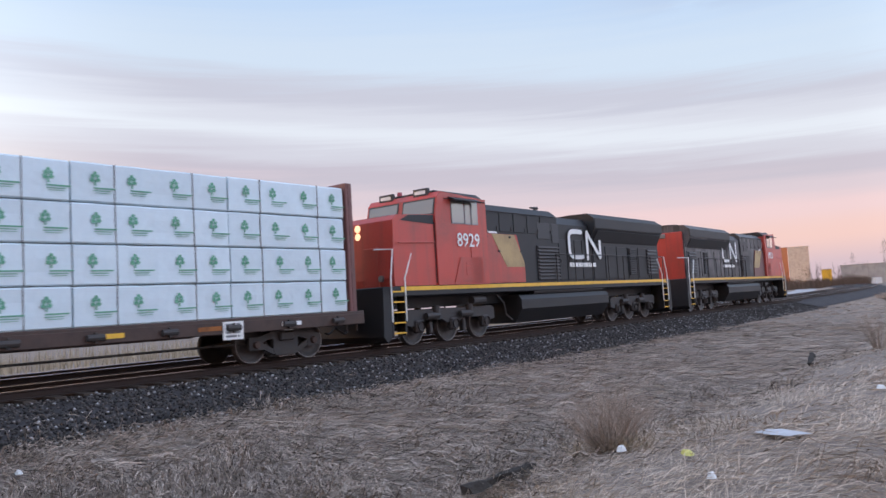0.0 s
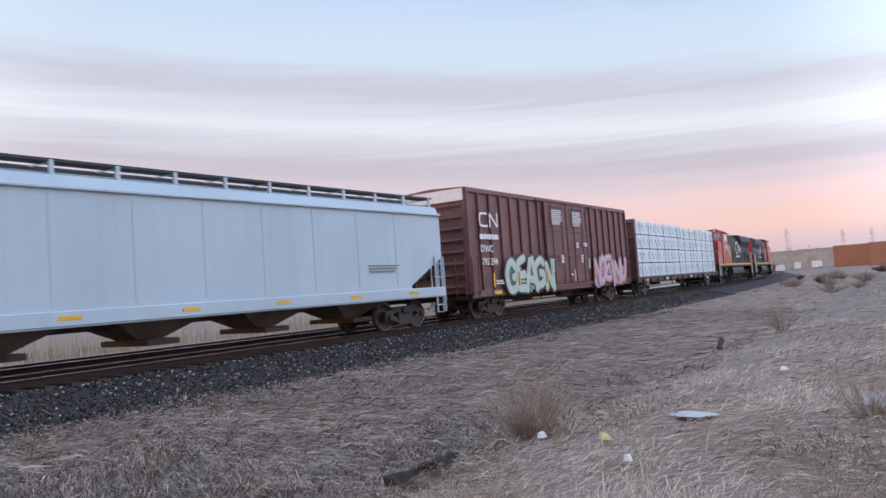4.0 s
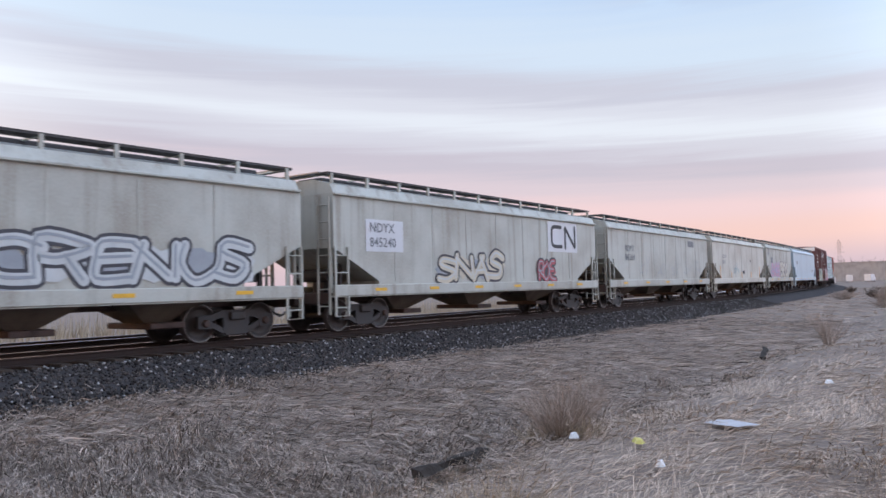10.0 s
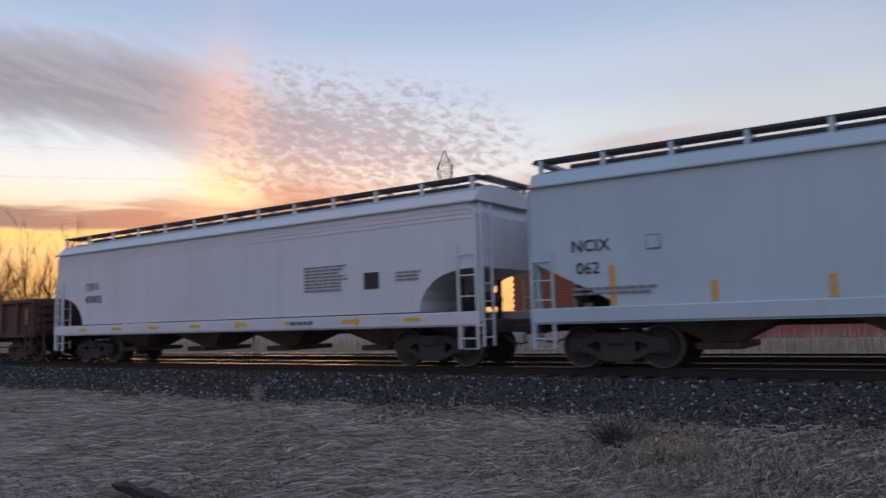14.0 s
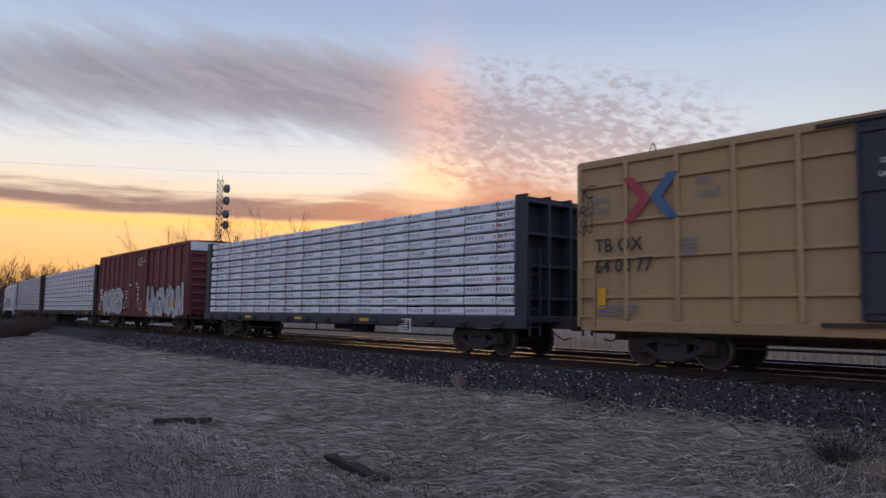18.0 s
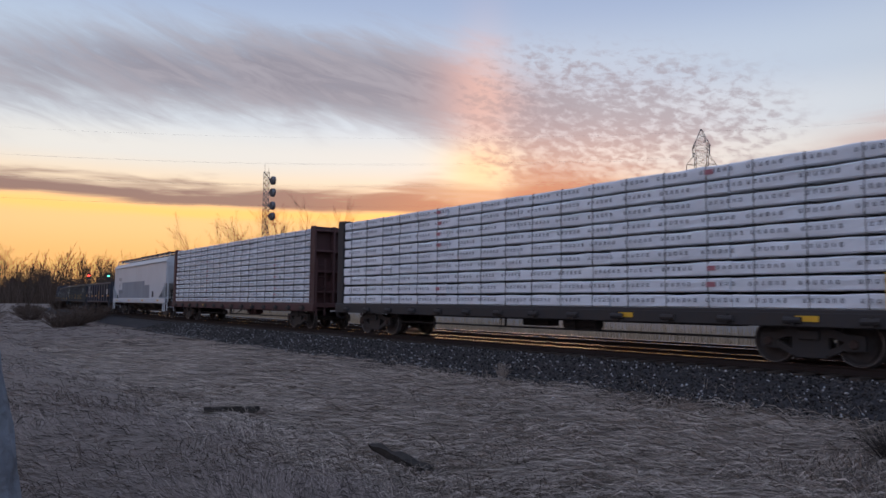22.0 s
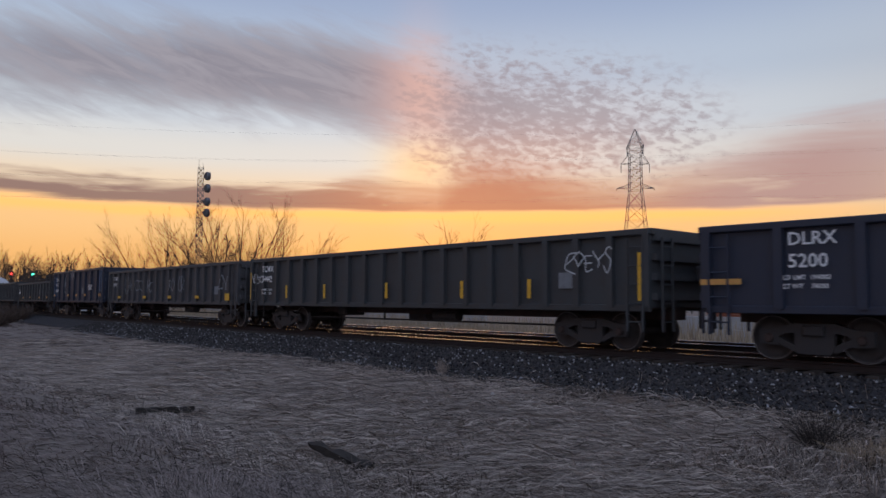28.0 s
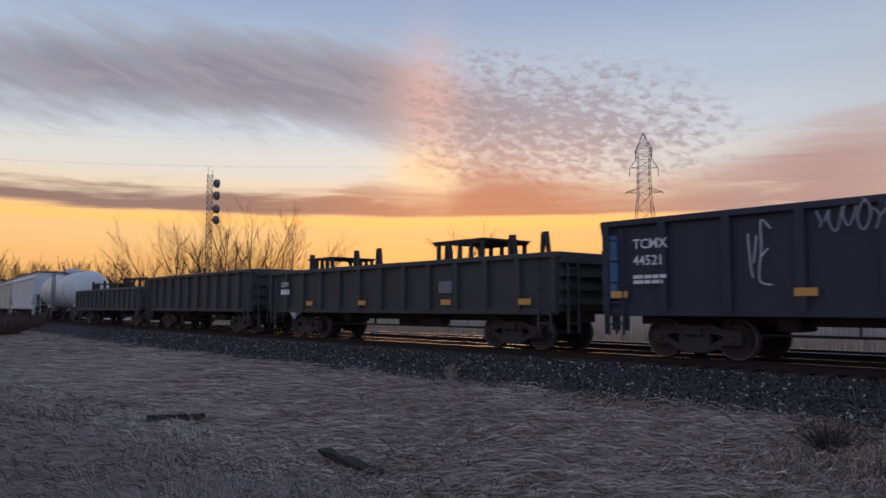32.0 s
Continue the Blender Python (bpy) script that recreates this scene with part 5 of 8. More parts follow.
v4, f4 = stones(2600, 1.0, 4.1, -45, 60, 0.030, lambda l: shoulder(l) + 0.02)
tagged(new("pale_stones", raw_mesh("pale_stones", v4, f4, PALE)), "pale chips scattered in the dark ballast", "ballast", kind="stuff")

# matted grass: thin bent strands that lie over one another, densest and finest by the onlooker's place
def strands(count, near, far, az_lo, az_hi, keep, length, width, lift, spread, seed):
    rg = np.random.default_rng(seed)
    r = near * (far / near) ** rg.uniform(0, 1, count) ** 0.85
    az = np.radians(rg.uniform(az_lo, az_hi, count))
    x, y = -np.sin(az) * r, np.cos(az) * r
    near_i = nearest(x, y)
    h = TH[near_i]
    l = (x - TX[near_i]) * np.sin(h) - (y - TY[near_i]) * np.cos(h)
    edge = l + 0.8 * np.array([noise.noise((a * 0.45, b * 0.45, 3.0)) for a, b in zip(x, y)])
    ok = (edge > keep[0]) & (edge < keep[1])
    x, y, l, h, r = x[ok], y[ok], l[ok], h[ok], r[ok]
    n = len(x)
    z = np.interp(l, PL, PZ) + np.array([lump(a, b) for a, b in zip(x, y)]) * np.clip((l - 3.2) / 2.0, 0, 1)
    swirl = np.array([noise.noise((a * 0.33, b * 0.33, 2.0)) for a, b in zip(x, y)])
    tuft = np.array([noise.noise((a * 1.3, b * 1.3, 7.0)) for a, b in zip(x, y)])
    a = h - math.pi / 2 - 0.25 + swirl * spread + rg.normal(0, 0.15 + 0.35 * (spread > 2), n)
    ln = length * rg.uniform(0.45, 1.35, n) * (1 + 0.012 * r)
    up = lift * rg.uniform(0.05, 1.0, n) ** 1.5 * (1 + 1.1 * np.clip(tuft, -0.5, 1)) * np.clip(1.25 - r / 36.0, 0.35, 1.0)
    w = width * rg.uniform(0.55, 1.5, n) * np.minimum(0.45 + r / 12.0, 1.3 + r / 60.0)
    bend = rg.normal(0, 0.22, n)
    d0, d1 = np.stack([np.cos(a), np.sin(a)], 1), np.stack([np.cos(a + bend), np.sin(a + bend)], 1)
    p = np.stack([-d0[:, 1], d0[:, 0]], 1) * w[:, None]
    b = np.stack([x, y], 1)
    m = b + d0 * (ln * 0.5)[:, None]
    e = m + d1 * (ln * 0.5)[:, None]
    z1 = z + up
    z2 = z + up * rg.uniform(0.1, 1.3, n)
    tilt = rg.normal(0, 0.7, n) * w
    v = np.empty((n, 5, 3))
    v[:, 0, :2], v[:, 1, :2], v[:, 2, :2], v[:, 3, :2], v[:, 4, :2] = b - p, b + p, m - p * 0.8, m + p * 0.8, e
    v[:, 0, 2], v[:, 1, 2], v[:, 2, 2], v[:, 3, 2], v[:, 4, 2] = z, z, z1 - tilt, z1 + tilt, z2 + 0.01
    tri = np.array([(0, 1, 3), (0, 3, 2), (2, 3, 4)])
    return v.reshape(-1, 3), (tri[None] + 5 * np.arange(n)[:, None, None]).reshape(-1, 3)


def nearest(x, y):
    """Index of the closest point of the line, by two steps along it."""
    s = x * math.cos(radians(TRACK_H0)) + (y - TRACK_Y) * math.sin(radians(TRACK_H0))
    for _ in range(3):
        cx, cy, ch = np.interp(s, TS, TX), np.interp(s, TS, TY), np.interp(s, TS, TH)
        s = s + (x - cx) * np.cos(ch) + (y - cy) * np.sin(ch)
    return np.clip(np.searchsorted(TS, s), 0, len(TS) - 1)


def grass(label, mat, *layers):
    vs, fs, k = [], [], 0
    for lay in layers:
        v, f = strands(*lay)
        vs.append(v)
        fs.append(f + k)
        k += len(v)
    return tagged(new("dry_grass", raw_mesh("dry_grass", np.concatenate(vs), np.concatenate(fs), mat)), label, "grass", kind="stuff")


grass("long matted grey-brown grass combed down the bank", GRASS,
      (330000, 4.8, 42, -100, 86, (3.5, 11.6), 0.56, 0.0026, 0.17, 0.9, 21), (60000, 4.8, 42, -100, 86, (2.5, 12.5), 0.30, 0.0024, 0.26, 2.2, 22))
# west of the onlooker the flat is darkened by colour, not by shade
grass("short grass on the western flat, its dimness put into a darker colour", DIMMED_GRASS,
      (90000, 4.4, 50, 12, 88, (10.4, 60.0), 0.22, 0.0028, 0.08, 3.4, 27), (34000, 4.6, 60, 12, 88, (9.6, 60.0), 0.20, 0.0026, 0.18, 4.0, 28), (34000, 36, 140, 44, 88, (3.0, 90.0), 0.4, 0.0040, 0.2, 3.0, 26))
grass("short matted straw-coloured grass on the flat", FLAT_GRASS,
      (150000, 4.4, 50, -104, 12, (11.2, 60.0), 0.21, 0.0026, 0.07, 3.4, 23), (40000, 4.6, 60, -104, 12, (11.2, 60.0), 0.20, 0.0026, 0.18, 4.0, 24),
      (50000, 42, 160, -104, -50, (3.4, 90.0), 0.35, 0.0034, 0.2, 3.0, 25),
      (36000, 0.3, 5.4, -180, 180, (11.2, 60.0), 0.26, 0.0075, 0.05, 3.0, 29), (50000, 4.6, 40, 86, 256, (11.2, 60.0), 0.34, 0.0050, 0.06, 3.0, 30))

# ---------------------------------------------------------------- locomotive
def loco_truck(parent, x):
    m = Mesh().box(0, 0, 0.75, 3.6, 0.5, 0.3, 0.04)
    b = part("bogie", m, STEEL, parent, "three-axle locomotive truck caked in grime")
    b.location = (x, 0, 0)
    for s in (-1, 1):
        side = [(-2.3, 0.95), (-2.15, 1.05), (2.15, 1.05), (2.3, 0.95), (2.3, 0.62), (1.95, 0.55), (1.45, 0.72), (0.55, 0.72), (0.3, 0.60), (-0.3, 0.60), (-0.55, 0.72), (-1.45, 0.72), (-1.95, 0.55), (-2.3, 0.62)]
        part("side_frame", Mesh().slab(side, s * 1.02 - 0.08, s * 1.02 + 0.08), STEEL, b)
        for ax in (-1.7, 0.0, 1.7):
            part("axle_box", Mesh().box(ax, s * 1.08, 0.55, 0.38, 0.22, 0.40, 0.05).lathe([(0.0, -0.12 * s), (0.13, -0.12 * s), (0.15, 0.0)], 10, Matrix.Translation((ax, s * 1.24, 0.55)) @ Matrix.Rotation(0 if s < 0 else 0, 4, "Z")), STEEL, b)
        for ax in (-0.85, 0.85):
            part("spring_pot", Mesh().tube((ax, s * 1.12, 0.78), (ax, s * 1.12, 1.15), 0.13, 10), STEEL, b)
            part("brake_shoe", Mesh().box(ax + 0.22, s * 0.98, 0.5, 0.16, 0.2, 0.42, 0.03).tube((ax, s * 1.2, 0.85), (ax + 0.6, s * 1.2, 0.85), 0.10, 8), STEEL, b)
        part("sand_pipe", Mesh().pipe([(2.25, s * 1.0, 1.1), (2.35, s * 0.9, 0.6), (2.25, s * 0.8, 0.15)], 0.03), STEEL, b)
    for ax in (-1.7, 0.0, 1.7):
        part("axle", Mesh().lathe([(0.1, -0.68), (0.1, 0.68)], 10, Matrix.Translation((ax, 0, 0.52))), STEEL, b)
        for s in (-1, 1):
            mm = pose(ax, s * 0.78, 0.52, 0, 0, 0 if s < 0 else 180)
            placed(part("wheel", LOCO_WHEEL[0], WHEEL, b), mm)
            placed(part("wheel_rim", LOCO_WHEEL[1], TREAD, b), mm)
    return b


def louvre(parent, x0, x1, z0, z1, y, s, n, mat=STEEL):
    fr = part("louvre", Mesh().box((x0 + x1) / 2, y, (z0 + z1) / 2, x1 - x0, 0.03, z1 - z0), BLACK, parent, "louvred air intake")
    for i in range(n):
        z = z0 + (i + 0.5) * (z1 - z0) / n
        part("slat", Mesh().box((x0 + x1) / 2, y + s * 0.04, z, x1 - x0 - 0.06, 0.05, (z1 - z0) / n * 0.55, m=Matrix.Rotation(radians(25 * s), 3, "X")), mat, fr)


def locomotive(length, number, label, faded=False):
    car = thing("locomotive", label, "locomotive", "diesel locomotives of the train")
    h = length / 2
    hood = CHALKED if faded else LOCO_BLACK
    part("frame", Mesh().box(0, 0, 1.62, length - 0.9, 2.9, 0.30, 0.03).box(0, 0, 1.30, length - 1.6, 1.2, 0.4), LOCO_BLACK, car)
    for s in (-1, 1):
        part("sill_stripe", Mesh().box(-0.1, s * 1.455, 1.70, length - 2.2, 0.02, 0.12), YELLOW, car, "yellow stripe along the sill")
    # fuel tank with bevelled lower edge
    part("fuel_tank", Mesh().bar([(-1.36, 1.34), (-1.48, 1.18), (-1.48, 0.85), (-1.15, 0.36), (1.15, 0.36), (1.48, 0.85), (1.48, 1.18), (1.36, 1.34)], -3.5, 3.2), LOCO_BLACK, car)
    part("air_tank", Mesh().tube((-3.2, -1.28, 1.47), (2.2, -1.28, 1.47), 0.13, 12).tube((-3.2, 1.28, 1.47), (2.2, 1.28, 1.47), 0.13, 12), STEEL, car)
    for s in (-1, 1):
        loco_truck(car, s * (h - 4.0))
        part("pilot", Mesh().slab([(s * (h - 0.75), 1.74), (s * (h - 0.45), 1.74), (s * (h - 0.40), 0.35), (s * (h - 0.55), 0.18), (s * (h - 0.75), 0.3)], -1.45, 1.45), LOCO_BLACK, car, "snow plough pilot")
        for t in (-1, 1):
            st = part("steps", Mesh().box(s * (h - 1.35), t * 1.30, 1.05, 0.06, 0.3, 1.4).box(s * (h - 0.80), t * 1.30, 1.05, 0.06, 0.3, 1.4), LOCO_BLACK, car, "corner steps with yellow treads")
            for k in range(5):
                part("tread", Mesh().box(s * (h - 1.08), t * 1.34, 0.42 + 0.3 * k, 0.5, 0.26, 0.04), YELLOW, st)
            part("grab_rail", Mesh().pipe([(s * (h - 0.78), t * 1.46, 0.75), (s * (h - 0.78), t * 1.46, 2.0), (s * (h - 0.95), t * 1.42, 2.85), (s * (h - 0.72), t * 0.9, 2.88)], 0.026).pipe([(s * (h - 1.38), t * 1.46, 0.75), (s * (h - 1.38), t * 1.46, 2.0), (s * (h - 1.75), t * 1.42, 2.75)], 0.026), WHITE, car, "white hand rail")
    ends(car, h - 0.15)
    # wide nose and safety cab
    n0, c0, c1 = h - 0.95, h - 2.95, h - 5.6
    part("nose", Mesh().slab([(c0, 1.78), (n0 - 0.03, 1.78), (n0, 2.0), (n0 - 0.05, 3.72), (n0 - 0.22, 3.88), (c0, 3.98)], -1.44, 1.44), LOCO_RED, car, "broad red short hood")
    part("cab", Mesh().slab([(c1, 1.775), (c0 + 0.05, 1.775), (c0 + 0.05, 3.90), (c0 - 0.10, 4.56), (c0 - 0.24, 4.72), (c1, 4.60)], -1.50, 1.50), LOCO_RED, car, "red crew cab")
    part("cab_roof", Mesh().bar([(-1.53, 4.50), (-1.12, 4.82), (1.12, 4.82), (1.53, 4.50)], c1 - 0.02, c0 - 0.42), LOCO_BLACK, car)
    slope = Matrix.Rotation(-math.atan2(0.15, 0.66), 3, "Y")
    for y0, y1 in ((-1.38, -0.14), (0.14, 1.38)):
        ws = part("windshield", Mesh().box(c0 - 0.018, (y0 + y1) / 2, 4.25, 0.02, y1 - y0, 0.46, m=slope), CAB_GLASS, car, "wide windscreen pane, its bright reflection put into the colour")
        part("gasket", Mesh().box(c0 - 0.026, (y0 + y1) / 2, 4.25, 0.02, y1 - y0 + 0.10, 0.56, m=slope), BLACK, ws)
    for s in (-1, 1):
        part("glare_patch", Mesh().slab([(c0 + 0.08, 3.66), (c0 + 0.08, 3.96), (n0 - 0.75, 3.90), (n0 - 0.35, 3.72)], s * 1.442, s * 1.448), LOCO_BLACK, car, "black patch on the nose's shoulder")
        part("nose_rail", Mesh().tube((c0 + 0.12, s * 1.50, 3.1), (n0 - 0.2, s * 1.50, 3.05), 0.02, 5), LOCO_RED, car)
    part("beacon", Mesh().lathe([(0.0, 0.16), (0.08, 0.15), (0.10, 0.0)], 10, Matrix.Translation((c0 - 0.6, -0.5, 4.82)) @ Matrix.Rotation(radians(90), 4, "X")), SPRAY["red"], car, "red roof beacon")
    for s in (-1, 1):
        for a, b in ((c0 - 1.75, c0 - 1.45), (c0 - 1.40, c0 - 0.75), (c0 - 2.15, c0 - 1.80)):
            wd = part("cab_window", Mesh().box((a + b) / 2, s * 1.515, 4.10, b - a - 0.05, 0.02, 0.66), CAB_GLASS, car)
            part("window_frame", Mesh().box((a + b) / 2, s * 1.507, 4.10, b - a + 0.02, 0.02, 0.76), GALV, wd)
        part("sun_visor", Mesh().box(c0 - 1.35, s * 1.64, 4.50, 1.4, 0.34, 0.04, m=Matrix.Rotation(radians(-22 * s), 3, "X")), LOCO_BLACK, car)
        part("cab_door", Mesh().box(c0 - 2.0, s * 1.51, 2.60, 0.62, 0.02, 1.55, 0.01), LOCO_RED, car)
        part("nose_hatch", Mesh().slab([(c0 - 2.35, 1.85), (c0 - 0.75, 1.85), (c0 - 1.1, 2.65), (c0 - 2.35, 2.65)], s * 1.505, s * 1.52), LOCO_RED, car)
        for k in range(5):
            part("vent_slat", Mesh().box(c0 - 1.6, s * 1.525, 2.1 + 0.09 * k, 0.45, 0.015, 0.035), LOCO_RED, car)
        part("road_number", lettering(number, 0.62, c0 - 0.95 if s > 0 else c0 - 2.1, 3.0, s * 1.53, s), WHITE, car, "white road number")
    for y in (-0.75, 0.75):
        part("number_board", Mesh().box(c0 - 0.24, y, 4.76, 0.14, 0.62, 0.26, 0.02), BLACK, car)
        part("board_digits", Mesh().box(c0 - 0.165, y, 4.76, 0.01, 0.44, 0.11), WHITE, car)
    for z in (3.34, 3.58):
        part("headlight", Mesh().lathe([(0.0, 0.0), (0.10, 0.0), (0.12, -0.03)], 14, Matrix.Translation((n0 - 0.02, 0, z)) @ Matrix.Rotation(radians(-90), 4, "Z")), HEADLIGHT, car, "lit headlight")
    for y in (-0.95, 0.95):
        part("ditch_light", Mesh().tube((n0 - 0.1, y, 2.02), (n0 + 0.06, y, 2.02), 0.10, 12), GALV, car)
    part("nose_emblem", Mesh().box(n0 - 0.03, -0.35, 2.1, 0.03, 0.5, 0.10).box(n0 - 0.03, -0.55, 2.3, 0.03, 0.1, 0.5).box(n0 - 0.03, 0.35, 2.3, 0.03, 0.1, 0.6).box(n0 - 0.03, 0.1, 2.25, 0.03, 0.1, 0.5), WHITE, car, "plain white nose emblem")
    part("anti_glare_panel", Mesh().slab([(c0 + 0.02, 3.985), (n0 - 0.3, 3.89), (n0 - 0.3, 3.90), (c0 + 0.02, 3.995)], -1.1, 1.1), LOCO_BLACK, car, "black anti-glare panel")
    part("nose_door", Mesh().box(n0 - 0.02, 0.55, 2.3, 0.05, 0.6, 1.3, 0.02), LOCO_RED, car)
    # equipment cabinet and hood
    e1 = h - 10.6
    part("equipment_cabinet", Mesh().bar([(-1.30, 1.55), (-1.30, 4.30), (-1.0, 4.56), (1.0, 4.56), (1.30, 4.30), (1.30, 1.55)], e1, c1 + 0.02), hood, car)
    part("engine_hood", Mesh().bar([(-1.22, 1.55), (-1.22, 4.05), (-0.95, 4.36), (0.95, 4.36), (1.22, 4.05), (1.22, 1.55)], -h + 8.0, e1 + 0.02), hood, car)
    part("exhaust_stack", Mesh().box(e1 - 1.4, 0, 4.28, 1.2, 0.6, 0.24, 0.04), SOOT_STEEL, car)
    part("horn", Mesh().tube((e1 + 0.3, 0.5, 4.5), (e1 + 0.3, 0.5, 4.72), 0.03).tube((e1 + 0.1, 0.5, 4.74), (e1 + 0.6, 0.5, 4.74), 0.07, 8, 0.03), STEEL, car)
    r0, r1 = -h + 8.1, -h + 1.1
    part("radiator_body", Mesh().box((r0 + r1) / 2, 0, 2.65, r0 - r1, 2.44, 2.2, 0.03), hood, car)
    part("radiator_wings", Mesh().bar([(-1.22, 3.40), (-1.50, 3.95), (-1.50, 4.40), (-1.2, 4.62), (1.2, 4.62), (1.50, 4.40), (1.50, 3.95), (1.22, 3.40)], r1 + 0.1, r0), hood, car, "flared radiator section")
    for s in (-1, 1):
        part("radiator_screen", Mesh().box((r0 + r1) / 2, s * 1.385, 3.66, r0 - r1 - 0.5, 0.03, 0.5, m=Matrix.Rotation(radians(-32 * s), 3, "X")), BLACK, car)
        part("wing_lip", Mesh().box((r0 + r1) / 2, s * 1.515, 4.18, r0 - r1 - 0.1, 0.03, 0.42, 0.01), LOCO_BLACK, car)
    for k in range(4):
        part("radiator_fan", Mesh().tube((r1 + 0.9 + 1.6 * k, 0, 4.58), (r1 + 0.9 + 1.6 * k, 0, 4.72), 0.62, 20), STEEL, car)
    part("end_panel", Mesh().box(r1 - 0.03, 0, 2.9, 0.12, 2.3, 2.75, 0.03), LOCO_RED, car, "red rear end of the long hood")
    part("end_light", Mesh().box(r1 - 0.12, 0, 4.1, 0.08, 0.5, 0.24, 0.02), GALV, car)
    for s in (-1, 1):
        y = s * 1.235
        # engine-room doors
        nd = 4
        x0, x1 = r0 + 0.1, e1 - 0.1
        for k in range(nd):
            a, b = x0 + (x1 - x0) * k / nd, x0 + (x1 - x0) * (k + 1) / nd
            d = part("hood_door", Mesh().box((a + b) / 2, y, 2.65, b - a - 0.05, 0.04, 1.6, 0.012), hood, car)
            part("latch", Mesh().box(b - 0.12, y + s * 0.03, 2.6, 0.04, 0.04, 0.16), STEEL, d)
        for k in range(6):
            a, b = r1 + 0.2 + 1.1 * k, r1 + 1.27 + 1.1 * k
            part("hood_door", Mesh().box((a + b) / 2, s * 1.235, 2.55, b - a - 0.04, 0.03, 1.4, 0.01), hood, car)
        louvre(car, r1 + 0.35, r1 + 1.45, 2.0, 3.2, s * 1.26, s, 8, GOND_GREY)
        louvre(car, r1 + 2.7, r1 + 3.4, 2.0, 3.2, s * 1.26, s, 14)
        louvre(car, e1 + 0.05, e1 + 1.6, 1.85, 3.15, s * 1.315, s, 10)
        part("intake_grille", Mesh().box(e1 + 1.05, s * 1.31, 3.72, 0.9, 0.03, 0.62, 0.01).box(e1 + 0.2, s * 1.31, 3.65, 0.5, 0.03, 0.75, 0.01), BLACK, car)
        # diagonal livery break: red, buff, black
        part("livery_panel", Mesh().slab([(c1, 1.80), (c1, 3.50), (c1 - 2.0, 3.50), (c1 - 2.45, 2.3), (c1 - 2.45, 1.80)], s * 1.302, s * 1.36), LOCO_RED if not faded else OXIDE, car)
        part("livery_chevron", Mesh().slab([(c1 - 0.45, 3.49), (c1 - 1.85, 3.49), (c1 - 2.43, 2.5), (c1 - 2.43, 2.35), (c1 - 1.3, 2.35)], s * 1.355, s * 1.368), LOCO_TAN, car, "faded buff chevron")
        part("livery_band", Mesh().slab([(c1 - 0.02, 4.1), (c1 - 0.25, 4.05), (c1 - 0.9, 3.52), (c1 - 0.40, 3.52), (c1 - 0.02, 3.75)], s * 1.303, s * 1.312), WHITE, car)
        # doors on the equipment cabinet
        for k in range(5):
            a = c1 - 0.55 - 0.9 * k
            d2 = part("cabinet_door", Mesh().box(a, s * 1.305, 3.92, 0.82, 0.03, 0.66, 0.01), hood, car)
            part("latch", Mesh().box(a - 0.3, s * 1.33, 3.7, 0.05, 0.03, 0.12), STEEL, d2)
        part("cabinet_rail", Mesh().tube((c1 - 0.2, s * 1.36, 4.28), (e1 + 0.2, s * 1.36, 4.28), 0.018, 5), STEEL, car)
        for k in range(4):
            part("hinge", Mesh().box(c1 - 0.15 - 0.7 * k, s * 1.375, 3.4 - 0.5 * (k % 2), 0.10, 0.03, 0.07), BLACK, car)
        part("nose_seam", Mesh().box(c0 + 0.075, s * 1.445, 2.8, 0.03, 0.02, 1.9), BLACK, car)
        part("brake_cylinder", Mesh().tube((h - 5.6, s * 1.2, 1.25), (h - 4.9, s * 1.2, 1.25), 0.14, 10), STEEL, car)
        part("air_pipe", Mesh().pipe([(h - 6.2, s * 1.3, 1.4), (h - 6.6, s * 1.32, 1.1), (h - 6.7, s * 1.32, 0.7), (h - 7.1, s * 1.3, 0.5)], 0.03), STEEL, car)
        # large plain white emblem shapes and a line of small print
        u = e1 - 0.75
        ox = u if s > 0 else u - 3.0
        d = -1 if s > 0 else 1
        part("emblem", monogram(ox, 2.68, 2.9, 1.2, s * 1.30, s), WHITE, car, "large plain white painted emblem")
        part("small_print", bars(ox + d * 0.1, 2.45, s * 1.29, 2.7, 1, 0.17, side=s, seed=3), WHITE, car)
        # walkway rails on stanchions
        part("hand_rail", Mesh().tube((r1, s * 1.42, 2.85), (e1 + 0.4, s * 1.42, 2.85), 0.022, 6), STEEL, car)
        for q in range(8):
            xx = r1 + (e1 + 0.4 - r1) * q / 7
            part("stanchion", Mesh().tube((xx, s * 1.42, 1.7), (xx, s * 1.42, 2.85), 0.022, 6), STEEL, car)
    return car


SOOT_STEEL = material("sooty_steel", (0.03, 0.028, 0.027), 0.8, 0.2)


# ---------------------------------------------------------------- the train, from the lead engine backwards
TRAIN = []      # (thing, front, rear) along the train at the start, and whether it is turned round


def hang(car, front, rear, turned=False):
    TRAIN.append((car, front, rear, turned))
    return car


hang(locomotive(21.4, "8923", "leading red and black diesel locomotive with faded buff chevron", True), 61.1, 39.7)
hang(locomotive(21.4, "8929", "red and black diesel locomotive facing backwards, white road number"), 38.3, 16.9, True)

c = hang(centerbeam(22.8, 4.64, BROWN_STEEL, "rust-brown lumber flatcar with bluish-white bundles printed green", 4, 6, WRAP_BLUE, "green", 1, end_paint=OXIDE), 16.6, -6.2)
for i in range(9):
    part("reflector", Mesh().box(-9.5 + 2.3 * i, -1.465, 0.93, 0.6, 0.012, 0.10), (YELLOW, RUSTY, WHITE)[i % 3], c)
part("consolidated_stencil", Mesh().box(7.2, -1.475, 0.86, 0.55, 0.012, 0.42), WHITE, c, "white-framed inspection stencil")
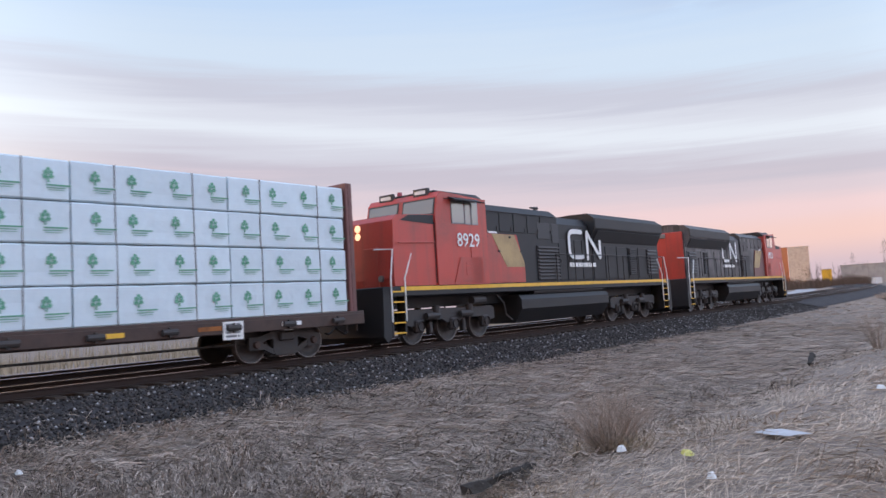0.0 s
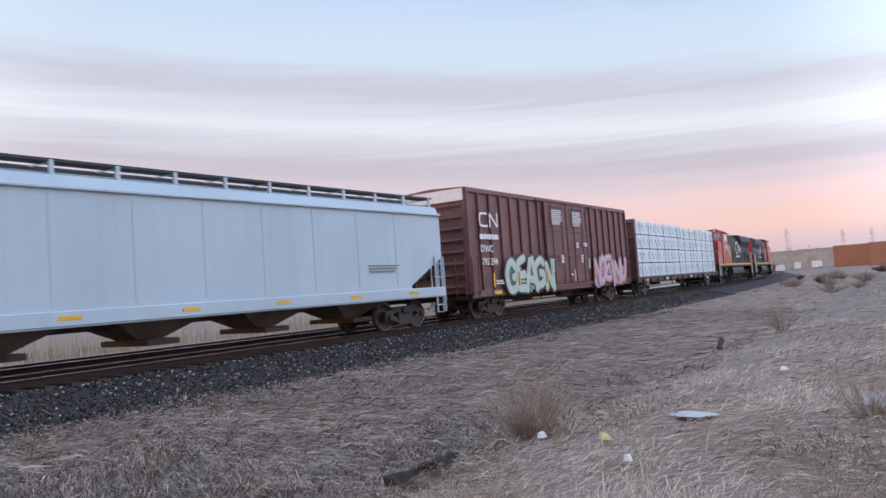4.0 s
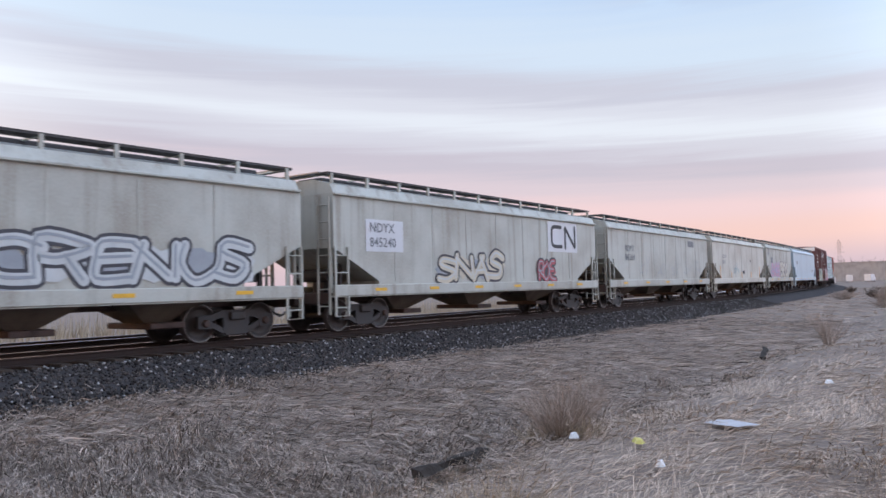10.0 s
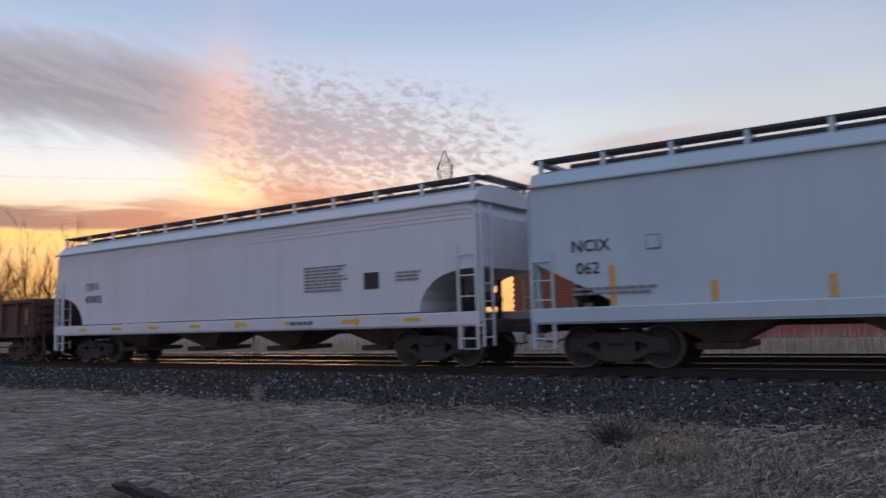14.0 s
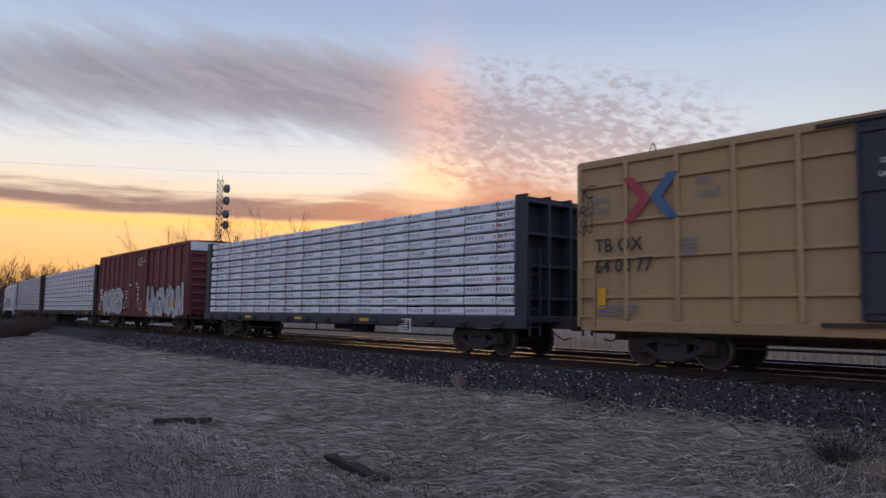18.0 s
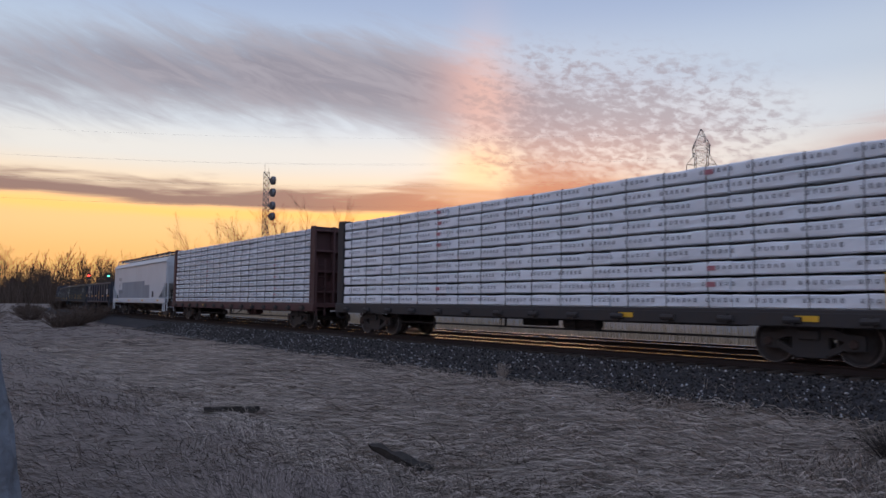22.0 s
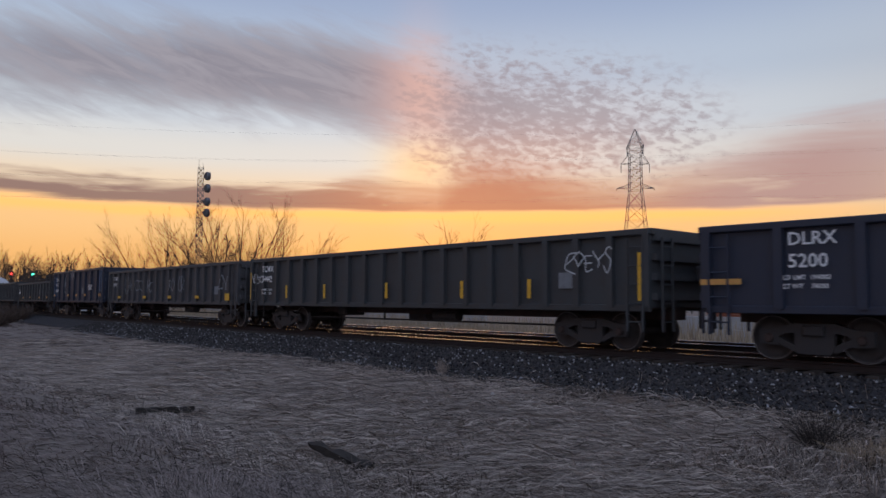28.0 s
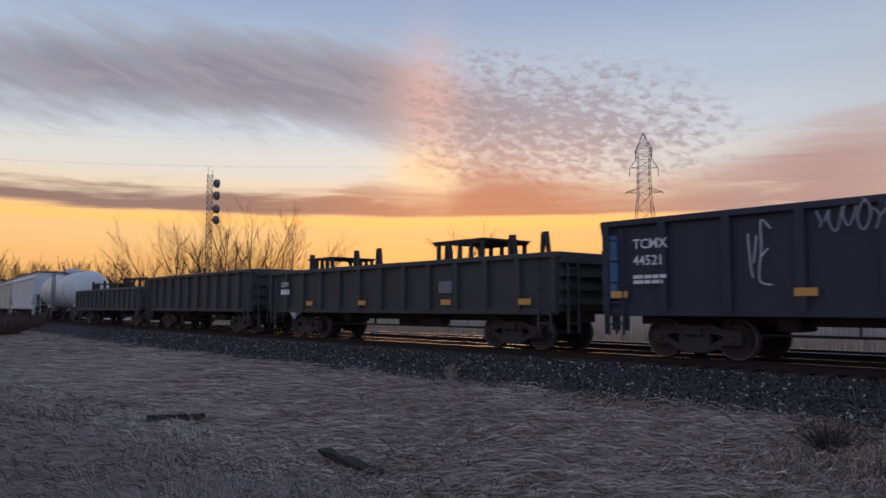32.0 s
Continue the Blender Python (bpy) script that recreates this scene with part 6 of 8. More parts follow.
part("stencil_print", bars(7.0, 1.0, -1.484, 0.4, 4, 0.05), GREY_TEXT, c)

c = hang(boxcar(17.9, 5.12, OXIDE, "oxide-brown boxcar with green and pink graffiti", 20, (-2.1, 2.8), WHITE), -7.8, -25.7)
graffiti(c, 3.3, 7.9, 0.95, 2.20, -1.64, ("black", "pink", "white"), 11, "NOEIND".replace("D", "U"), ("cyan", "pink", "cyan"))
graffiti(c, -6.3, -1.8, 0.95, 2.20, -1.64, ("black", "mint", "white"), 12, "GEAGN", ("green", "mint", "teal", "green"))
for a, b in ((-1.55, 1.2), (0.85, 1.15)):
    part("data_print", bars(a, 4.5, -1.67, b, 8, 0.05), WHITE, c)
for x, z, w2, n2 in ((1.0, 3.0, 0.35, 3), (1.9, 3.0, 0.6, 2), (-0.9, 2.4, 0.35, 4), (1.5, 2.4, 0.35, 4), (-1.9, 2.2, 0.25, 6), (2.4, 2.2, 0.25, 5), (0.1, 1.5, 0.4, 1), (-7.1, 1.4, 0.7, 2), (-5.6, 1.4, 0.5, 4), (8.0, 2.3, 0.4, 8)):
    part("data_print", bars(x, z, -1.72 if abs(x) < 2.6 else -1.60, w2, n2, 0.06, seed=int(x * 10)), WHITE, c)
part("reporting_mark", lettering("DWC", 0.40, -8.15, 2.55, -1.60), WHITE, c)
part("reporting_mark", lettering("795 294", 0.38, -8.1, 2.05, -1.60), WHITE, c)
part("data_print", bars(-8.15, 3.15, -1.60, 1.55, 1, 0.2), WHITE, c)
part("emblem", monogram(-8.18, 3.52, 1.55, 0.58, -1.62), WHITE, c, "plain white painted emblem")
for x in (-7.4, -5.2, -2.5, 0.65, 3.4, 6.4):
    part("reflector", Mesh().box(x, -1.69, 1.45, 0.12, 0.012, 0.55), YELLOW, c)
part("reflector", Mesh().box(-7.0, -1.60, 0.95, 0.6, 0.012, 0.14), YELLOW, c)

c = hang(hopper(18.6, 4.5, BLUE_PAINT, "pale blue-grey covered hopper, clean sides", 4, ("flat", 6), 9, seed=5), -27.5, -46.1)
part("data_print", bars(-7.2, 2.9, -1.54, 0.8, 2, 0.14), GREY_TEXT, c)
part("data_print", bars(5.2, 2.1, -1.54, 1.6, 3, 0.05), GREY_TEXT, c)

c = hang(hopper(12.9, 4.5, GREY_PAINT, "grey covered hopper with pink and cream graffiti along the sill", 3, ("flat", 4), 6, seed=6), -47.5, -60.4)
graffiti(c, -4.6, -0.6, 1.45, 2.45, -1.535, ("lilac", "pink", "cyan"), 21, "SNOE", ("lilac", "pink", "lilac"))
graffiti(c, -0.1, 3.7, 1.45, 2.55, -1.535, ("black", "sand", "white"), 22, "GREYS")
part("data_print", bars(-4.7, 2.95, -1.54, 1.0, 2, 0.2), GREY_TEXT, c)
part("data_print", bars(-5.9, 3.9, -1.54, 0.7, 8, 0.05), GREY_TEXT, c)

c = hang(hopper(15.9, 4.45, BEIGE_PAINT, "rust-streaked beige covered hopper with a small dark tag", 3, ("tall", 5), 8, seed=7), -61.7, -77.6)
part("reporting_mark", lettering("NDYX", 0.36, -5.5, 2.7, -1.54), GREY_TEXT, c)
part("reporting_mark", lettering("84533", 0.36, -5.5, 2.32, -1.54), GREY_TEXT, c)
scrawl(c, -2.6, 1.6, 1.6, 0.6, -1.55, SPRAY["teal"], 3)
part("stencil", Mesh().box(2.9, -1.535, 2.6, 0.3, 0.012, 0.16).box(0.6, -1.535, 1.75, 0.6, 0.012, 0.22), BLACK, c)

c = hang(hopper(16.0, 4.45, GREY_PAINT, "grey covered hopper with faded lettering and long stains", 3, ("flat", 5), 8, seed=8), -78.7, -94.7)
part("reporting_mark", lettering("NDYX", 0.42, -5.9, 2.75, -1.54), GREY_TEXT, c)
part("reporting_mark", lettering("845369", 0.42, -5.9, 2.3, -1.54), GREY_TEXT, c)
part("ghost_lettering", bars(4.0, 3.4, -1.54, 1.2, 1, 0.35), GREY_TEXT, c)
for k, x in enumerate((-4.0, -1.5, 0.8, 3.0, 5.0)):
    scrawl(c, x, 1.5, 1.2, 0.8, -1.55, SPRAY["grey"], 30 + k)

c = hang(hopper(16.8, 4.5, GREY_PAINT, "grey covered hopper with a black emblem on white", 3, ("flat", 6), 8, seed=9), -96.0, -112.8)
part("emblem_ground", Mesh().box(5.2, -1.532, 3.15, 2.6, 0.01, 1.25), WHITE_PAINT, c, "pale square behind the emblem")
part("emblem", monogram(4.1, 2.68, 2.3, 0.95, -1.545), BLACK, c, "plain black painted emblem")
graffiti(c, -3.6, 0.4, 1.40, 2.25, -1.535, ("black", "sand", "white"), 31, "SNAS", ("grey", "sand"))
graffiti(c, 3.0, 4.4, 1.40, 2.15, -1.535, ("black", "red", "grey"), 32, "ROE", ("red", "black"))
part("patch", Mesh().box(-6.2, -1.531, 2.75, 1.7, 0.008, 0.95), WHITE_PAINT, c)
part("reporting_mark", lettering("NDYX", 0.40, -6.9, 2.85, -1.545), GREY_TEXT, c)
part("reporting_mark", lettering("845240", 0.40, -6.9, 2.42, -1.545), GREY_TEXT, c)

c = hang(hopper(13.1, 4.45, GREY_PAINT, "dull grey covered hopper with pale blue graffiti", 3, ("flat", 4), 6, seed=10), -113.9, -127.0)
graffiti(c, -1.2, 4.9, 1.45, 2.35, -1.535, ("black", "white", "grey"), 41, "CRENUS", ("grey", "white"))
part("data_print", bars(-4.6, 2.95, -1.54, 1.1, 3, 0.2), GREY_TEXT, c)
part("patch", Mesh().box(-4.1, -1.531, 2.85, 1.3, 0.008, 0.9), BEIGE_PAINT, c)

c = hang(hopper(19.5, 4.5, BEIGE_PAINT, "cream covered hopper with rusty outlet gates and amber strips", 4, ("tall", 7), 11, seed=11, rust_bays=True), -128.2, -147.7)
part("reporting_mark", lettering("CBFX", 0.40, -7.75, 2.75, -1.54), BLACK, c)
part("reporting_mark", lettering("491357", 0.40, -7.75, 2.28, -1.54), BLACK, c)
part("data_print", bars(-7.7, 1.95, -1.54, 1.3, 2, 0.09), GREY_TEXT, c)
part("data_print", bars(6.8, 2.9, -1.54, 0.9, 7, 0.05), GREY_TEXT, c)
part("red_line", Mesh().box(3.6, -1.535, 1.9, 1.7, 0.01, 0.03).box(3.6, -1.535, 1.8, 1.7, 0.01, 0.03), PRINT_RED, c)
part("stencil", Mesh().box(0.2, -1.535, 1.95, 0.3, 0.01, 0.14).box(-4.9, -1.535, 2.9, 0.34, 0.008, 0.34), WHITE, c)

c = hang(hopper(18.5, 4.62, BLUE_PAINT, "pale blue covered hopper with amber reflector strips", 4, ("tall", 8), 2, seed=12), -149.1, -167.6)
part("reporting_mark", lettering("NCIX", 0.40, -7.85, 2.55, -1.54), BLACK, c)
part("reporting_mark", bars(-7.85, 2.22, -1.54, 1.0, 1, 0.3), BLACK, c)
part("data_print", bars(-7.8, 1.75, -1.54, 2.0, 2, 0.09), GREY_TEXT, c)
part("data_print", bars(0.5, 2.0, -1.54, 0.9, 1, 0.06), GREY_TEXT, c)
part("data_print", bars(4.0, 2.05, -1.54, 1.9, 2, 0.07), GREY_TEXT, c)
part("stencil", Mesh().box(7.2, -1.535, 2.15, 0.42, 0.01, 0.34), BLACK, c)

c = hang(hopper(18.2, 4.68, BLUE_PAINT, "blue-grey covered hopper with black reporting mark", 4, ("tall", 8), 2, seed=13), -168.8, -187.0)
part("reporting_mark", lettering("NCIX", 0.36, -8.1, 2.50, -1.54), BLACK, c)
part("reporting_mark", lettering("062", 0.36, -8.0, 2.02, -1.54), BLACK, c)
part("data_print", bars(-8.1, 1.7, -1.54, 1.9, 2, 0.06), GREY_TEXT, c)
part("stencil", Mesh().box(-6.3, -1.535, 2.6, 0.30, 0.008, 0.30), GREY_TEXT, c)
part("stencil_ground", Mesh().box(-6.3, -1.541, 2.6, 0.25, 0.008, 0.25), BLUE_PAINT, c)
part("data_print", bars(3.2, 2.2, -1.54, 1.1, 4, 0.05), GREY_TEXT, c)
part("data_print", bars(5.6, 2.2, -1.54, 1.4, 3, 0.05), GREY_TEXT, c)

c = hang(hopper(18.5, 4.58, WHITE_PAINT, "off-white covered hopper with rounded ends and yellow sill marks", 4, ("flat", 8), 2, True, seed=14, cut=1.7), -188.3, -206.8)
part("reporting_mark", lettering("CBFX", 0.36, -7.3, 2.55, -1.54), GREY_TEXT, c)
part("reporting_mark", lettering("470455", 0.36, -7.3, 2.10, -1.54), BLACK, c)
part("data_print", bars(3.6, 2.65, -1.54, 1.6, 8, 0.05), GREY_TEXT, c)
part("stencil", Mesh().box(6.0, -1.535, 2.2, 0.5, 0.01, 0.42), BLACK, c)
part("data_print", bars(6.8, 2.35, -1.54, 0.8, 3, 0.05), GREY_TEXT, c)
part("maker_print", bars(3.1, 1.16, -1.61, 0.9, 1, 0.10), MID_BLUE, c)
part("placard", Mesh().slab([(0.8, 1.17), (0.92, 1.3), (1.04, 1.17), (0.92, 1.04)], -1.61, -1.60).slab([(5.4, 1.17), (5.52, 1.3), (5.64, 1.17), (5.52, 1.04)], -1.61, -1.60), YELLOW, c)

c = hang(gondola(15.8, 2.42, DARK_OXIDE, "rusty brown gondola with white stencils and yellow bars", 12, seed=15), -208.3, -224.1)
part("stencil_lettering", bars(-6.1, 2.1, -1.60, 1.9, 3, 0.2, 0.07), GREY_TEXT, c)
part("stencil_lettering", bars(-6.1, 1.32, -1.60, 5.4, 1, 0.14), GREY_TEXT, c)
for x in (-7.4, -3.4, 1.2, 5.0, 7.3):
    part("reflector", Mesh().box(x, -1.60, 1.75, 0.13, 0.012, 0.6), YELLOW, c)
part("reflector", Mesh().box(0.9, -1.60, 1.7, 0.6, 0.012, 0.12), YELLOW, c)

c = hang(boxcar(17.9, 5.1, TAN, "tall tan boxcar with dark double doors and white end panel", 13, (-2.3, 1.9), WHITE, True, 1.0, SLATE), -225.6, -243.5)
part("slogan", lettering("RAILCARPOOLINGEXPERTS", 0.40, 2.3, 3.35, -1.56, squeeze=0.98), GREY_TEXT, c, "faded dark slogan lettering")
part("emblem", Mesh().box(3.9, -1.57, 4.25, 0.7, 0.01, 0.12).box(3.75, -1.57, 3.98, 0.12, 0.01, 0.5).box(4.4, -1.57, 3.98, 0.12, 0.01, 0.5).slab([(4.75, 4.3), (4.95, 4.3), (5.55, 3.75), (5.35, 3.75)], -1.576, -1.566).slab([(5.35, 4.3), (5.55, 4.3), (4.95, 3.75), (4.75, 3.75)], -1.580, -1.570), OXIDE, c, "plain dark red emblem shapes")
part("emblem", Mesh().slab([(-7.55, 4.45), (-7.25, 4.45), (-6.8, 3.92), (-7.25, 3.4), (-7.55, 3.4), (-7.1, 3.92)], -1.576, -1.566), SPRAY["red"], c, "plain red chevron")
part("emblem", Mesh().slab([(-6.05, 4.45), (-6.35, 4.45), (-6.8, 3.92), (-6.35, 3.4), (-6.05, 3.4), (-6.5, 3.92)], -1.580, -1.570), MID_BLUE, c, "plain blue chevron")
part("slogan", lettering("next", 0.26, -8.4, 3.95, -1.56), GREY_TEXT, c)
part("slogan", lettering("load", 0.26, -8.4, 3.68, -1.56), GREY_TEXT, c)
part("slogan", lettering("any", 0.30, -5.65, 4.1, -1.56), GREY_TEXT, c)
part("slogan", lettering("road", 0.30, -5.65, 3.8, -1.56), GREY_TEXT, c)
part("reporting_mark", lettering("TB OX", 0.46, -8.4, 2.72, -1.56), BLACK, c)
part("reporting_mark", lettering("64 00 77", 0.46, -8.4, 2.22, -1.56), BLACK, c)
part("data_print", bars(-6.0, 2.9, -1.56, 0.4, 5, 0.05), GREY_TEXT, c)
part("data_print", bars(-8.3, 1.4, -1.56, 1.2, 3, 0.05), GREY_TEXT, c)
for k in range(3):
    scrawl(c, -8.88, 3.2 + 0.4 * k, 0.45, 0.45, -1.6, SPRAY["black"], 90 + k)
part("stencil", Mesh().box(6.6, -1.55, 1.75, 0.55, 0.01, 0.42), NAVY, c)
part("data_print", bars(5.4, 2.5, -1.555, 0.5, 4, 0.06), GREY_TEXT, c)
part("data_print", bars(6.7, 2.6, -1.555, 0.6, 4, 0.06), GREY_TEXT, c)
for x in (-8.2, 2.2, 5.3, 8.0):
    part("reflector", Mesh().box(x, -1.555, 1.6, 0.24, 0.012, 0.5), YELLOW, c)
for x0, lines in ((-1.95, ("CLOSE THIS DOOR", "BEFORE CLOSING", "MAIN DOOR", "", "CIERRE ESTA PUERTA", "ANTES DE CERRAR", "LA PUERTA PRINCIPAL")),
                  (0.22, ("CLOSE AND LOCK", "BOTH DOORS BEFORE", "MOVING CAR", "", "CIERRE Y PONGA", "EL SEGURO EN AMBAS", "PUERTAS ANTES DE", "MOVER EL CARRO"))):
    for k, line in enumerate(lines):
        if line:
            part("door_notice", lettering(line, 0.125, x0 + 0.7 - 0.035 * len(line), 4.52 - 0.125 * k, -1.655), WHITE, c)
for x, z, w2, n2 in ((0.1, 3.15, 0.25, 4), (1.1, 2.95, 0.5, 2), (-1.35, 2.2, 0.3, 3), (0.75, 2.25, 0.5, 1), (1.5, 1.7, 0.3, 5), (-1.7, 1.6, 0.2, 3)):
    part("data_print", bars(x, z, -1.655, w2, n2, 0.06, seed=int(x * 10)), WHITE, c)
part("sticker", Mesh().box(-1.05, -1.66, 1.9, 0.16, 0.01, 0.16).box(0.95, -1.66, 1.95, 0.18, 0.01, 0.16).box(0.62, -1.66, 1.65, 0.2, 0.01, 0.16).box(-0.35, -1.66, 2.62, 0.2, 0.01, 0.12), WHITE, c)
part("reflector", Mesh().box(0.18, -1.66, 1.75, 0.12, 0.012, 0.5), YELLOW, c)

c = hang(centerbeam(22.0, 4.5, SLATE, "dark blue lumber flatcar stacked with white wrapped lumber", 11, 5, WRAP, "grey", 17), -245.3, -267.3)
part("stencil_plate", Mesh().box(5.6, -1.48, 0.80, 0.6, 0.02, 0.42), WHITE, c, "white-framed inspection stencil")
part("stencil_field", Mesh().box(5.6, -1.492, 0.80, 0.52, 0.008, 0.34), GOND_GREY, c)
part("stencil_print", bars(5.36, 0.92, -1.498, 0.46, 4, 0.035), WHITE, c)
for x in (-6.0, -1.5, 3.2):
    part("reflector", Mesh().box(x, -1.472, 0.95, 0.55, 0.012, 0.10), YELLOW, c)

c = hang(boxcar(17.8, 4.92, MAROON, "faded maroon boxcar with silver graffiti and white mark", 15, (-2.4, 2.1), WHITE), -269.5, -287.3)
part("mark_ground", Mesh().box(-8.05, -1.555, 2.42, 0.72, 0.01, 0.32).box(-8.05, -1.555, 1.98, 0.72, 0.01, 0.32), WHITE, c)
part("reporting_mark", lettering("TOBX", 0.28, -8.36, 2.33, -1.565), BLACK, c)
part("reporting_mark", lettering("8891", 0.30, -8.34, 1.88, -1.565), BLACK, c)
graffiti(c, -7.2, -2.7, 1.0, 2.3, -1.60, ("black", "white", "grey"), 51, "CORES", ("white", "grey", "white"))
graffiti(c, 2.5, 8.5, 1.0, 2.3, -1.60, ("black", "white", "grey"), 52, "UNCNOUN", ("white", "grey"))
for k, line in enumerate(("CLOSE AND LOCK", "BOTH DOORS BEFORE", "MOVING CAR")):
    part("door_notice", lettering(line, 0.16, 0.62 - 0.06 * (k == 1), 4.2 - 0.19 * k, -1.67), WHITE, c)
for x, z, w2, n2 in ((-1.9, 2.35, 0.7, 1), (-1.6, 2.22, 0.35, 2), (0.5, 2.55, 0.8, 1), (0.8, 2.40, 0.35, 2), (-1.0, 2.75, 0.3, 2), (0.4, 2.8, 0.5, 2), (-2.1, 1.35, 0.4, 2), (1.5, 1.3, 0.35, 3)):
    part("data_print", bars(x, z, -1.70, w2, n2, 0.035, 0.03, seed=int(x * 10)), WHITE, c)
part("placard", Mesh().box(-1.45, -1.70, 1.92, 0.17, 0.01, 0.17).box(0.95, -1.70, 2.12, 0.17, 0.01, 0.17).box(0.95, -1.70, 1.86, 0.17, 0.01, 0.17).box(-0.55, -1.70, 2.72, 0.10, 0.01, 0.14), WHITE, c)
part("data_print", bars(-8.4, 1.62, -1.60, 0.7, 3, 0.05, 0.04), WHITE, c)
scrawl(c, -2.0, 1.25, 1.2, 0.5, -1.70, SPRAY["grey"], 55)
scrawl(c, 0.6, 1.25, 1.3, 0.55, -1.70, SPRAY["grey"], 56)
scrawl(c, -8.5, 2.75, 0.7, 0.5, -1.62, SPRAY["grey"], 57)
part("sticker", Mesh().box(6.9, -1.64, 1.55, 0.6, 0.012, 0.26).box(-8.2, -1.60, 1.25, 0.5, 0.012, 0.2).box(2.4, -1.62, 1.2, 0.4, 0.012, 0.12), YELLOW, c)

c = hang(centerbeam(21.7, 4.46, STEEL, "black lumber flatcar with neat white lumber bundles", 9, 6, WRAP, "grey", 19), -288.9, -310.6)
part("reflector", Mesh().box(10.2, -1.47, 1.5, 0.16, 0.02, 0.7).box(4.0, -1.472, 0.95, 0.5, 0.012, 0.12).box(8.6, -1.472, 0.95, 0.5, 0.012, 0.12), YELLOW, c)
c = hang(centerbeam(21.3, 4.48, DARK_OXIDE, "brown lumber flatcar with crumpled white lumber bundles", 12, 6, WRAP, "grey", 20), -312.6, -333.9)
part("reflector", Mesh().box(-4.0, -1.472, 0.95, 0.5, 0.012, 0.1).box(3.6, -1.472, 0.95, 0.5, 0.012, 0.1), YELLOW, c)

c = hang(hopper(18.0, 4.5, WHITE_PAINT, "white covered hopper with a grey painted-out patch", 4, ("flat", 4), 2, seed=21), -335.3, -353.3)
part("reporting_mark", lettering("NCLX", 0.42, -6.9, 2.75, -1.54), BLACK, c)
part("reporting_mark", lettering("315", 0.42, -6.7, 2.22, -1.54), BLACK, c)
part("data_print", bars(-6.9, 1.9, -1.54, 1.8, 2, 0.08), GREY_TEXT, c)
part("patch", Mesh().slab([(-7.0, 1.36), (-7.0, 2.05), (-5.6, 2.05), (-5.6, 2.62), (2.6, 2.62), (2.6, 2.30), (4.2, 2.30), (4.2, 1.36)], -1.534, -1.528), PATCH_GREY, c, "blue-grey painted-out patch with stepped edge")
part("stencil", Mesh().box(5.3, -1.535, 1.62, 0.45, 0.01, 0.4), BLACK, c)

c = hang(gondola(15.5, 2.78, NAVY, "dark navy gondola with white reporting mark", 10, seed=22), -354.9, -370.4)
part("reporting_mark", lettering("DLRX", 0.36, -5.9, 2.3, -1.60), WHITE, c)
part("reporting_mark", lettering("5200", 0.38, -5.9, 1.86, -1.60), WHITE, c)
part("reporting_mark", lettering("84", 0.38, -4.0, 1.86, -1.60), WHITE, c)
part("data_print", lettering("LD LMT  194000", 0.13, -6.0, 1.62, -1.60), WHITE, c)
part("data_print", lettering("LT WT    74000", 0.13, -6.0, 1.45, -1.60), WHITE, c)
for x in (-3.2, -0.6, 3.6, 6.6):
    part("reflector", Mesh().box(x, -1.60, 1.55, 0.7, 0.012, 0.13), ORANGE_STRIP, c)
part("reflector", Mesh().box(-7.3, -1.60, 1.6, 0.9, 0.012, 0.12).box(1.2, -1.60, 1.65, 0.13, 0.012, 0.7), ORANGE_STRIP, c)
part("stencil", bars(5.6, 2.1, -1.60, 0.9, 5, 0.05), WHITE, c)

c = hang(gondola(19.3, 2.85, DARK_GREEN, "dark green-grey gondola with yellow reflector bars", 19, seed=23), -371.6, -390.9)
part("reporting_mark", lettering("TCMX", 0.34, -8.6, 2.3, -1.60), WHITE, c)
part("reporting_mark", lettering("34442", 0.34, -8.6, 1.9, -1.60), WHITE, c)
part("data_print", lettering("LD LMT   212500", 0.12, -8.6, 1.55, -1.60), WHITE, c)
part("data_print", lettering("LT WT     73500", 0.12, -8.6, 1.40, -1.60), WHITE, c)
scrawl(c, -9.5, 1.8, 1.0, 0.5, -1.6, SPRAY["white"], 61)
scrawl(c, 7.2, 1.9, 1.4, 0.5, -1.6, SPRAY["white"], 62)
for x in (-9.5, -6.6, -3.9, -0.2, 3.4, 6.0, 9.4):
    hh = 1.1 if abs(x) > 9 else 0.5
    part("reflector", Mesh().box(x, -1.60, 1.50 if hh < 1 else 1.75, 0.12, 0.012, hh), YELLOW, c)
part("stencil", Mesh().box(7.2, -1.535, 1.7, 0.5, 0.01, 0.4), GREY_TEXT, c)

c = hang(gondola(18.5, 2.85, GOND_GREY, "dark grey gondola with scratched white tags", 20, seed=24), -392.0, -410.5)
part("reporting_mark", lettering("TCMX", 0.3, -8.2, 2.3, -1.60), WHITE, c)
part("reporting_mark", lettering("34413", 0.3, -8.2, 1.95, -1.60), WHITE, c)
for k, (x, w2, h2) in enumerate(((-6.0, 1.2, 0.9), (-4.3, 1.4, 0.95), (-2.2, 0.8, 0.9), (1.0, 0.8, 0.8), (2.4, 0.7, 0.7), (7.2, 0.9, 0.8))):
    scrawl(c, x, 1.5, w2, h2, -1.6, SPRAY["grey"], 70 + k)
for x in (-7.0, -2.6, 1.2, 4.8, 8.2):
    part("reflector", Mesh().box(x, -1.60, 1.3, 0.45, 0.012, 0.14 if x < 8 else 0.3), YELLOW, c)
part("stencil", Mesh().box(6.9, -1.535, 1.6, 0.44, 0.01, 0.36), GREY_TEXT, c)

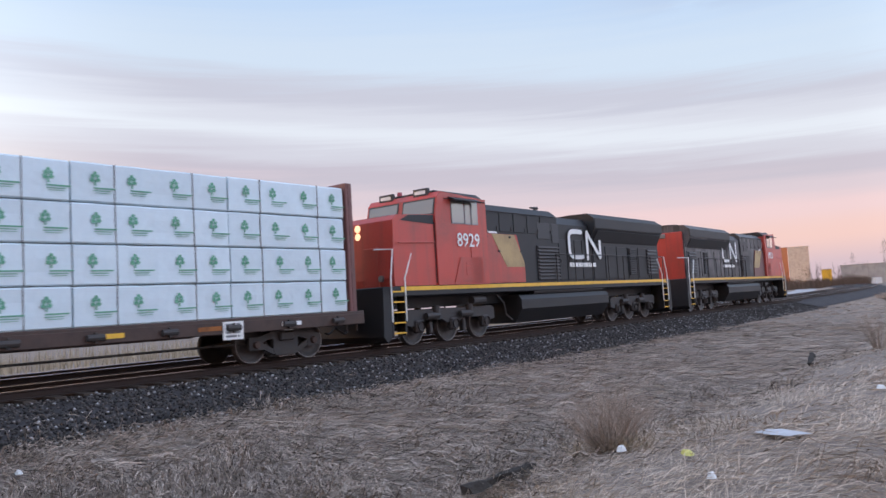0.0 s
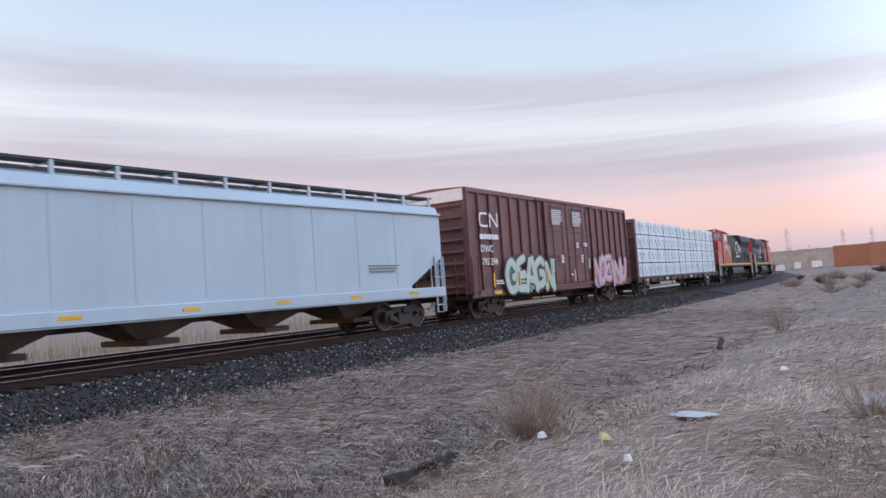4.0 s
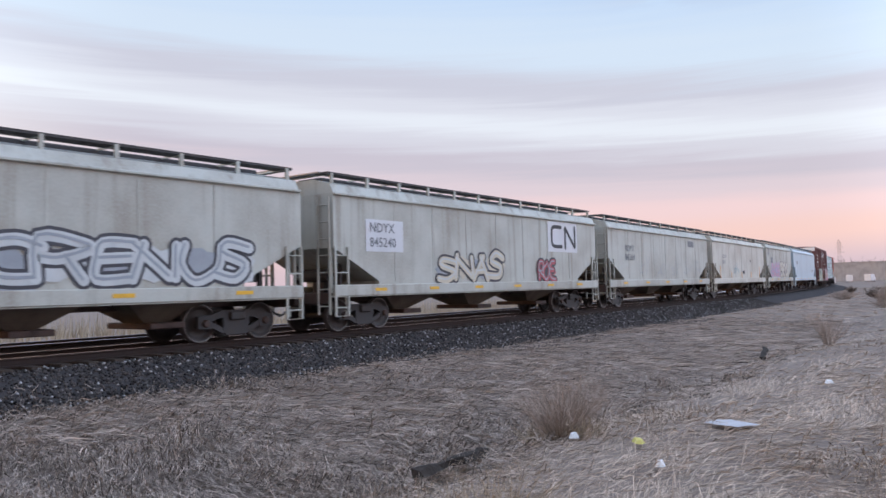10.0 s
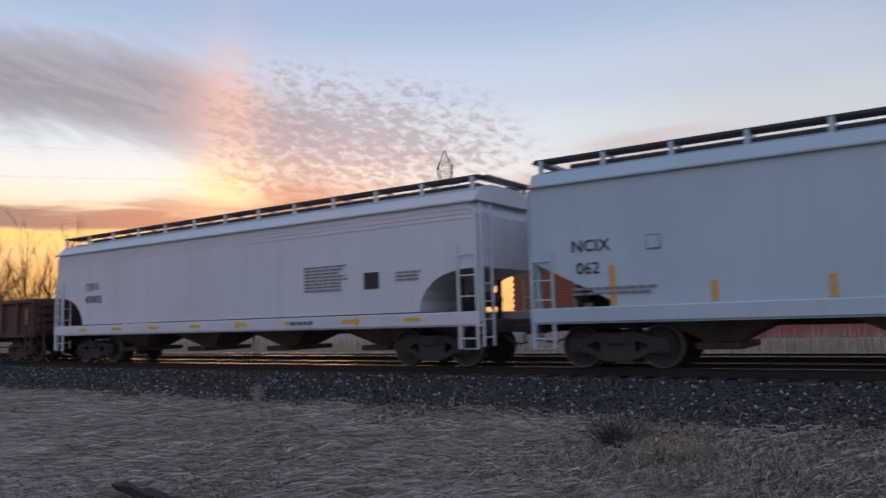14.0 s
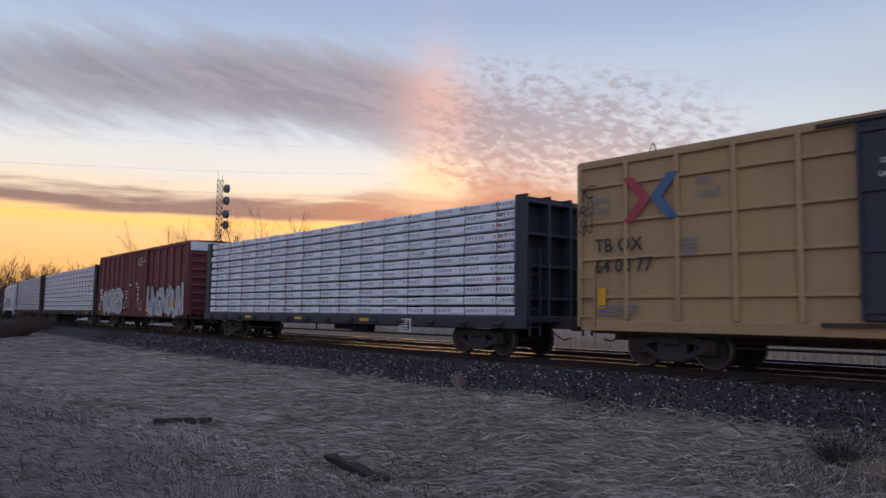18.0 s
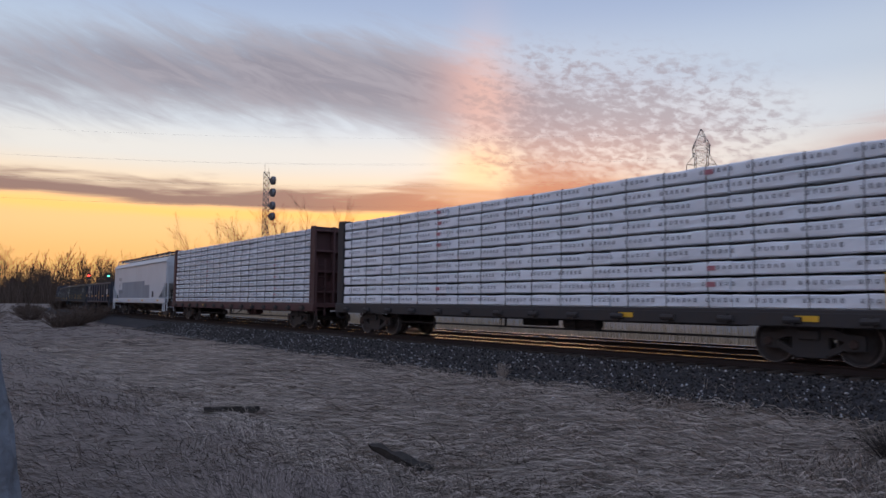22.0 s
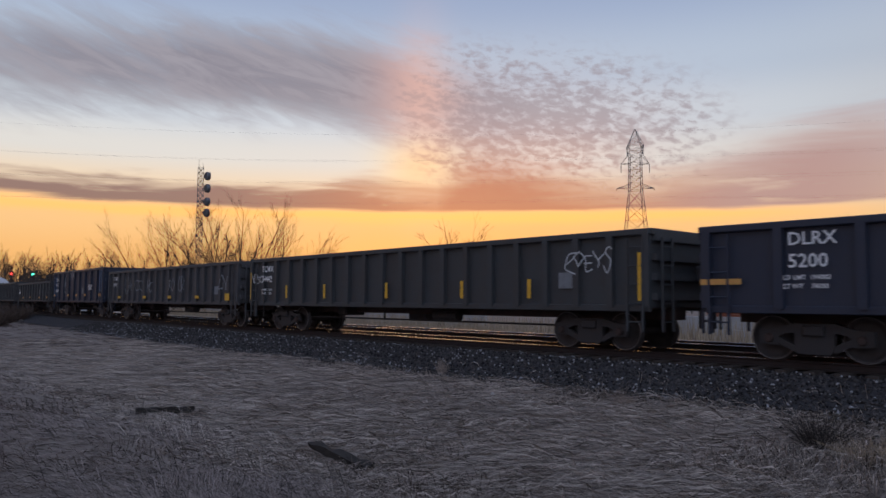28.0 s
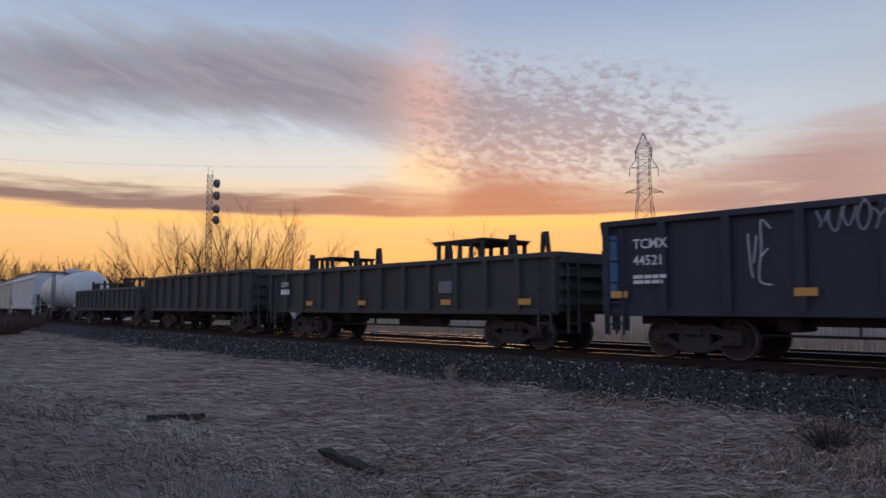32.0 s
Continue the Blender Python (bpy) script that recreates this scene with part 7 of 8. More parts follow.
c = hang(gondola(14.0, 3.2, NAVY, "tall blue-black gondola with light blue end panels", 9, seed=25), -411.7, -425.7)
part("reporting_mark", lettering("TCMX", 0.32, -6.1, 2.5, -1.60), WHITE, c)
part("reporting_mark", lettering("44521", 0.32, -6.1, 2.12, -1.60), WHITE, c)
part("end_panel", Mesh().box(-6.75, -1.50, 2.1, 0.35, 0.14, 1.5), MID_BLUE, c, "bright blue corner panel")
part("end_panel", Mesh().box(6.3, -1.49, 2.4, 0.9, 0.06, 1.5), MID_BLUE, c, "bright blue corner panel")
scrawl(c, -3.4, 1.5, 0.5, 1.3, -1.6, SPRAY["white"], 81)
scrawl(c, -2.0, 2.6, 1.5, 0.5, -1.6, SPRAY["grey"], 82)
part("data_print", bars(-6.1, 1.85, -1.60, 0.9, 2, 0.08), WHITE, c)
part("data_print", bars(3.4, 2.1, -1.60, 1.0, 4, 0.05), WHITE, c)
for x in (-6.5, -2.2, 0.3, 2.6, 6.3):
    part("reflector", Mesh().box(x, -1.60, 1.45, 0.45, 0.012, 0.16), ORANGE_STRIP, c)
part("stencil", Mesh().box(1.8, -1.535, 1.75, 0.5, 0.01, 0.4), GREY_TEXT, c)

c = hang(gondola(15.4, 2.58, DARK_GREEN, "dark gondola carrying welded steel racks", 12, seed=26, load="racks"), -427.1, -442.5)
part("reporting_mark", lettering("CEFX", 0.26, -6.7, 1.95, -1.60), WHITE, c)
part("reporting_mark", bars(-6.7, 1.75, -1.60, 0.7, 1, 0.2), WHITE, c)
part("stencil", Mesh().box(3.3, -1.535, 1.75, 0.6, 0.01, 0.36), GREY_TEXT, c)
for x in (-4.5, -1.0, 3.4, 6.6):
    part("reflector", Mesh().box(x, -1.60, 1.3, 0.45, 0.012, 0.16), ORANGE_STRIP, c)

hang(gondola(13.4, 2.8, DARK_GREEN, "tall dark gondola with deep side posts", 11, seed=27), -444.2, -457.6)
hang(gondola(15.5, 2.35, GOND_GREY, "grey gondola with steel racks above the sides", 14, seed=28, load="racks"), -458.9, -474.4)
hang(tank_car(15.5, "white tank car with a walkway round its dome"), -475.8, -491.3)
hang(hopper(17.0, 4.55, WHITE_PAINT, "pale covered hopper near the end of the train", 4, None, 2, seed=29), -492.7, -509.7)
hang(hopper(17.0, 4.5, BEIGE_PAINT, "beige covered hopper near the end of the train", 4, None, 2, seed=30), -511.1, -528.1)
hang(hopper(17.0, 4.5, GREY_PAINT, "grey covered hopper at the far end of the train", 4, None, 2, seed=31), -529.5, -546.5)


def motions():
    """The train rolls along the line; each car rides on its two trucks."""
    for car, front, rear, turned in TRAIN:
        length = front - rear
        rows = []
        for k in range(65):
            t = k * 0.5
            s = (front + rear) / 2 + SPEED * t + ACCEL * t * t
            x0, y0, _ = on_track(s - length * 0.36)
            x1, y1, _ = on_track(s + length * 0.36)
            turn = math.degrees(math.atan2(y1 - y0, x1 - x0)) + (180 if turned else 0)
            rows.append((t, pose((x0 + x1) / 2, (y0 + y1) / 2, 0, 0, 0, turn)))
        walk(car, rows)


# ---------------------------------------------------------------- bare trees and bushes
def branch(m, p, d, ln, r, depth, rnd, spread):
    q = p + d * ln
    m.tube(p, q, r, 5 if depth > 2 else 3, r * 0.62)
    if depth == 0:
        return
    for _ in range(rnd.choice((2, 3, 3)) if depth > 1 else 3):
        ax = d.orthogonal().normalized()
        ax.rotate(Matrix.Rotation(rnd.uniform(0, 6.28), 3, d))
        nd = (Matrix.Rotation(radians(rnd.uniform(spread * 0.35, spread)), 3, ax) @ d + Vector((0, 0, 0.2))).normalized()
        branch(m, p + d * ln * rnd.uniform(0.6, 1.0), nd, ln * rnd.uniform(0.60, 0.88), max(r * 0.56, 0.008), depth - 1, rnd, spread)


def limb(m, p, d, ln, r, rnd, level, thin, last=3, lift=0.06):
    """A limb that bends upwards as it grows, with finer limbs all along it."""
    n = (7, 5, 4, 2)[level]
    pts = [Vector(p)]
    for i in range(n):
        d = (d + Vector((rnd.gauss(0, 0.06), rnd.gauss(0, 0.06), lift)) * (1.0 if level else 0.45)).normalized()
        pts.append(pts[-1] + d * ln / n)
    for i in range(n):
        m.tube(pts[i], pts[i + 1], r * (1 - 0.8 * i / n), (6, 4, 3, 3)[level], r * (1 - 0.8 * (i + 1) / n))
    if level == last:
        return
    count = (18, 11, 5)[level]
    for k in range(count):
        u = 0.15 + 0.83 * (k + rnd.random()) / count
        f = min(u * n, n - 0.01)
        i = int(f)
        q = pts[i].lerp(pts[i + 1], f - i)
        g = (pts[i + 1] - pts[i]).normalized()
        ax = g.orthogonal().normalized()
        ax.rotate(Matrix.Rotation(rnd.uniform(0, 6.28), 3, g))
        nd = Matrix.Rotation(radians(rnd.uniform(18, 42)), 3, ax) @ g
        limb(m, q, nd, ln * rnd.uniform(0.26, 0.46) * (1.2 - 0.55 * u), max(r * (1 - 0.8 * u) * 0.5, thin), rnd, level + 1, thin, last)


def bare_tree_data(height, seed, stems=3, spread=30.0, first=0, thin=0.0075):
    rnd = random.Random(seed)
    trunk, crown = Mesh(), Mesh()
    for k in range(stems):
        a = 6.283 * (k + rnd.random() * 0.6) / stems
        tilt = radians(rnd.uniform(0.25, 1.0) * spread)
        d = Vector((math.cos(a) * math.sin(tilt), math.sin(a) * math.sin(tilt), math.cos(tilt)))
        base = Vector((math.cos(a) * 0.12, math.sin(a) * 0.12, -0.2))
        r = height * 0.0065
        trunk.tube(base, base + d * height * 0.10, r * 1.25, 7, r)
        limb(crown, base + d * height * 0.10, d, height * rnd.uniform(0.70, 0.80), r, rnd, first, thin, first + 2)
    return trunk.data("trunk", BARK), crown.data("crown", BARK)


TREES = [bare_tree_data(10, 100 + k, (7, 6, 8, 7)[k], (46, 54, 58, 50)[k]) for k in range(4)]
FAR_TREES = [bare_tree_data(10, 120 + k, 6, 44, 1, 0.03) for k in range(4)]


def bare_tree(kind, az, dist, height, label, group, turn=0.0):
    x, y = spot(az, dist)
    t = thing("bare_tree", label, "tree", group, pose(x, y, rest(x, y) - 0.1, 0, 0, turn) @ Matrix.Scale(height / 8.8, 4))
    part("trunk", kind[0], BARK, t)
    part("crown", kind[1], BARK, t)
    return t


rnd = random.Random(4)
for k, (az, dist, hh) in enumerate(((61.6, 118, 9.5), (59.6, 112, 15.0), (58.0, 121, 14.5), (56.3, 115, 14.5), (54.6, 112, 16.0), (52.9, 116, 15.0), (51.5, 110, 13.5))):
    bare_tree(TREES[k % 4], az, dist, hh, "leafless deciduous tree with many upright stems", "bare trees round the mast", k * 67.0)
for k in range(46):
    az = 63.5 + k * 0.55 + rnd.uniform(-0.3, 0.3)
    dist = rnd.uniform(292, 380)
    bare_tree(FAR_TREES[k % 4], az, dist, dist * math.tan(radians(rnd.uniform(2.2, 3.2))) + 2.0, "leafless tree in a distant dusky belt", "distant belt of trees", rnd.uniform(0, 360))
for k in range(22):
    az = -80 - k * 1.1 + rnd.uniform(-0.4, 0.4)
    dist = rnd.uniform(330, 420)
    bare_tree(FAR_TREES[(k + 1) % 4], az, dist, rnd.uniform(5, 10), "small leafless tree far along the line", "distant trees by the works", rnd.uniform(0, 360))
# one crooked dead tree close behind the line
x, y = spot(39.6, 58)
dead = Mesh()
rd = random.Random(8)
dt = thing("dead_tree", "crooked leafless tree leaning over beyond the tracks", "tree", at=pose(x, y, -1.0) @ Matrix.Scale(1.12, 4))
part("trunk", Mesh().tube((0, 0, 0), (0.5, 0, 4.4), 0.10, 7, 0.06), BARK, dt)
for a, b in (((-0.9, 0.2, 0.75), 1.7), ((0.25, 0, 0.9), 1.5), ((-0.6, 0.2, 0.9), 1.4), ((1.0, -0.2, 0.45), 2.3), ((0.9, 0.1, 0.65), 1.6)):
    branch(dead, Vector((0.5, 0, 4.3)), Vector(a).normalized(), b * 0.8, 0.032, 3, rd, 42)
part("crown", dead, BARK, dt)
for az, dist, hh in ((22.3, 95, 8.6), (19.4, 95, 9.6), (17.2, 120, 9.5)):
    x, y = spot(az, dist)
    cf = thing("conifer", "small dark pointed conifer on the skyline", "tree", "conifers beyond the line", pose(x, y, -1.0))
    part("trunk", Mesh().tube((0, 0, 0), (0, 0, hh * 0.9), 0.12, 6, 0.03), BARK, cf)
    fol = Mesh()
    for k in range(420):
        z = hh * rnd.uniform(0.12, 1.0)
        r = (hh - z) * 0.24 * rnd.uniform(0.4, 1.1)
        a = rnd.uniform(0, 6.28)
        p = Vector((math.cos(a) * r, math.sin(a) * r, z))
        u = Vector((rnd.uniform(-0.2, 0.2), rnd.uniform(-0.2, 0.2), rnd.uniform(-0.2, 0.05)))
        fol.add([p, p + Vector((math.cos(a), math.sin(a), -0.3)) * 0.35, p + u], [(0, 1, 2)])
    part("foliage", fol, CONIFER, cf)


def shrub(x, y, height, width, count, mat, label, seed, name="bush", curl=0.2):
    """Many thin stems that fan out of one root, each with a few side twigs."""
    rs = random.Random(seed)
    m = Mesh()
    for _ in range(count):
        a, lean = rs.uniform(0, 6.28), rs.random() ** 0.7
        h = height * rs.uniform(0.45, 1.0)
        p = Vector((math.cos(a) * 0.12 * width * rs.random(), math.sin(a) * 0.12 * width * rs.random(), -0.03))
        tip = Vector((math.cos(a) * lean * width * 0.5, math.sin(a) * lean * width * 0.5, h * (1 - 0.25 * lean)))
        mid = p.lerp(tip, 0.5) + Vector((rs.uniform(-1, 1), rs.uniform(-1, 1), 0.6)) * 0.06 * height
        r = (0.0022 + 0.002 * height) * max(1.0, math.hypot(x, y) / 18.0)
        m.tube(p, mid, r, 3, r * 0.7)
        m.tube(mid, tip, r * 0.7, 3, r * 0.3)
        for _ in range(4):
            q = mid.lerp(tip, rs.uniform(-0.5, 0.9))
            m.tube(q, q + Vector((rs.uniform(-1, 1), rs.uniform(-1, 1), rs.uniform(0.2, 1.2))) * 0.16 * height, r * 0.45, 3, r * 0.2)
    b = thing(name, label, "bush" if name == "bush" else "plant", "", pose(x, y, rest(x, y)))
    part("tangle", m, mat, b)
    return b


def at(az, dist):
    return spot(az, dist)


shrub(*at(-68.6, 9.6), 0.95, 1.45, 300, TWIG, "leafless brown bush at the edge of the ditch", 1)
shrub(*at(-66.8, 9.7), 0.32, 0.9, 120, STRAW, "low straw tuft beside the brown bush", 21, "grass_tuft")
shrub(*at(-70.2, 9.4), 0.30, 0.8, 100, STRAW, "low straw tuft under the brown bush", 22, "grass_tuft")
shrub(*at(-86.6, 24.5), 1.25, 1.2, 70, TWIG, "thin leafless sapling by the ditch", 2)
shrub(*at(13.2, 11.6), 0.55, 1.3, 170, OLD_WOOD, "dark burnt-looking tangle of stems on the bank", 3)
shrub(*at(9.5, 11.0), 0.35, 1.6, 220, STRAW, "long pale grass tuft on the bank", 31, "grass_tuft")
shrub(*at(39.3, 19.2), 0.55, 0.5, 60, TWIG, "rusty-brown weed on the ballast shoulder", 4, "weed")
shrub(*at(26.0, 14.0), 0.4, 0.6, 70, TWIG, "brown weed low on the bank", 5, "weed")
shrub(*at(-64.2, 5.6), 0.55, 1.3, 70, STRAW, "tall thin straw stems near the onlooker", 6, "grass_tuft")
shrub(*at(-60.5, 5.2), 0.45, 1.2, 55, STRAW, "tall thin straw stems near the onlooker", 7, "grass_tuft")
shrub(*at(-88.5, 5.8), 0.5, 1.3, 70, TWIG, "dry brown weeds on the flat", 8, "weed")
shrub(*at(-91.5, 9.0), 0.6, 1.2, 100, TWIG, "dry brown weeds on the flat", 9, "weed")
for k in range(20):
    az, dist = -87.0 - rnd.uniform(0, 10), rnd.uniform(62, 115)
    shrub(*at(az, dist), rnd.uniform(0.6, 1.5), rnd.uniform(1.6, 3.6), 90, TWIG if k % 3 else DARK_TWIG, "low leafless scrub in the rough ground", 40 + k)
for k in range(18):
    az, dist = 67 + rnd.uniform(0, 15), rnd.uniform(60, 130)
    shrub(*at(az, dist), rnd.uniform(1.2, 2.6), rnd.uniform(3, 6), 150, DARK_TWIG, "low leafless scrub beside the line", 70 + k)
# brushwood under the far belt of trees
for az0, az1, d0, d1, el, n in ((62.5, 92.0, 300, 370, 2.5, 26000), (-79.0, -86.5, 250, 330, 0.45, 2600)):
    rr = np.random.default_rng(int(d0))
    az, dist = np.radians(rr.uniform(min(az0, az1), max(az0, az1), n)), rr.uniform(d0, d1, n)
    x, y = -np.sin(az) * dist, np.cos(az) * dist
    top = dist * math.tan(radians(el)) * rr.uniform(0.3, 1.0, n) * (0.75 + 0.35 * np.sin(np.degrees(az) * 2.3) * np.sin(np.degrees(az) * 0.9)) + 1.3
    w = rr.uniform(0.05, 0.13, n)
    lean = rr.normal(0, 0.22, (n, 2)) * top[:, None]
    v = np.empty((n, 3, 3))
    v[:, 0], v[:, 1] = np.stack([x - w * np.cos(az), y - w * np.sin(az), np.full(n, -1.0)], 1), np.stack([x + w * np.cos(az), y + w * np.sin(az), np.full(n, -1.0)], 1)
    v[:, 2] = np.stack([x + lean[:, 0], y + lean[:, 1], top], 1)
    tagged(new("brushwood", raw_mesh("brushwood", v.reshape(-1, 3), np.arange(3 * n).reshape(-1, 3), DARK_TWIG)), "dense leafless brushwood on the skyline", "brushwood", kind="stuff")
# reeds beyond the second track
vs, fs = [], []
rr = np.random.default_rng(9)
n = 16000
s, l = rr.uniform(-110, 130, n), rr.normal(-20.5, 1.6, n)
h = np.interp(s, TS, TH)
x, y = np.interp(s, TS, TX) + l * np.sin(h), np.interp(s, TS, TY) - l * np.cos(h)
ht, w = rr.uniform(0.5, 1.5, n), 0.02
t = rr.normal(0, 0.15, (n, 2))
v = np.empty((n, 3, 3))
v[:, 0], v[:, 1] = np.stack([x - w, y, np.full(n, -0.85)], 1), np.stack([x + w, y, np.full(n, -0.85)], 1)
v[:, 2] = np.stack([x + t[:, 0], y + t[:, 1], -0.85 + ht], 1)
tagged(new("reeds", raw_mesh("reeds", v.reshape(-1, 3), np.arange(3 * n).reshape(-1, 3), STRAW)), "pale dry reeds along the far side of the tracks", "reeds", kind="stuff")


# ---------------------------------------------------------------- masts, pylons, signals, wires
def lattice(m, w0, w1, z0, z1, bays, r):
    """Four legs with cross bracing between two heights."""
    for k in range(bays):
        za, zb = z0 + (z1 - z0) * k / bays, z0 + (z1 - z0) * (k + 1) / bays
        wa, wb = w0 + (w1 - w0) * k / bays, w0 + (w1 - w0) * (k + 1) / bays
        ca = [(sx * wa / 2, sy * wa / 2, za) for sx, sy in ((-1, -1), (1, -1), (1, 1), (-1, 1))]
        cb = [(sx * wb / 2, sy * wb / 2, zb) for sx, sy in ((-1, -1), (1, -1), (1, 1), (-1, 1))]
        for i in range(4):
            m.tube(ca[i], cb[i], r, 4)
            m.tube(ca[i], cb[(i + 1) % 4], r * 0.6, 3)
            m.tube(ca[(i + 1) % 4], cb[i], r * 0.6, 3)
            m.tube(cb[i], cb[(i + 1) % 4], r * 0.6, 3)


def pylon(az, dist, height, turn, label):
    x, y = spot(az, dist)
    p = thing("power_pylon", label, "pylon", "power line pylons", pose(x, y, -1.2, 0, 0, turn))
    k = height / 46.0
    body = Mesh()
    lattice(body, 9.0 * k, 3.1 * k, 0, 30.4 * k, 8, 0.085 * k)
    lattice(body, 3.1 * k, 2.8 * k, 30.4 * k, 39.0 * k, 5, 0.075 * k)
    lattice(body, 2.8 * k, 3.7 * k, 39.0 * k, 41.6 * k, 2, 0.065 * k)
    lattice(body, 3.7 * k, 0.2 * k, 41.6 * k, 46.0 * k, 3, 0.065 * k)
    part("tower", body, GALV, p)
    for z, half, rise, drop in ((31.0 * k, 4.6 * k, 1.0 * k, 0.5 * k), (37.2 * k, 3.5 * k, 2.6 * k, 2.2 * k), (41.4 * k, 2.0 * k, 0.9 * k, 2.2 * k)):
        arm = Mesh()
        for s in (-1, 1):
            for yy in (-1.3 * k, 1.3 * k):
                arm.tube((s * 1.4 * k, yy, z), (s * half, 0, z), 0.07 * k, 4)
                arm.tube((s * 1.4 * k, yy, z + rise), (s * half, 0, z), 0.07 * k, 4)
            arm.tube((s * half, 0, z), (s * half, 0, z - drop), 0.10 * k, 5)
        part("cross_arm", arm, GALV, p, "pointed cross-arm with insulators")
    return p


pylon(25.0, 190, 45.0, 35, "tall grey lattice power pylon against the sunset")
for az, el in ((-78.2, 2.6), (-80.3, 2.4), (-87.5, 2.6), (-90.9, 2.2), (-92.6, 2.2), (-96.0, 2.3), (-99.0, 2.0), (-85.6, 1.9)):
    dist = 720 + 60 * math.sin(az * 3)
    pylon(az, dist, dist * math.tan(radians(el)) + 2, az, "distant lattice pylon in the haze")
wires = thing("power_line", "thin high-voltage wires sagging between pylons", "power line")
px, py = spot(25.0, 190)
for ox, oy, tgt_az, tgt_d in ((0, 0, 88.0, 230), (0, 0, -30.0, 240)):
    tx, ty = spot(tgt_az, tgt_d)
    for z, side in ((28.3, -3.0), (28.3, 3.0), (33.2, -3.6), (33.2, 3.6), (38.2, -2.4), (38.2, 2.4), (44.4, 0.0)):
        pts = []
        for i in range(25):
            u = i / 24
            pts.append((px + (tx - px) * u + side * 0.5, py + (ty - py) * u + side * 0.82, z - 1.2 - 16.0 * u * (1 - u)))
        part("wire", Mesh().pipe(pts, 0.009, 3), GALV, wires)

# microwave mast with four drum antennas
x, y = spot(57.25, 122)
mast = thing("radio_mast", "slim lattice radio mast with four round antennas", "mast", at=pose(x, y, -1.0, 0, 0, 57))
mm = Mesh()
lattice(mm, 1.0, 0.85, 0, 22.6, 26, 0.055)
part("tower", mm, GALV, mast)
for k, z in enumerate((21.3, 19.4, 17.3, 15.6)):
    part("drum_antenna", Mesh().lathe([(0.0, -0.3), (0.5, -0.28), (0.66, -0.15), (0.68, 0.28), (0.0, 0.3)], 18, Matrix.Translation((0.95, -0.3, z)) @ Matrix.Rotation(radians(-62), 4, "Z")), GALV, mast, "round drum antenna")
    part("bracket", Mesh().tube((0.3, 0, z), (1.1, -0.2, z), 0.05, 5), STEEL, mast)
part("aerial", Mesh().tube((-0.3, 0, 22.5), (-0.3, 0, 24.0), 0.03, 4).tube((0.3, 0, 22.5), (0.3, 0, 23.4), 0.03, 4), STEEL, mast)

# signal gantry over the two tracks
gs = -268.0
gx, gy, gh = on_track(gs, -2.0)
gan = thing("signal_gantry", "steel signal bridge with red and green lights lit", "signal", at=pose(gx, gy, -0.4, 0, 0, math.degrees(gh)))
tr = Mesh()
for z in (6.6, 7.8):
    for xx in (-0.5, 0.5):
        tr.tube((xx, -8, z), (xx, 8, z), 0.07, 4)
for k in range(17):
    tr.tube((-0.5, -8 + k, 6.6), (-0.5, -7.5 + k if k < 16 else 8, 7.8), 0.05, 3)
    tr.tube((0.5, -8 + k, 7.8), (0.5, -7.5 + k if k < 16 else 8, 6.6), 0.05, 3)
part("truss", tr, STEEL, gan)
for yy in (-8, 8):
    leg = Mesh()
    lattice(leg, 0.9, 0.9, 0, 7.9, 7, 0.06)
    part("leg", Mesh().add([(a, b + yy, c) for a, b, c in leg.v], leg.f), STEEL, gan)
for yy, mat in ((3.6, LAMP_GREEN), (-2.3, LAMP_RED)):
    hd = part("signal_head", Mesh().box(0.7, yy, 9.2, 0.25, 0.9, 2.2, 0.08), BLACK, gan, "black signal head")
    part("lens", Mesh().lathe([(0.0, 0.0), (0.24, 0.0), (0.26, 0.05)], 14, Matrix.Translation((0.86, yy, 9.4)) @ Matrix.Rotation(radians(-90), 4, "Z")), mat, hd, "lit signal lens")
for az, dist, hh in ((46.2, 92, 6.7), (44.9, 92, 6.8), (12.6, 110, 9.2), (27.0, 105, 8.4)):
    x, y = spot(az, dist)
    po = thing("utility_pole", "plain dark utility pole beyond the tracks", "pole", "utility poles", pose(x, y, -1.0))
    part("pole", Mesh().tube((0, 0, 0), (0, 0, hh), 0.13, 8, 0.09), OLD_WOOD, po)


# ---------------------------------------------------------------- buildings
def building(name, az0, az1, dist, height, mat, label, turn=None, windows=0, depth=14, roof=CONCRETE, base=-1.0):
    xa, ya = spot(az0, dist)
    xb, yb = spot(az1, dist)
    w = math.hypot(xb - xa, yb - ya)
    b = thing(name, label, "building", "", pose((xa + xb) / 2, (ya + yb) / 2, base, 0, 0, math.degrees(math.atan2(yb - ya, xb - xa)) if turn is None else turn))
    part("wall", Mesh().box(0, depth / 2, height / 2, w, depth, height), mat, b)
    part("roof", Mesh().box(0, depth / 2, height + 0.08, w + 0.3, depth + 0.3, 0.22, 0.03), roof, b)
    rows, cols = windows if windows else (0, 0)
    for r in range(rows):
        for k in range(cols):
            x = -w / 2 + w * (k + 0.5) / cols
            z = height * (r + 0.55) / rows
            wi = part("window", Mesh().box(x, -0.02, z, w / cols * 0.62, 0.08, height / rows * 0.45), WINDOW, b)
            part("frame", Mesh().box(x, 0.0, z, w / cols * 0.70, 0.07, height / rows * 0.53), GALV, wi)
    return b


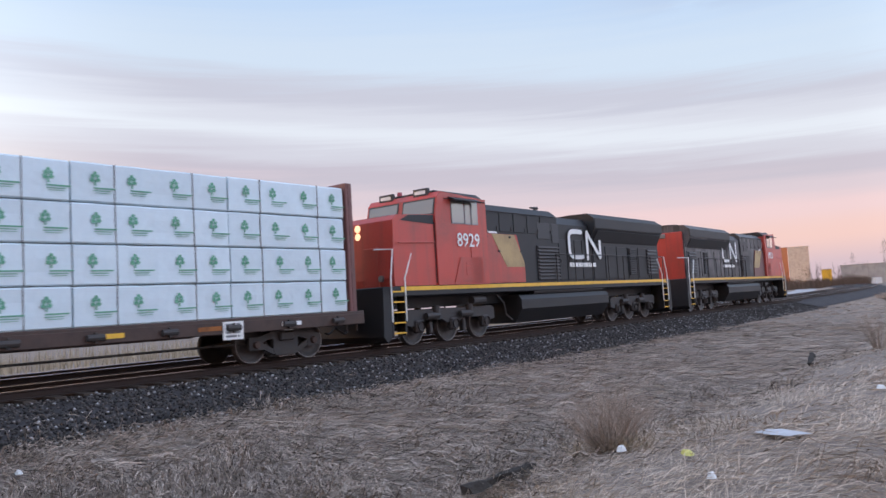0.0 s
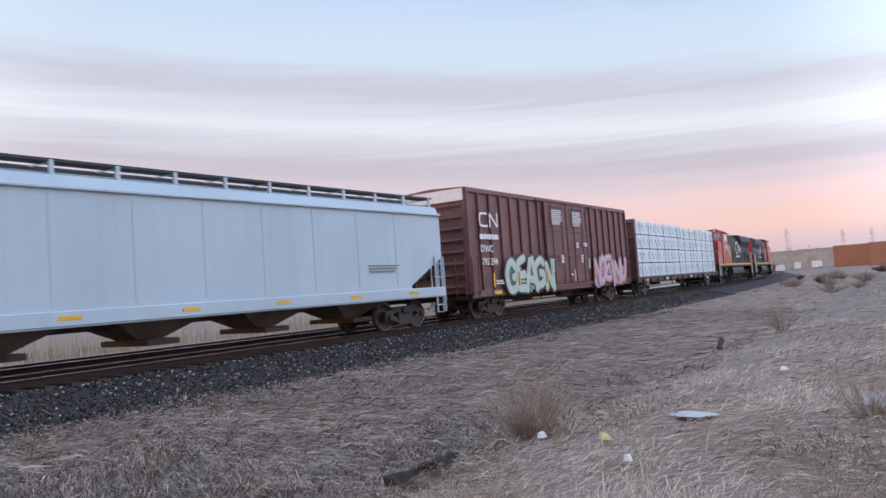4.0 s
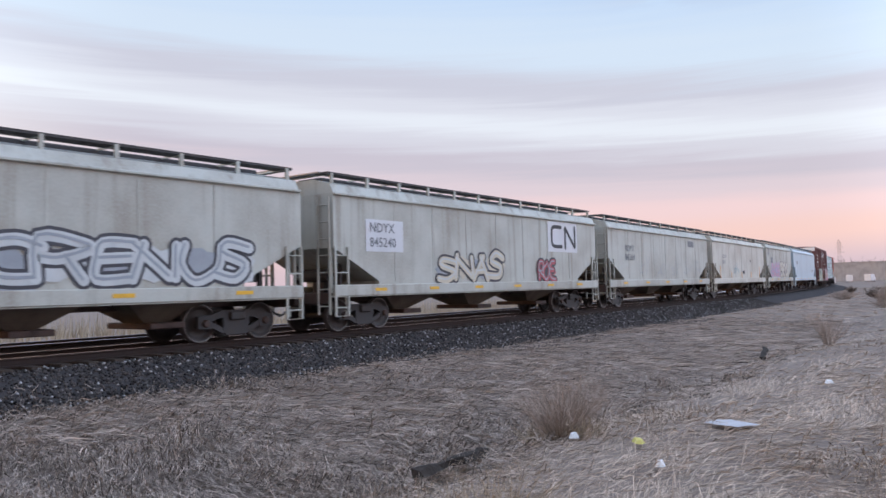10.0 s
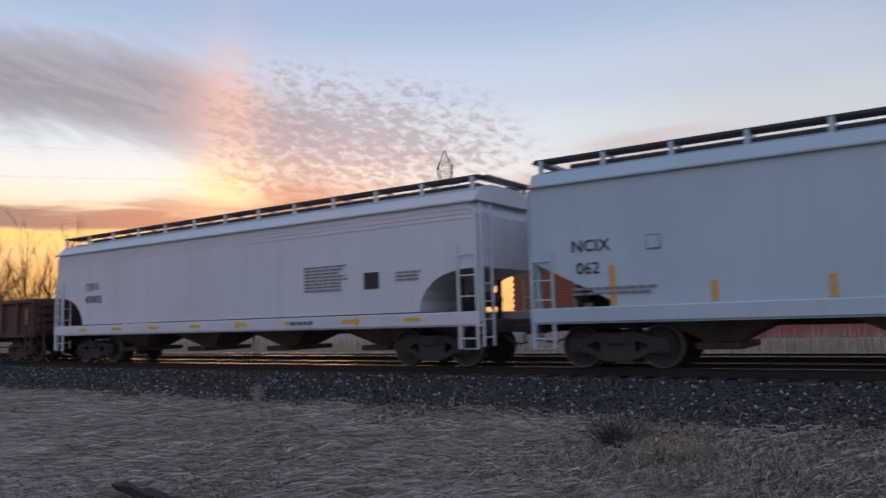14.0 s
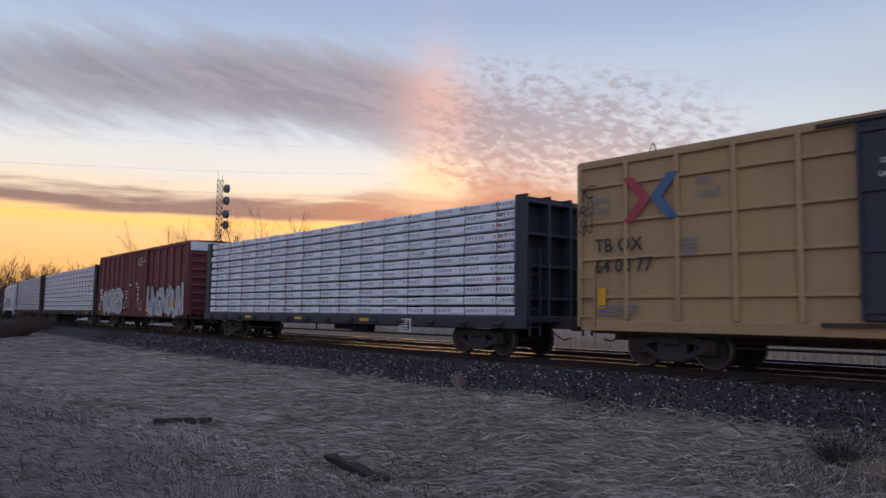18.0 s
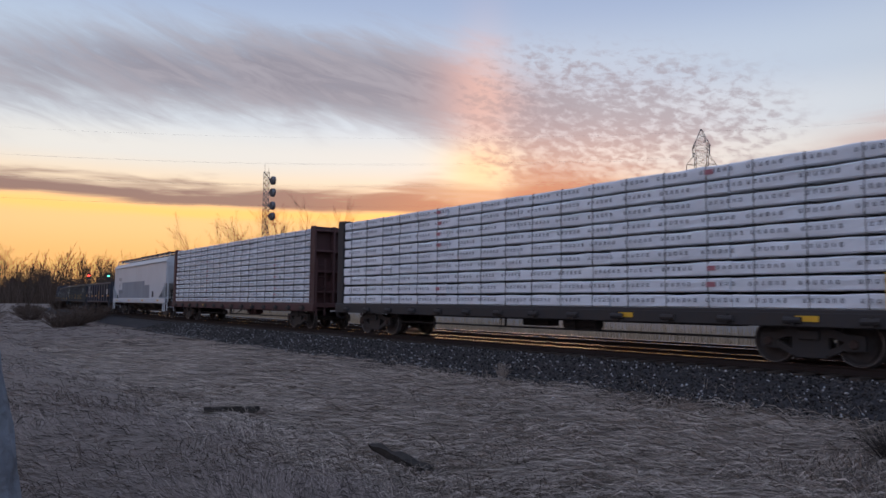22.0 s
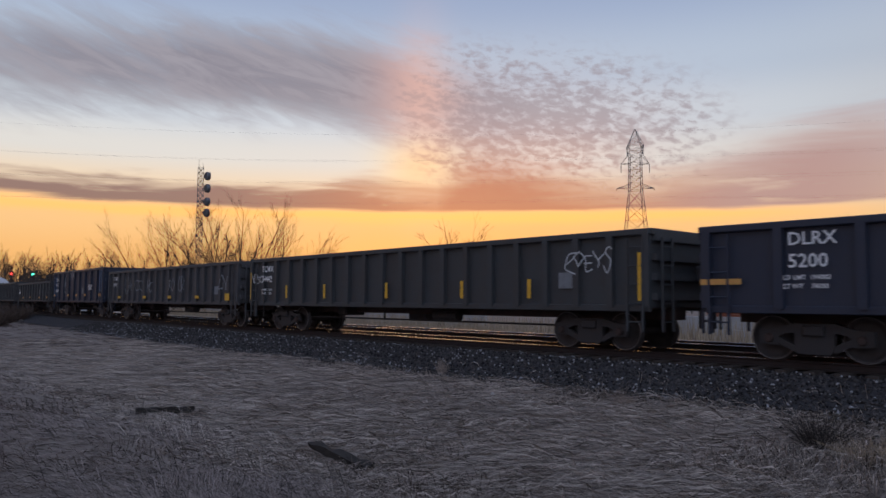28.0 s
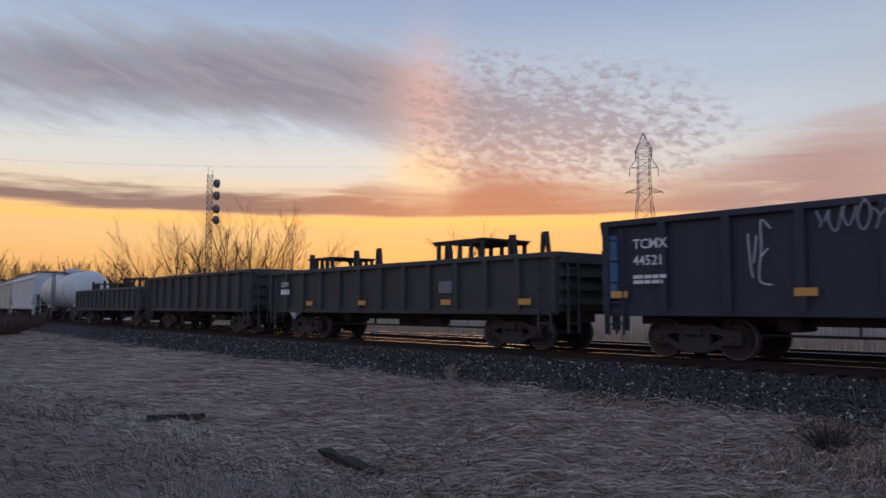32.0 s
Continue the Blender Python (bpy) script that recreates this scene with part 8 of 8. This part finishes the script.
building("office_block", -83.0, -81.75, 560, 25.5, CONCRETE, "pale office block with bands of windows far off", windows=(6, 9), depth=20)
building("lift_tower", -81.7, -81.3, 558, 26, ORANGE_BRICK, "orange-lit stair tower beside the office block", depth=10)
building("warehouse", -90.4, -85.0, 330, 7.6, CONCRETE, "long low pale warehouse", windows=(1, 8))
building("brick_works", -101.0, -92.6, 250, 6.7, ORANGE_BRICK, "long low orange-brick factory building", windows=(1, 9))
building("brick_works", -92.4, -90.3, 275, 7.0, ORANGE_BRICK, "stepped orange-brick factory wing", windows=(1, 3))
building("shed", -84.3, -83.7, 420, 8.0, YELLOW, "yellow-fronted shed far down the line", depth=8)
ls = thing("yard_lamp", "lit yard lamp on the warehouse front", "lamp", at=pose(*spot(-88.6, 326), 4.6))
part("lantern", Mesh().box(0, 0, 0, 1.2, 0.4, 0.5, 0.05), LAMP, ls)
for az, dist in ((-88.0, 285), (-89.2, 280), (-91.7, 270), (-92.7, 265), (-94.0, 270), (-86.9, 300)):
    x, y = spot(az, dist)
    van = thing("van", "parked white delivery van in the works yard", "van", "parked vehicles", pose(x, y, rest(x, y), 0, 0, az + 90 + 15 * math.sin(az)))
    part("body", Mesh().slab([(-2.6, 0.35), (-2.6, 2.45), (1.2, 2.5), (1.9, 1.55), (2.6, 1.35), (2.7, 0.4)], -0.98, 0.98), VAN_WHITE, van)
    part("windscreen", Mesh().slab([(1.25, 2.35), (1.3, 2.4), (1.9, 1.62), (1.82, 1.58)], -0.85, 0.85), WINDOW, van)
    for xx in (-1.7, 1.7):
        for yy in (-0.9, 0.9):
            part("tyre", Mesh().tube((xx, yy - 0.1, 0.33), (xx, yy + 0.1, 0.33), 0.33, 14), BLACK, van)

# brick building close behind the far track, with laid courses on the face that shows between the cars
bx, by, bh = on_track(-3.5, -33.0)
bb = thing("brick_building", "red-brown brick building close beyond the tracks", "building", at=pose(bx, by, -0.9, 0, 0, math.degrees(bh)))
part("wall", Mesh().box(0.0, 5, 2.9, 42, 10, 5.8), MORTAR, bb)
part("roof", Mesh().box(0.0, 5, 5.86, 42.3, 10.3, 0.18, 0.03), CONCRETE, bb)
course = Mesh()
for r in range(28):
    z = 0.1 + r * 0.203
    for k in range(101):
        x = -20.9 + (k + 0.5 * (r % 2)) * 0.415
        if x < 20.8:
            course.box(x, -0.012, z + 0.09, 0.40, 0.03, 0.188)
tagged(part("brickwork", course, BRICK, bb), kind="stuff")
part("door", Mesh().box(3.0, -0.04, 1.3, 1.1, 0.08, 2.2, 0.02), GALV, bb, "grey steel door")
part("wall_lamp", Mesh().box(1.4, -0.15, 4.6, 0.5, 0.2, 0.16, 0.03), LAMP, bb, "lit wall lamp")
part("wall_lamp", Mesh().box(-4.4, -0.15, 4.2, 0.5, 0.2, 0.16, 0.03), LAMP, bb, "lit wall lamp")
wx, wy, wh = on_track(-8, -24.0)
lw = thing("low_wall", "long low painted wall, red above and white below", "wall", at=pose(wx, wy, -0.9, 0, 0, math.degrees(wh)))
for k in range(9):
    part("panel", Mesh().box(-14 + k * 3.4, 0, 0.95, 3.34, 0.25, 0.7, 0.02), RED_WALL if k > 3 else CONCRETE, lw)
    part("footing", Mesh().box(-14 + k * 3.4, -0.02, 0.28, 3.38, 0.32, 0.62, 0.02), CONCRETE, lw)
cx, cy, ch = on_track(-80, -26.0)
cw = thing("concrete_barrier", "pale concrete barrier beyond the tracks", "wall", at=pose(cx, cy, -0.9, 0, 0, math.degrees(ch)))
for k in range(20):
    part("panel", Mesh().box(-30 + k * 3.5, 0, 0.55, 3.44, 0.3, 1.1, 0.03), CONCRETE, cw)

# ---------------------------------------------------------------- small things on the ground
def timber(az, dist, turn, length, label, seed):
    rs = random.Random(seed)
    x, y = spot(az, dist)
    t = thing("timber", label, "timber", "old ties in the ditch", pose(x, y, rest(x, y) + 0.15, rs.uniform(-6, 6), rs.uniform(-4, 4), turn))
    m = Mesh()
    n = 9
    ring = [[(-length / 2 + length * i / n, (-0.075 if j in (0, 3) else 0.075) * rs.uniform(0.45, 1.2), (-0.07 if j < 2 else 0.05) * rs.uniform(0.3, 1.2)) for j in range(4)] for i in range(n + 1)]
    vs = [p for q in ring for p in q]
    fs = [(i * 4 + j, i * 4 + (j + 1) % 4, i * 4 + 4 + (j + 1) % 4, i * 4 + 4 + j) for i in range(n) for j in range(4)] + [(0, 1, 2, 3), (n * 4 + 3, n * 4 + 2, n * 4 + 1, n * 4)]
    part("beam", m.add(vs, fs), OLD_WOOD, t)


timber(-60.4, 8.15, 0, 1.4, "half-buried rotten black tie in the ditch", 1)
timber(46.7, 10.1, -10, 1.4, "half-buried rotten black tie in the grass", 2)
timber(59.0, 14.8, 58, 1.0, "dark weathered piece of timber lying in the ditch", 3)
timber(-82.6, 21.0, 5, 1.8, "dark weathered piece of timber far along the ditch", 4)


def crumpled(name, az, dist, size, mat, label, category, seed, flat=0.5):
    rs = random.Random(seed)
    x, y = spot(az, dist)
    m = Mesh()
    n = 9
    pts = [(math.cos(6.283 * i / n) * rs.uniform(0.6, 1.1), math.sin(6.283 * i / n) * rs.uniform(0.6, 1.1)) for i in range(n)]
    vs = [(a * size[0], b * size[1], 0.0) for a, b in pts] + [(a * size[0] * 0.6, b * size[1] * 0.6, size[2] * rs.uniform(0.5, 1.0)) for a, b in pts] + [(0, 0, size[2])]
    fs = [(i, (i + 1) % n, n + (i + 1) % n, n + i) for i in range(n)] + [(n + i, n + (i + 1) % n, 2 * n) for i in range(n)]
    t = thing(name, label, category, "litter on the grass" if category == "litter" else "", pose(x, y, rest(x, y) + 0.05, 0, 0, rs.uniform(0, 360)))
    part("sheet", m.add(vs, fs), mat, t)


crumpled("snow_patch", -80.2, 9.0, (0.33, 0.20, 0.03), SNOW, "last patch of old snow on the grass", "snow", 1)
crumpled("snow_patch", -92.3, 9.8, (0.4, 0.3, 0.10), SNOW, "small heap of old snow in the grass", "snow", 2)
crumpled("litter", -69.4, 9.1, (0.09, 0.06, 0.07), PAPER, "crumpled white paper by the bush", "litter", 3)
crumpled("litter", -74.0, 8.2, (0.11, 0.07, 0.05), PLASTIC_YELLOW, "crumpled yellow packet on the grass", "litter", 4)
crumpled("litter", -75.5, 7.0, (0.05, 0.04, 0.06), PAPER, "white paper cup on the grass", "litter", 5)
crumpled("litter", -87.0, 5.6, (0.07, 0.05, 0.05), PAPER, "white scrap of paper on the grass", "litter", 6)
crumpled("litter", -86.5, 13.2, (0.10, 0.07, 0.06), PAPER, "white scrap of paper on the flat", "litter", 7)
crumpled("litter", -27.5, 11.6, (0.10, 0.07, 0.06), PAPER, "pale scrap of plastic on the bank", "litter", 8)
crumpled("litter", 35.5, 15.8, (0.06, 0.05, 0.05), PAPER, "pale scrap of plastic on the bank", "litter", 9)

# weathered post at the edge of the view
x, y = -2.49, 0.71
post = thing("post", "weathered blue-grey wooden post with cracked bark", "post", at=pose(x, y, rest(x, y) - 0.1))
stem = Mesh()
rs = random.Random(3)
rings = 20
for k in range(rings):
    z = 1.6 * k / (rings - 1)
    r = 0.35 - 0.18 * z
    stem.v += [(math.cos(6.283 * i / 22) * r * rs.uniform(0.92, 1.06), math.sin(6.283 * i / 22) * r * rs.uniform(0.92, 1.06), z) for i in range(22)]
stem.f = [(k * 22 + i, k * 22 + (i + 1) % 22, k * 22 + 22 + (i + 1) % 22, k * 22 + 22 + i) for k in range(rings - 1) for i in range(22)] + [tuple(range((rings - 1) * 22, rings * 22))]
part("trunk", stem, material("grey_bark", (0.20, 0.22, 0.25), 0.9, dirt=(0.06, 0.06, 0.07), amount=0.8, scale=7.0, bump=1.0, bump_scale=24.0), post)

motions()
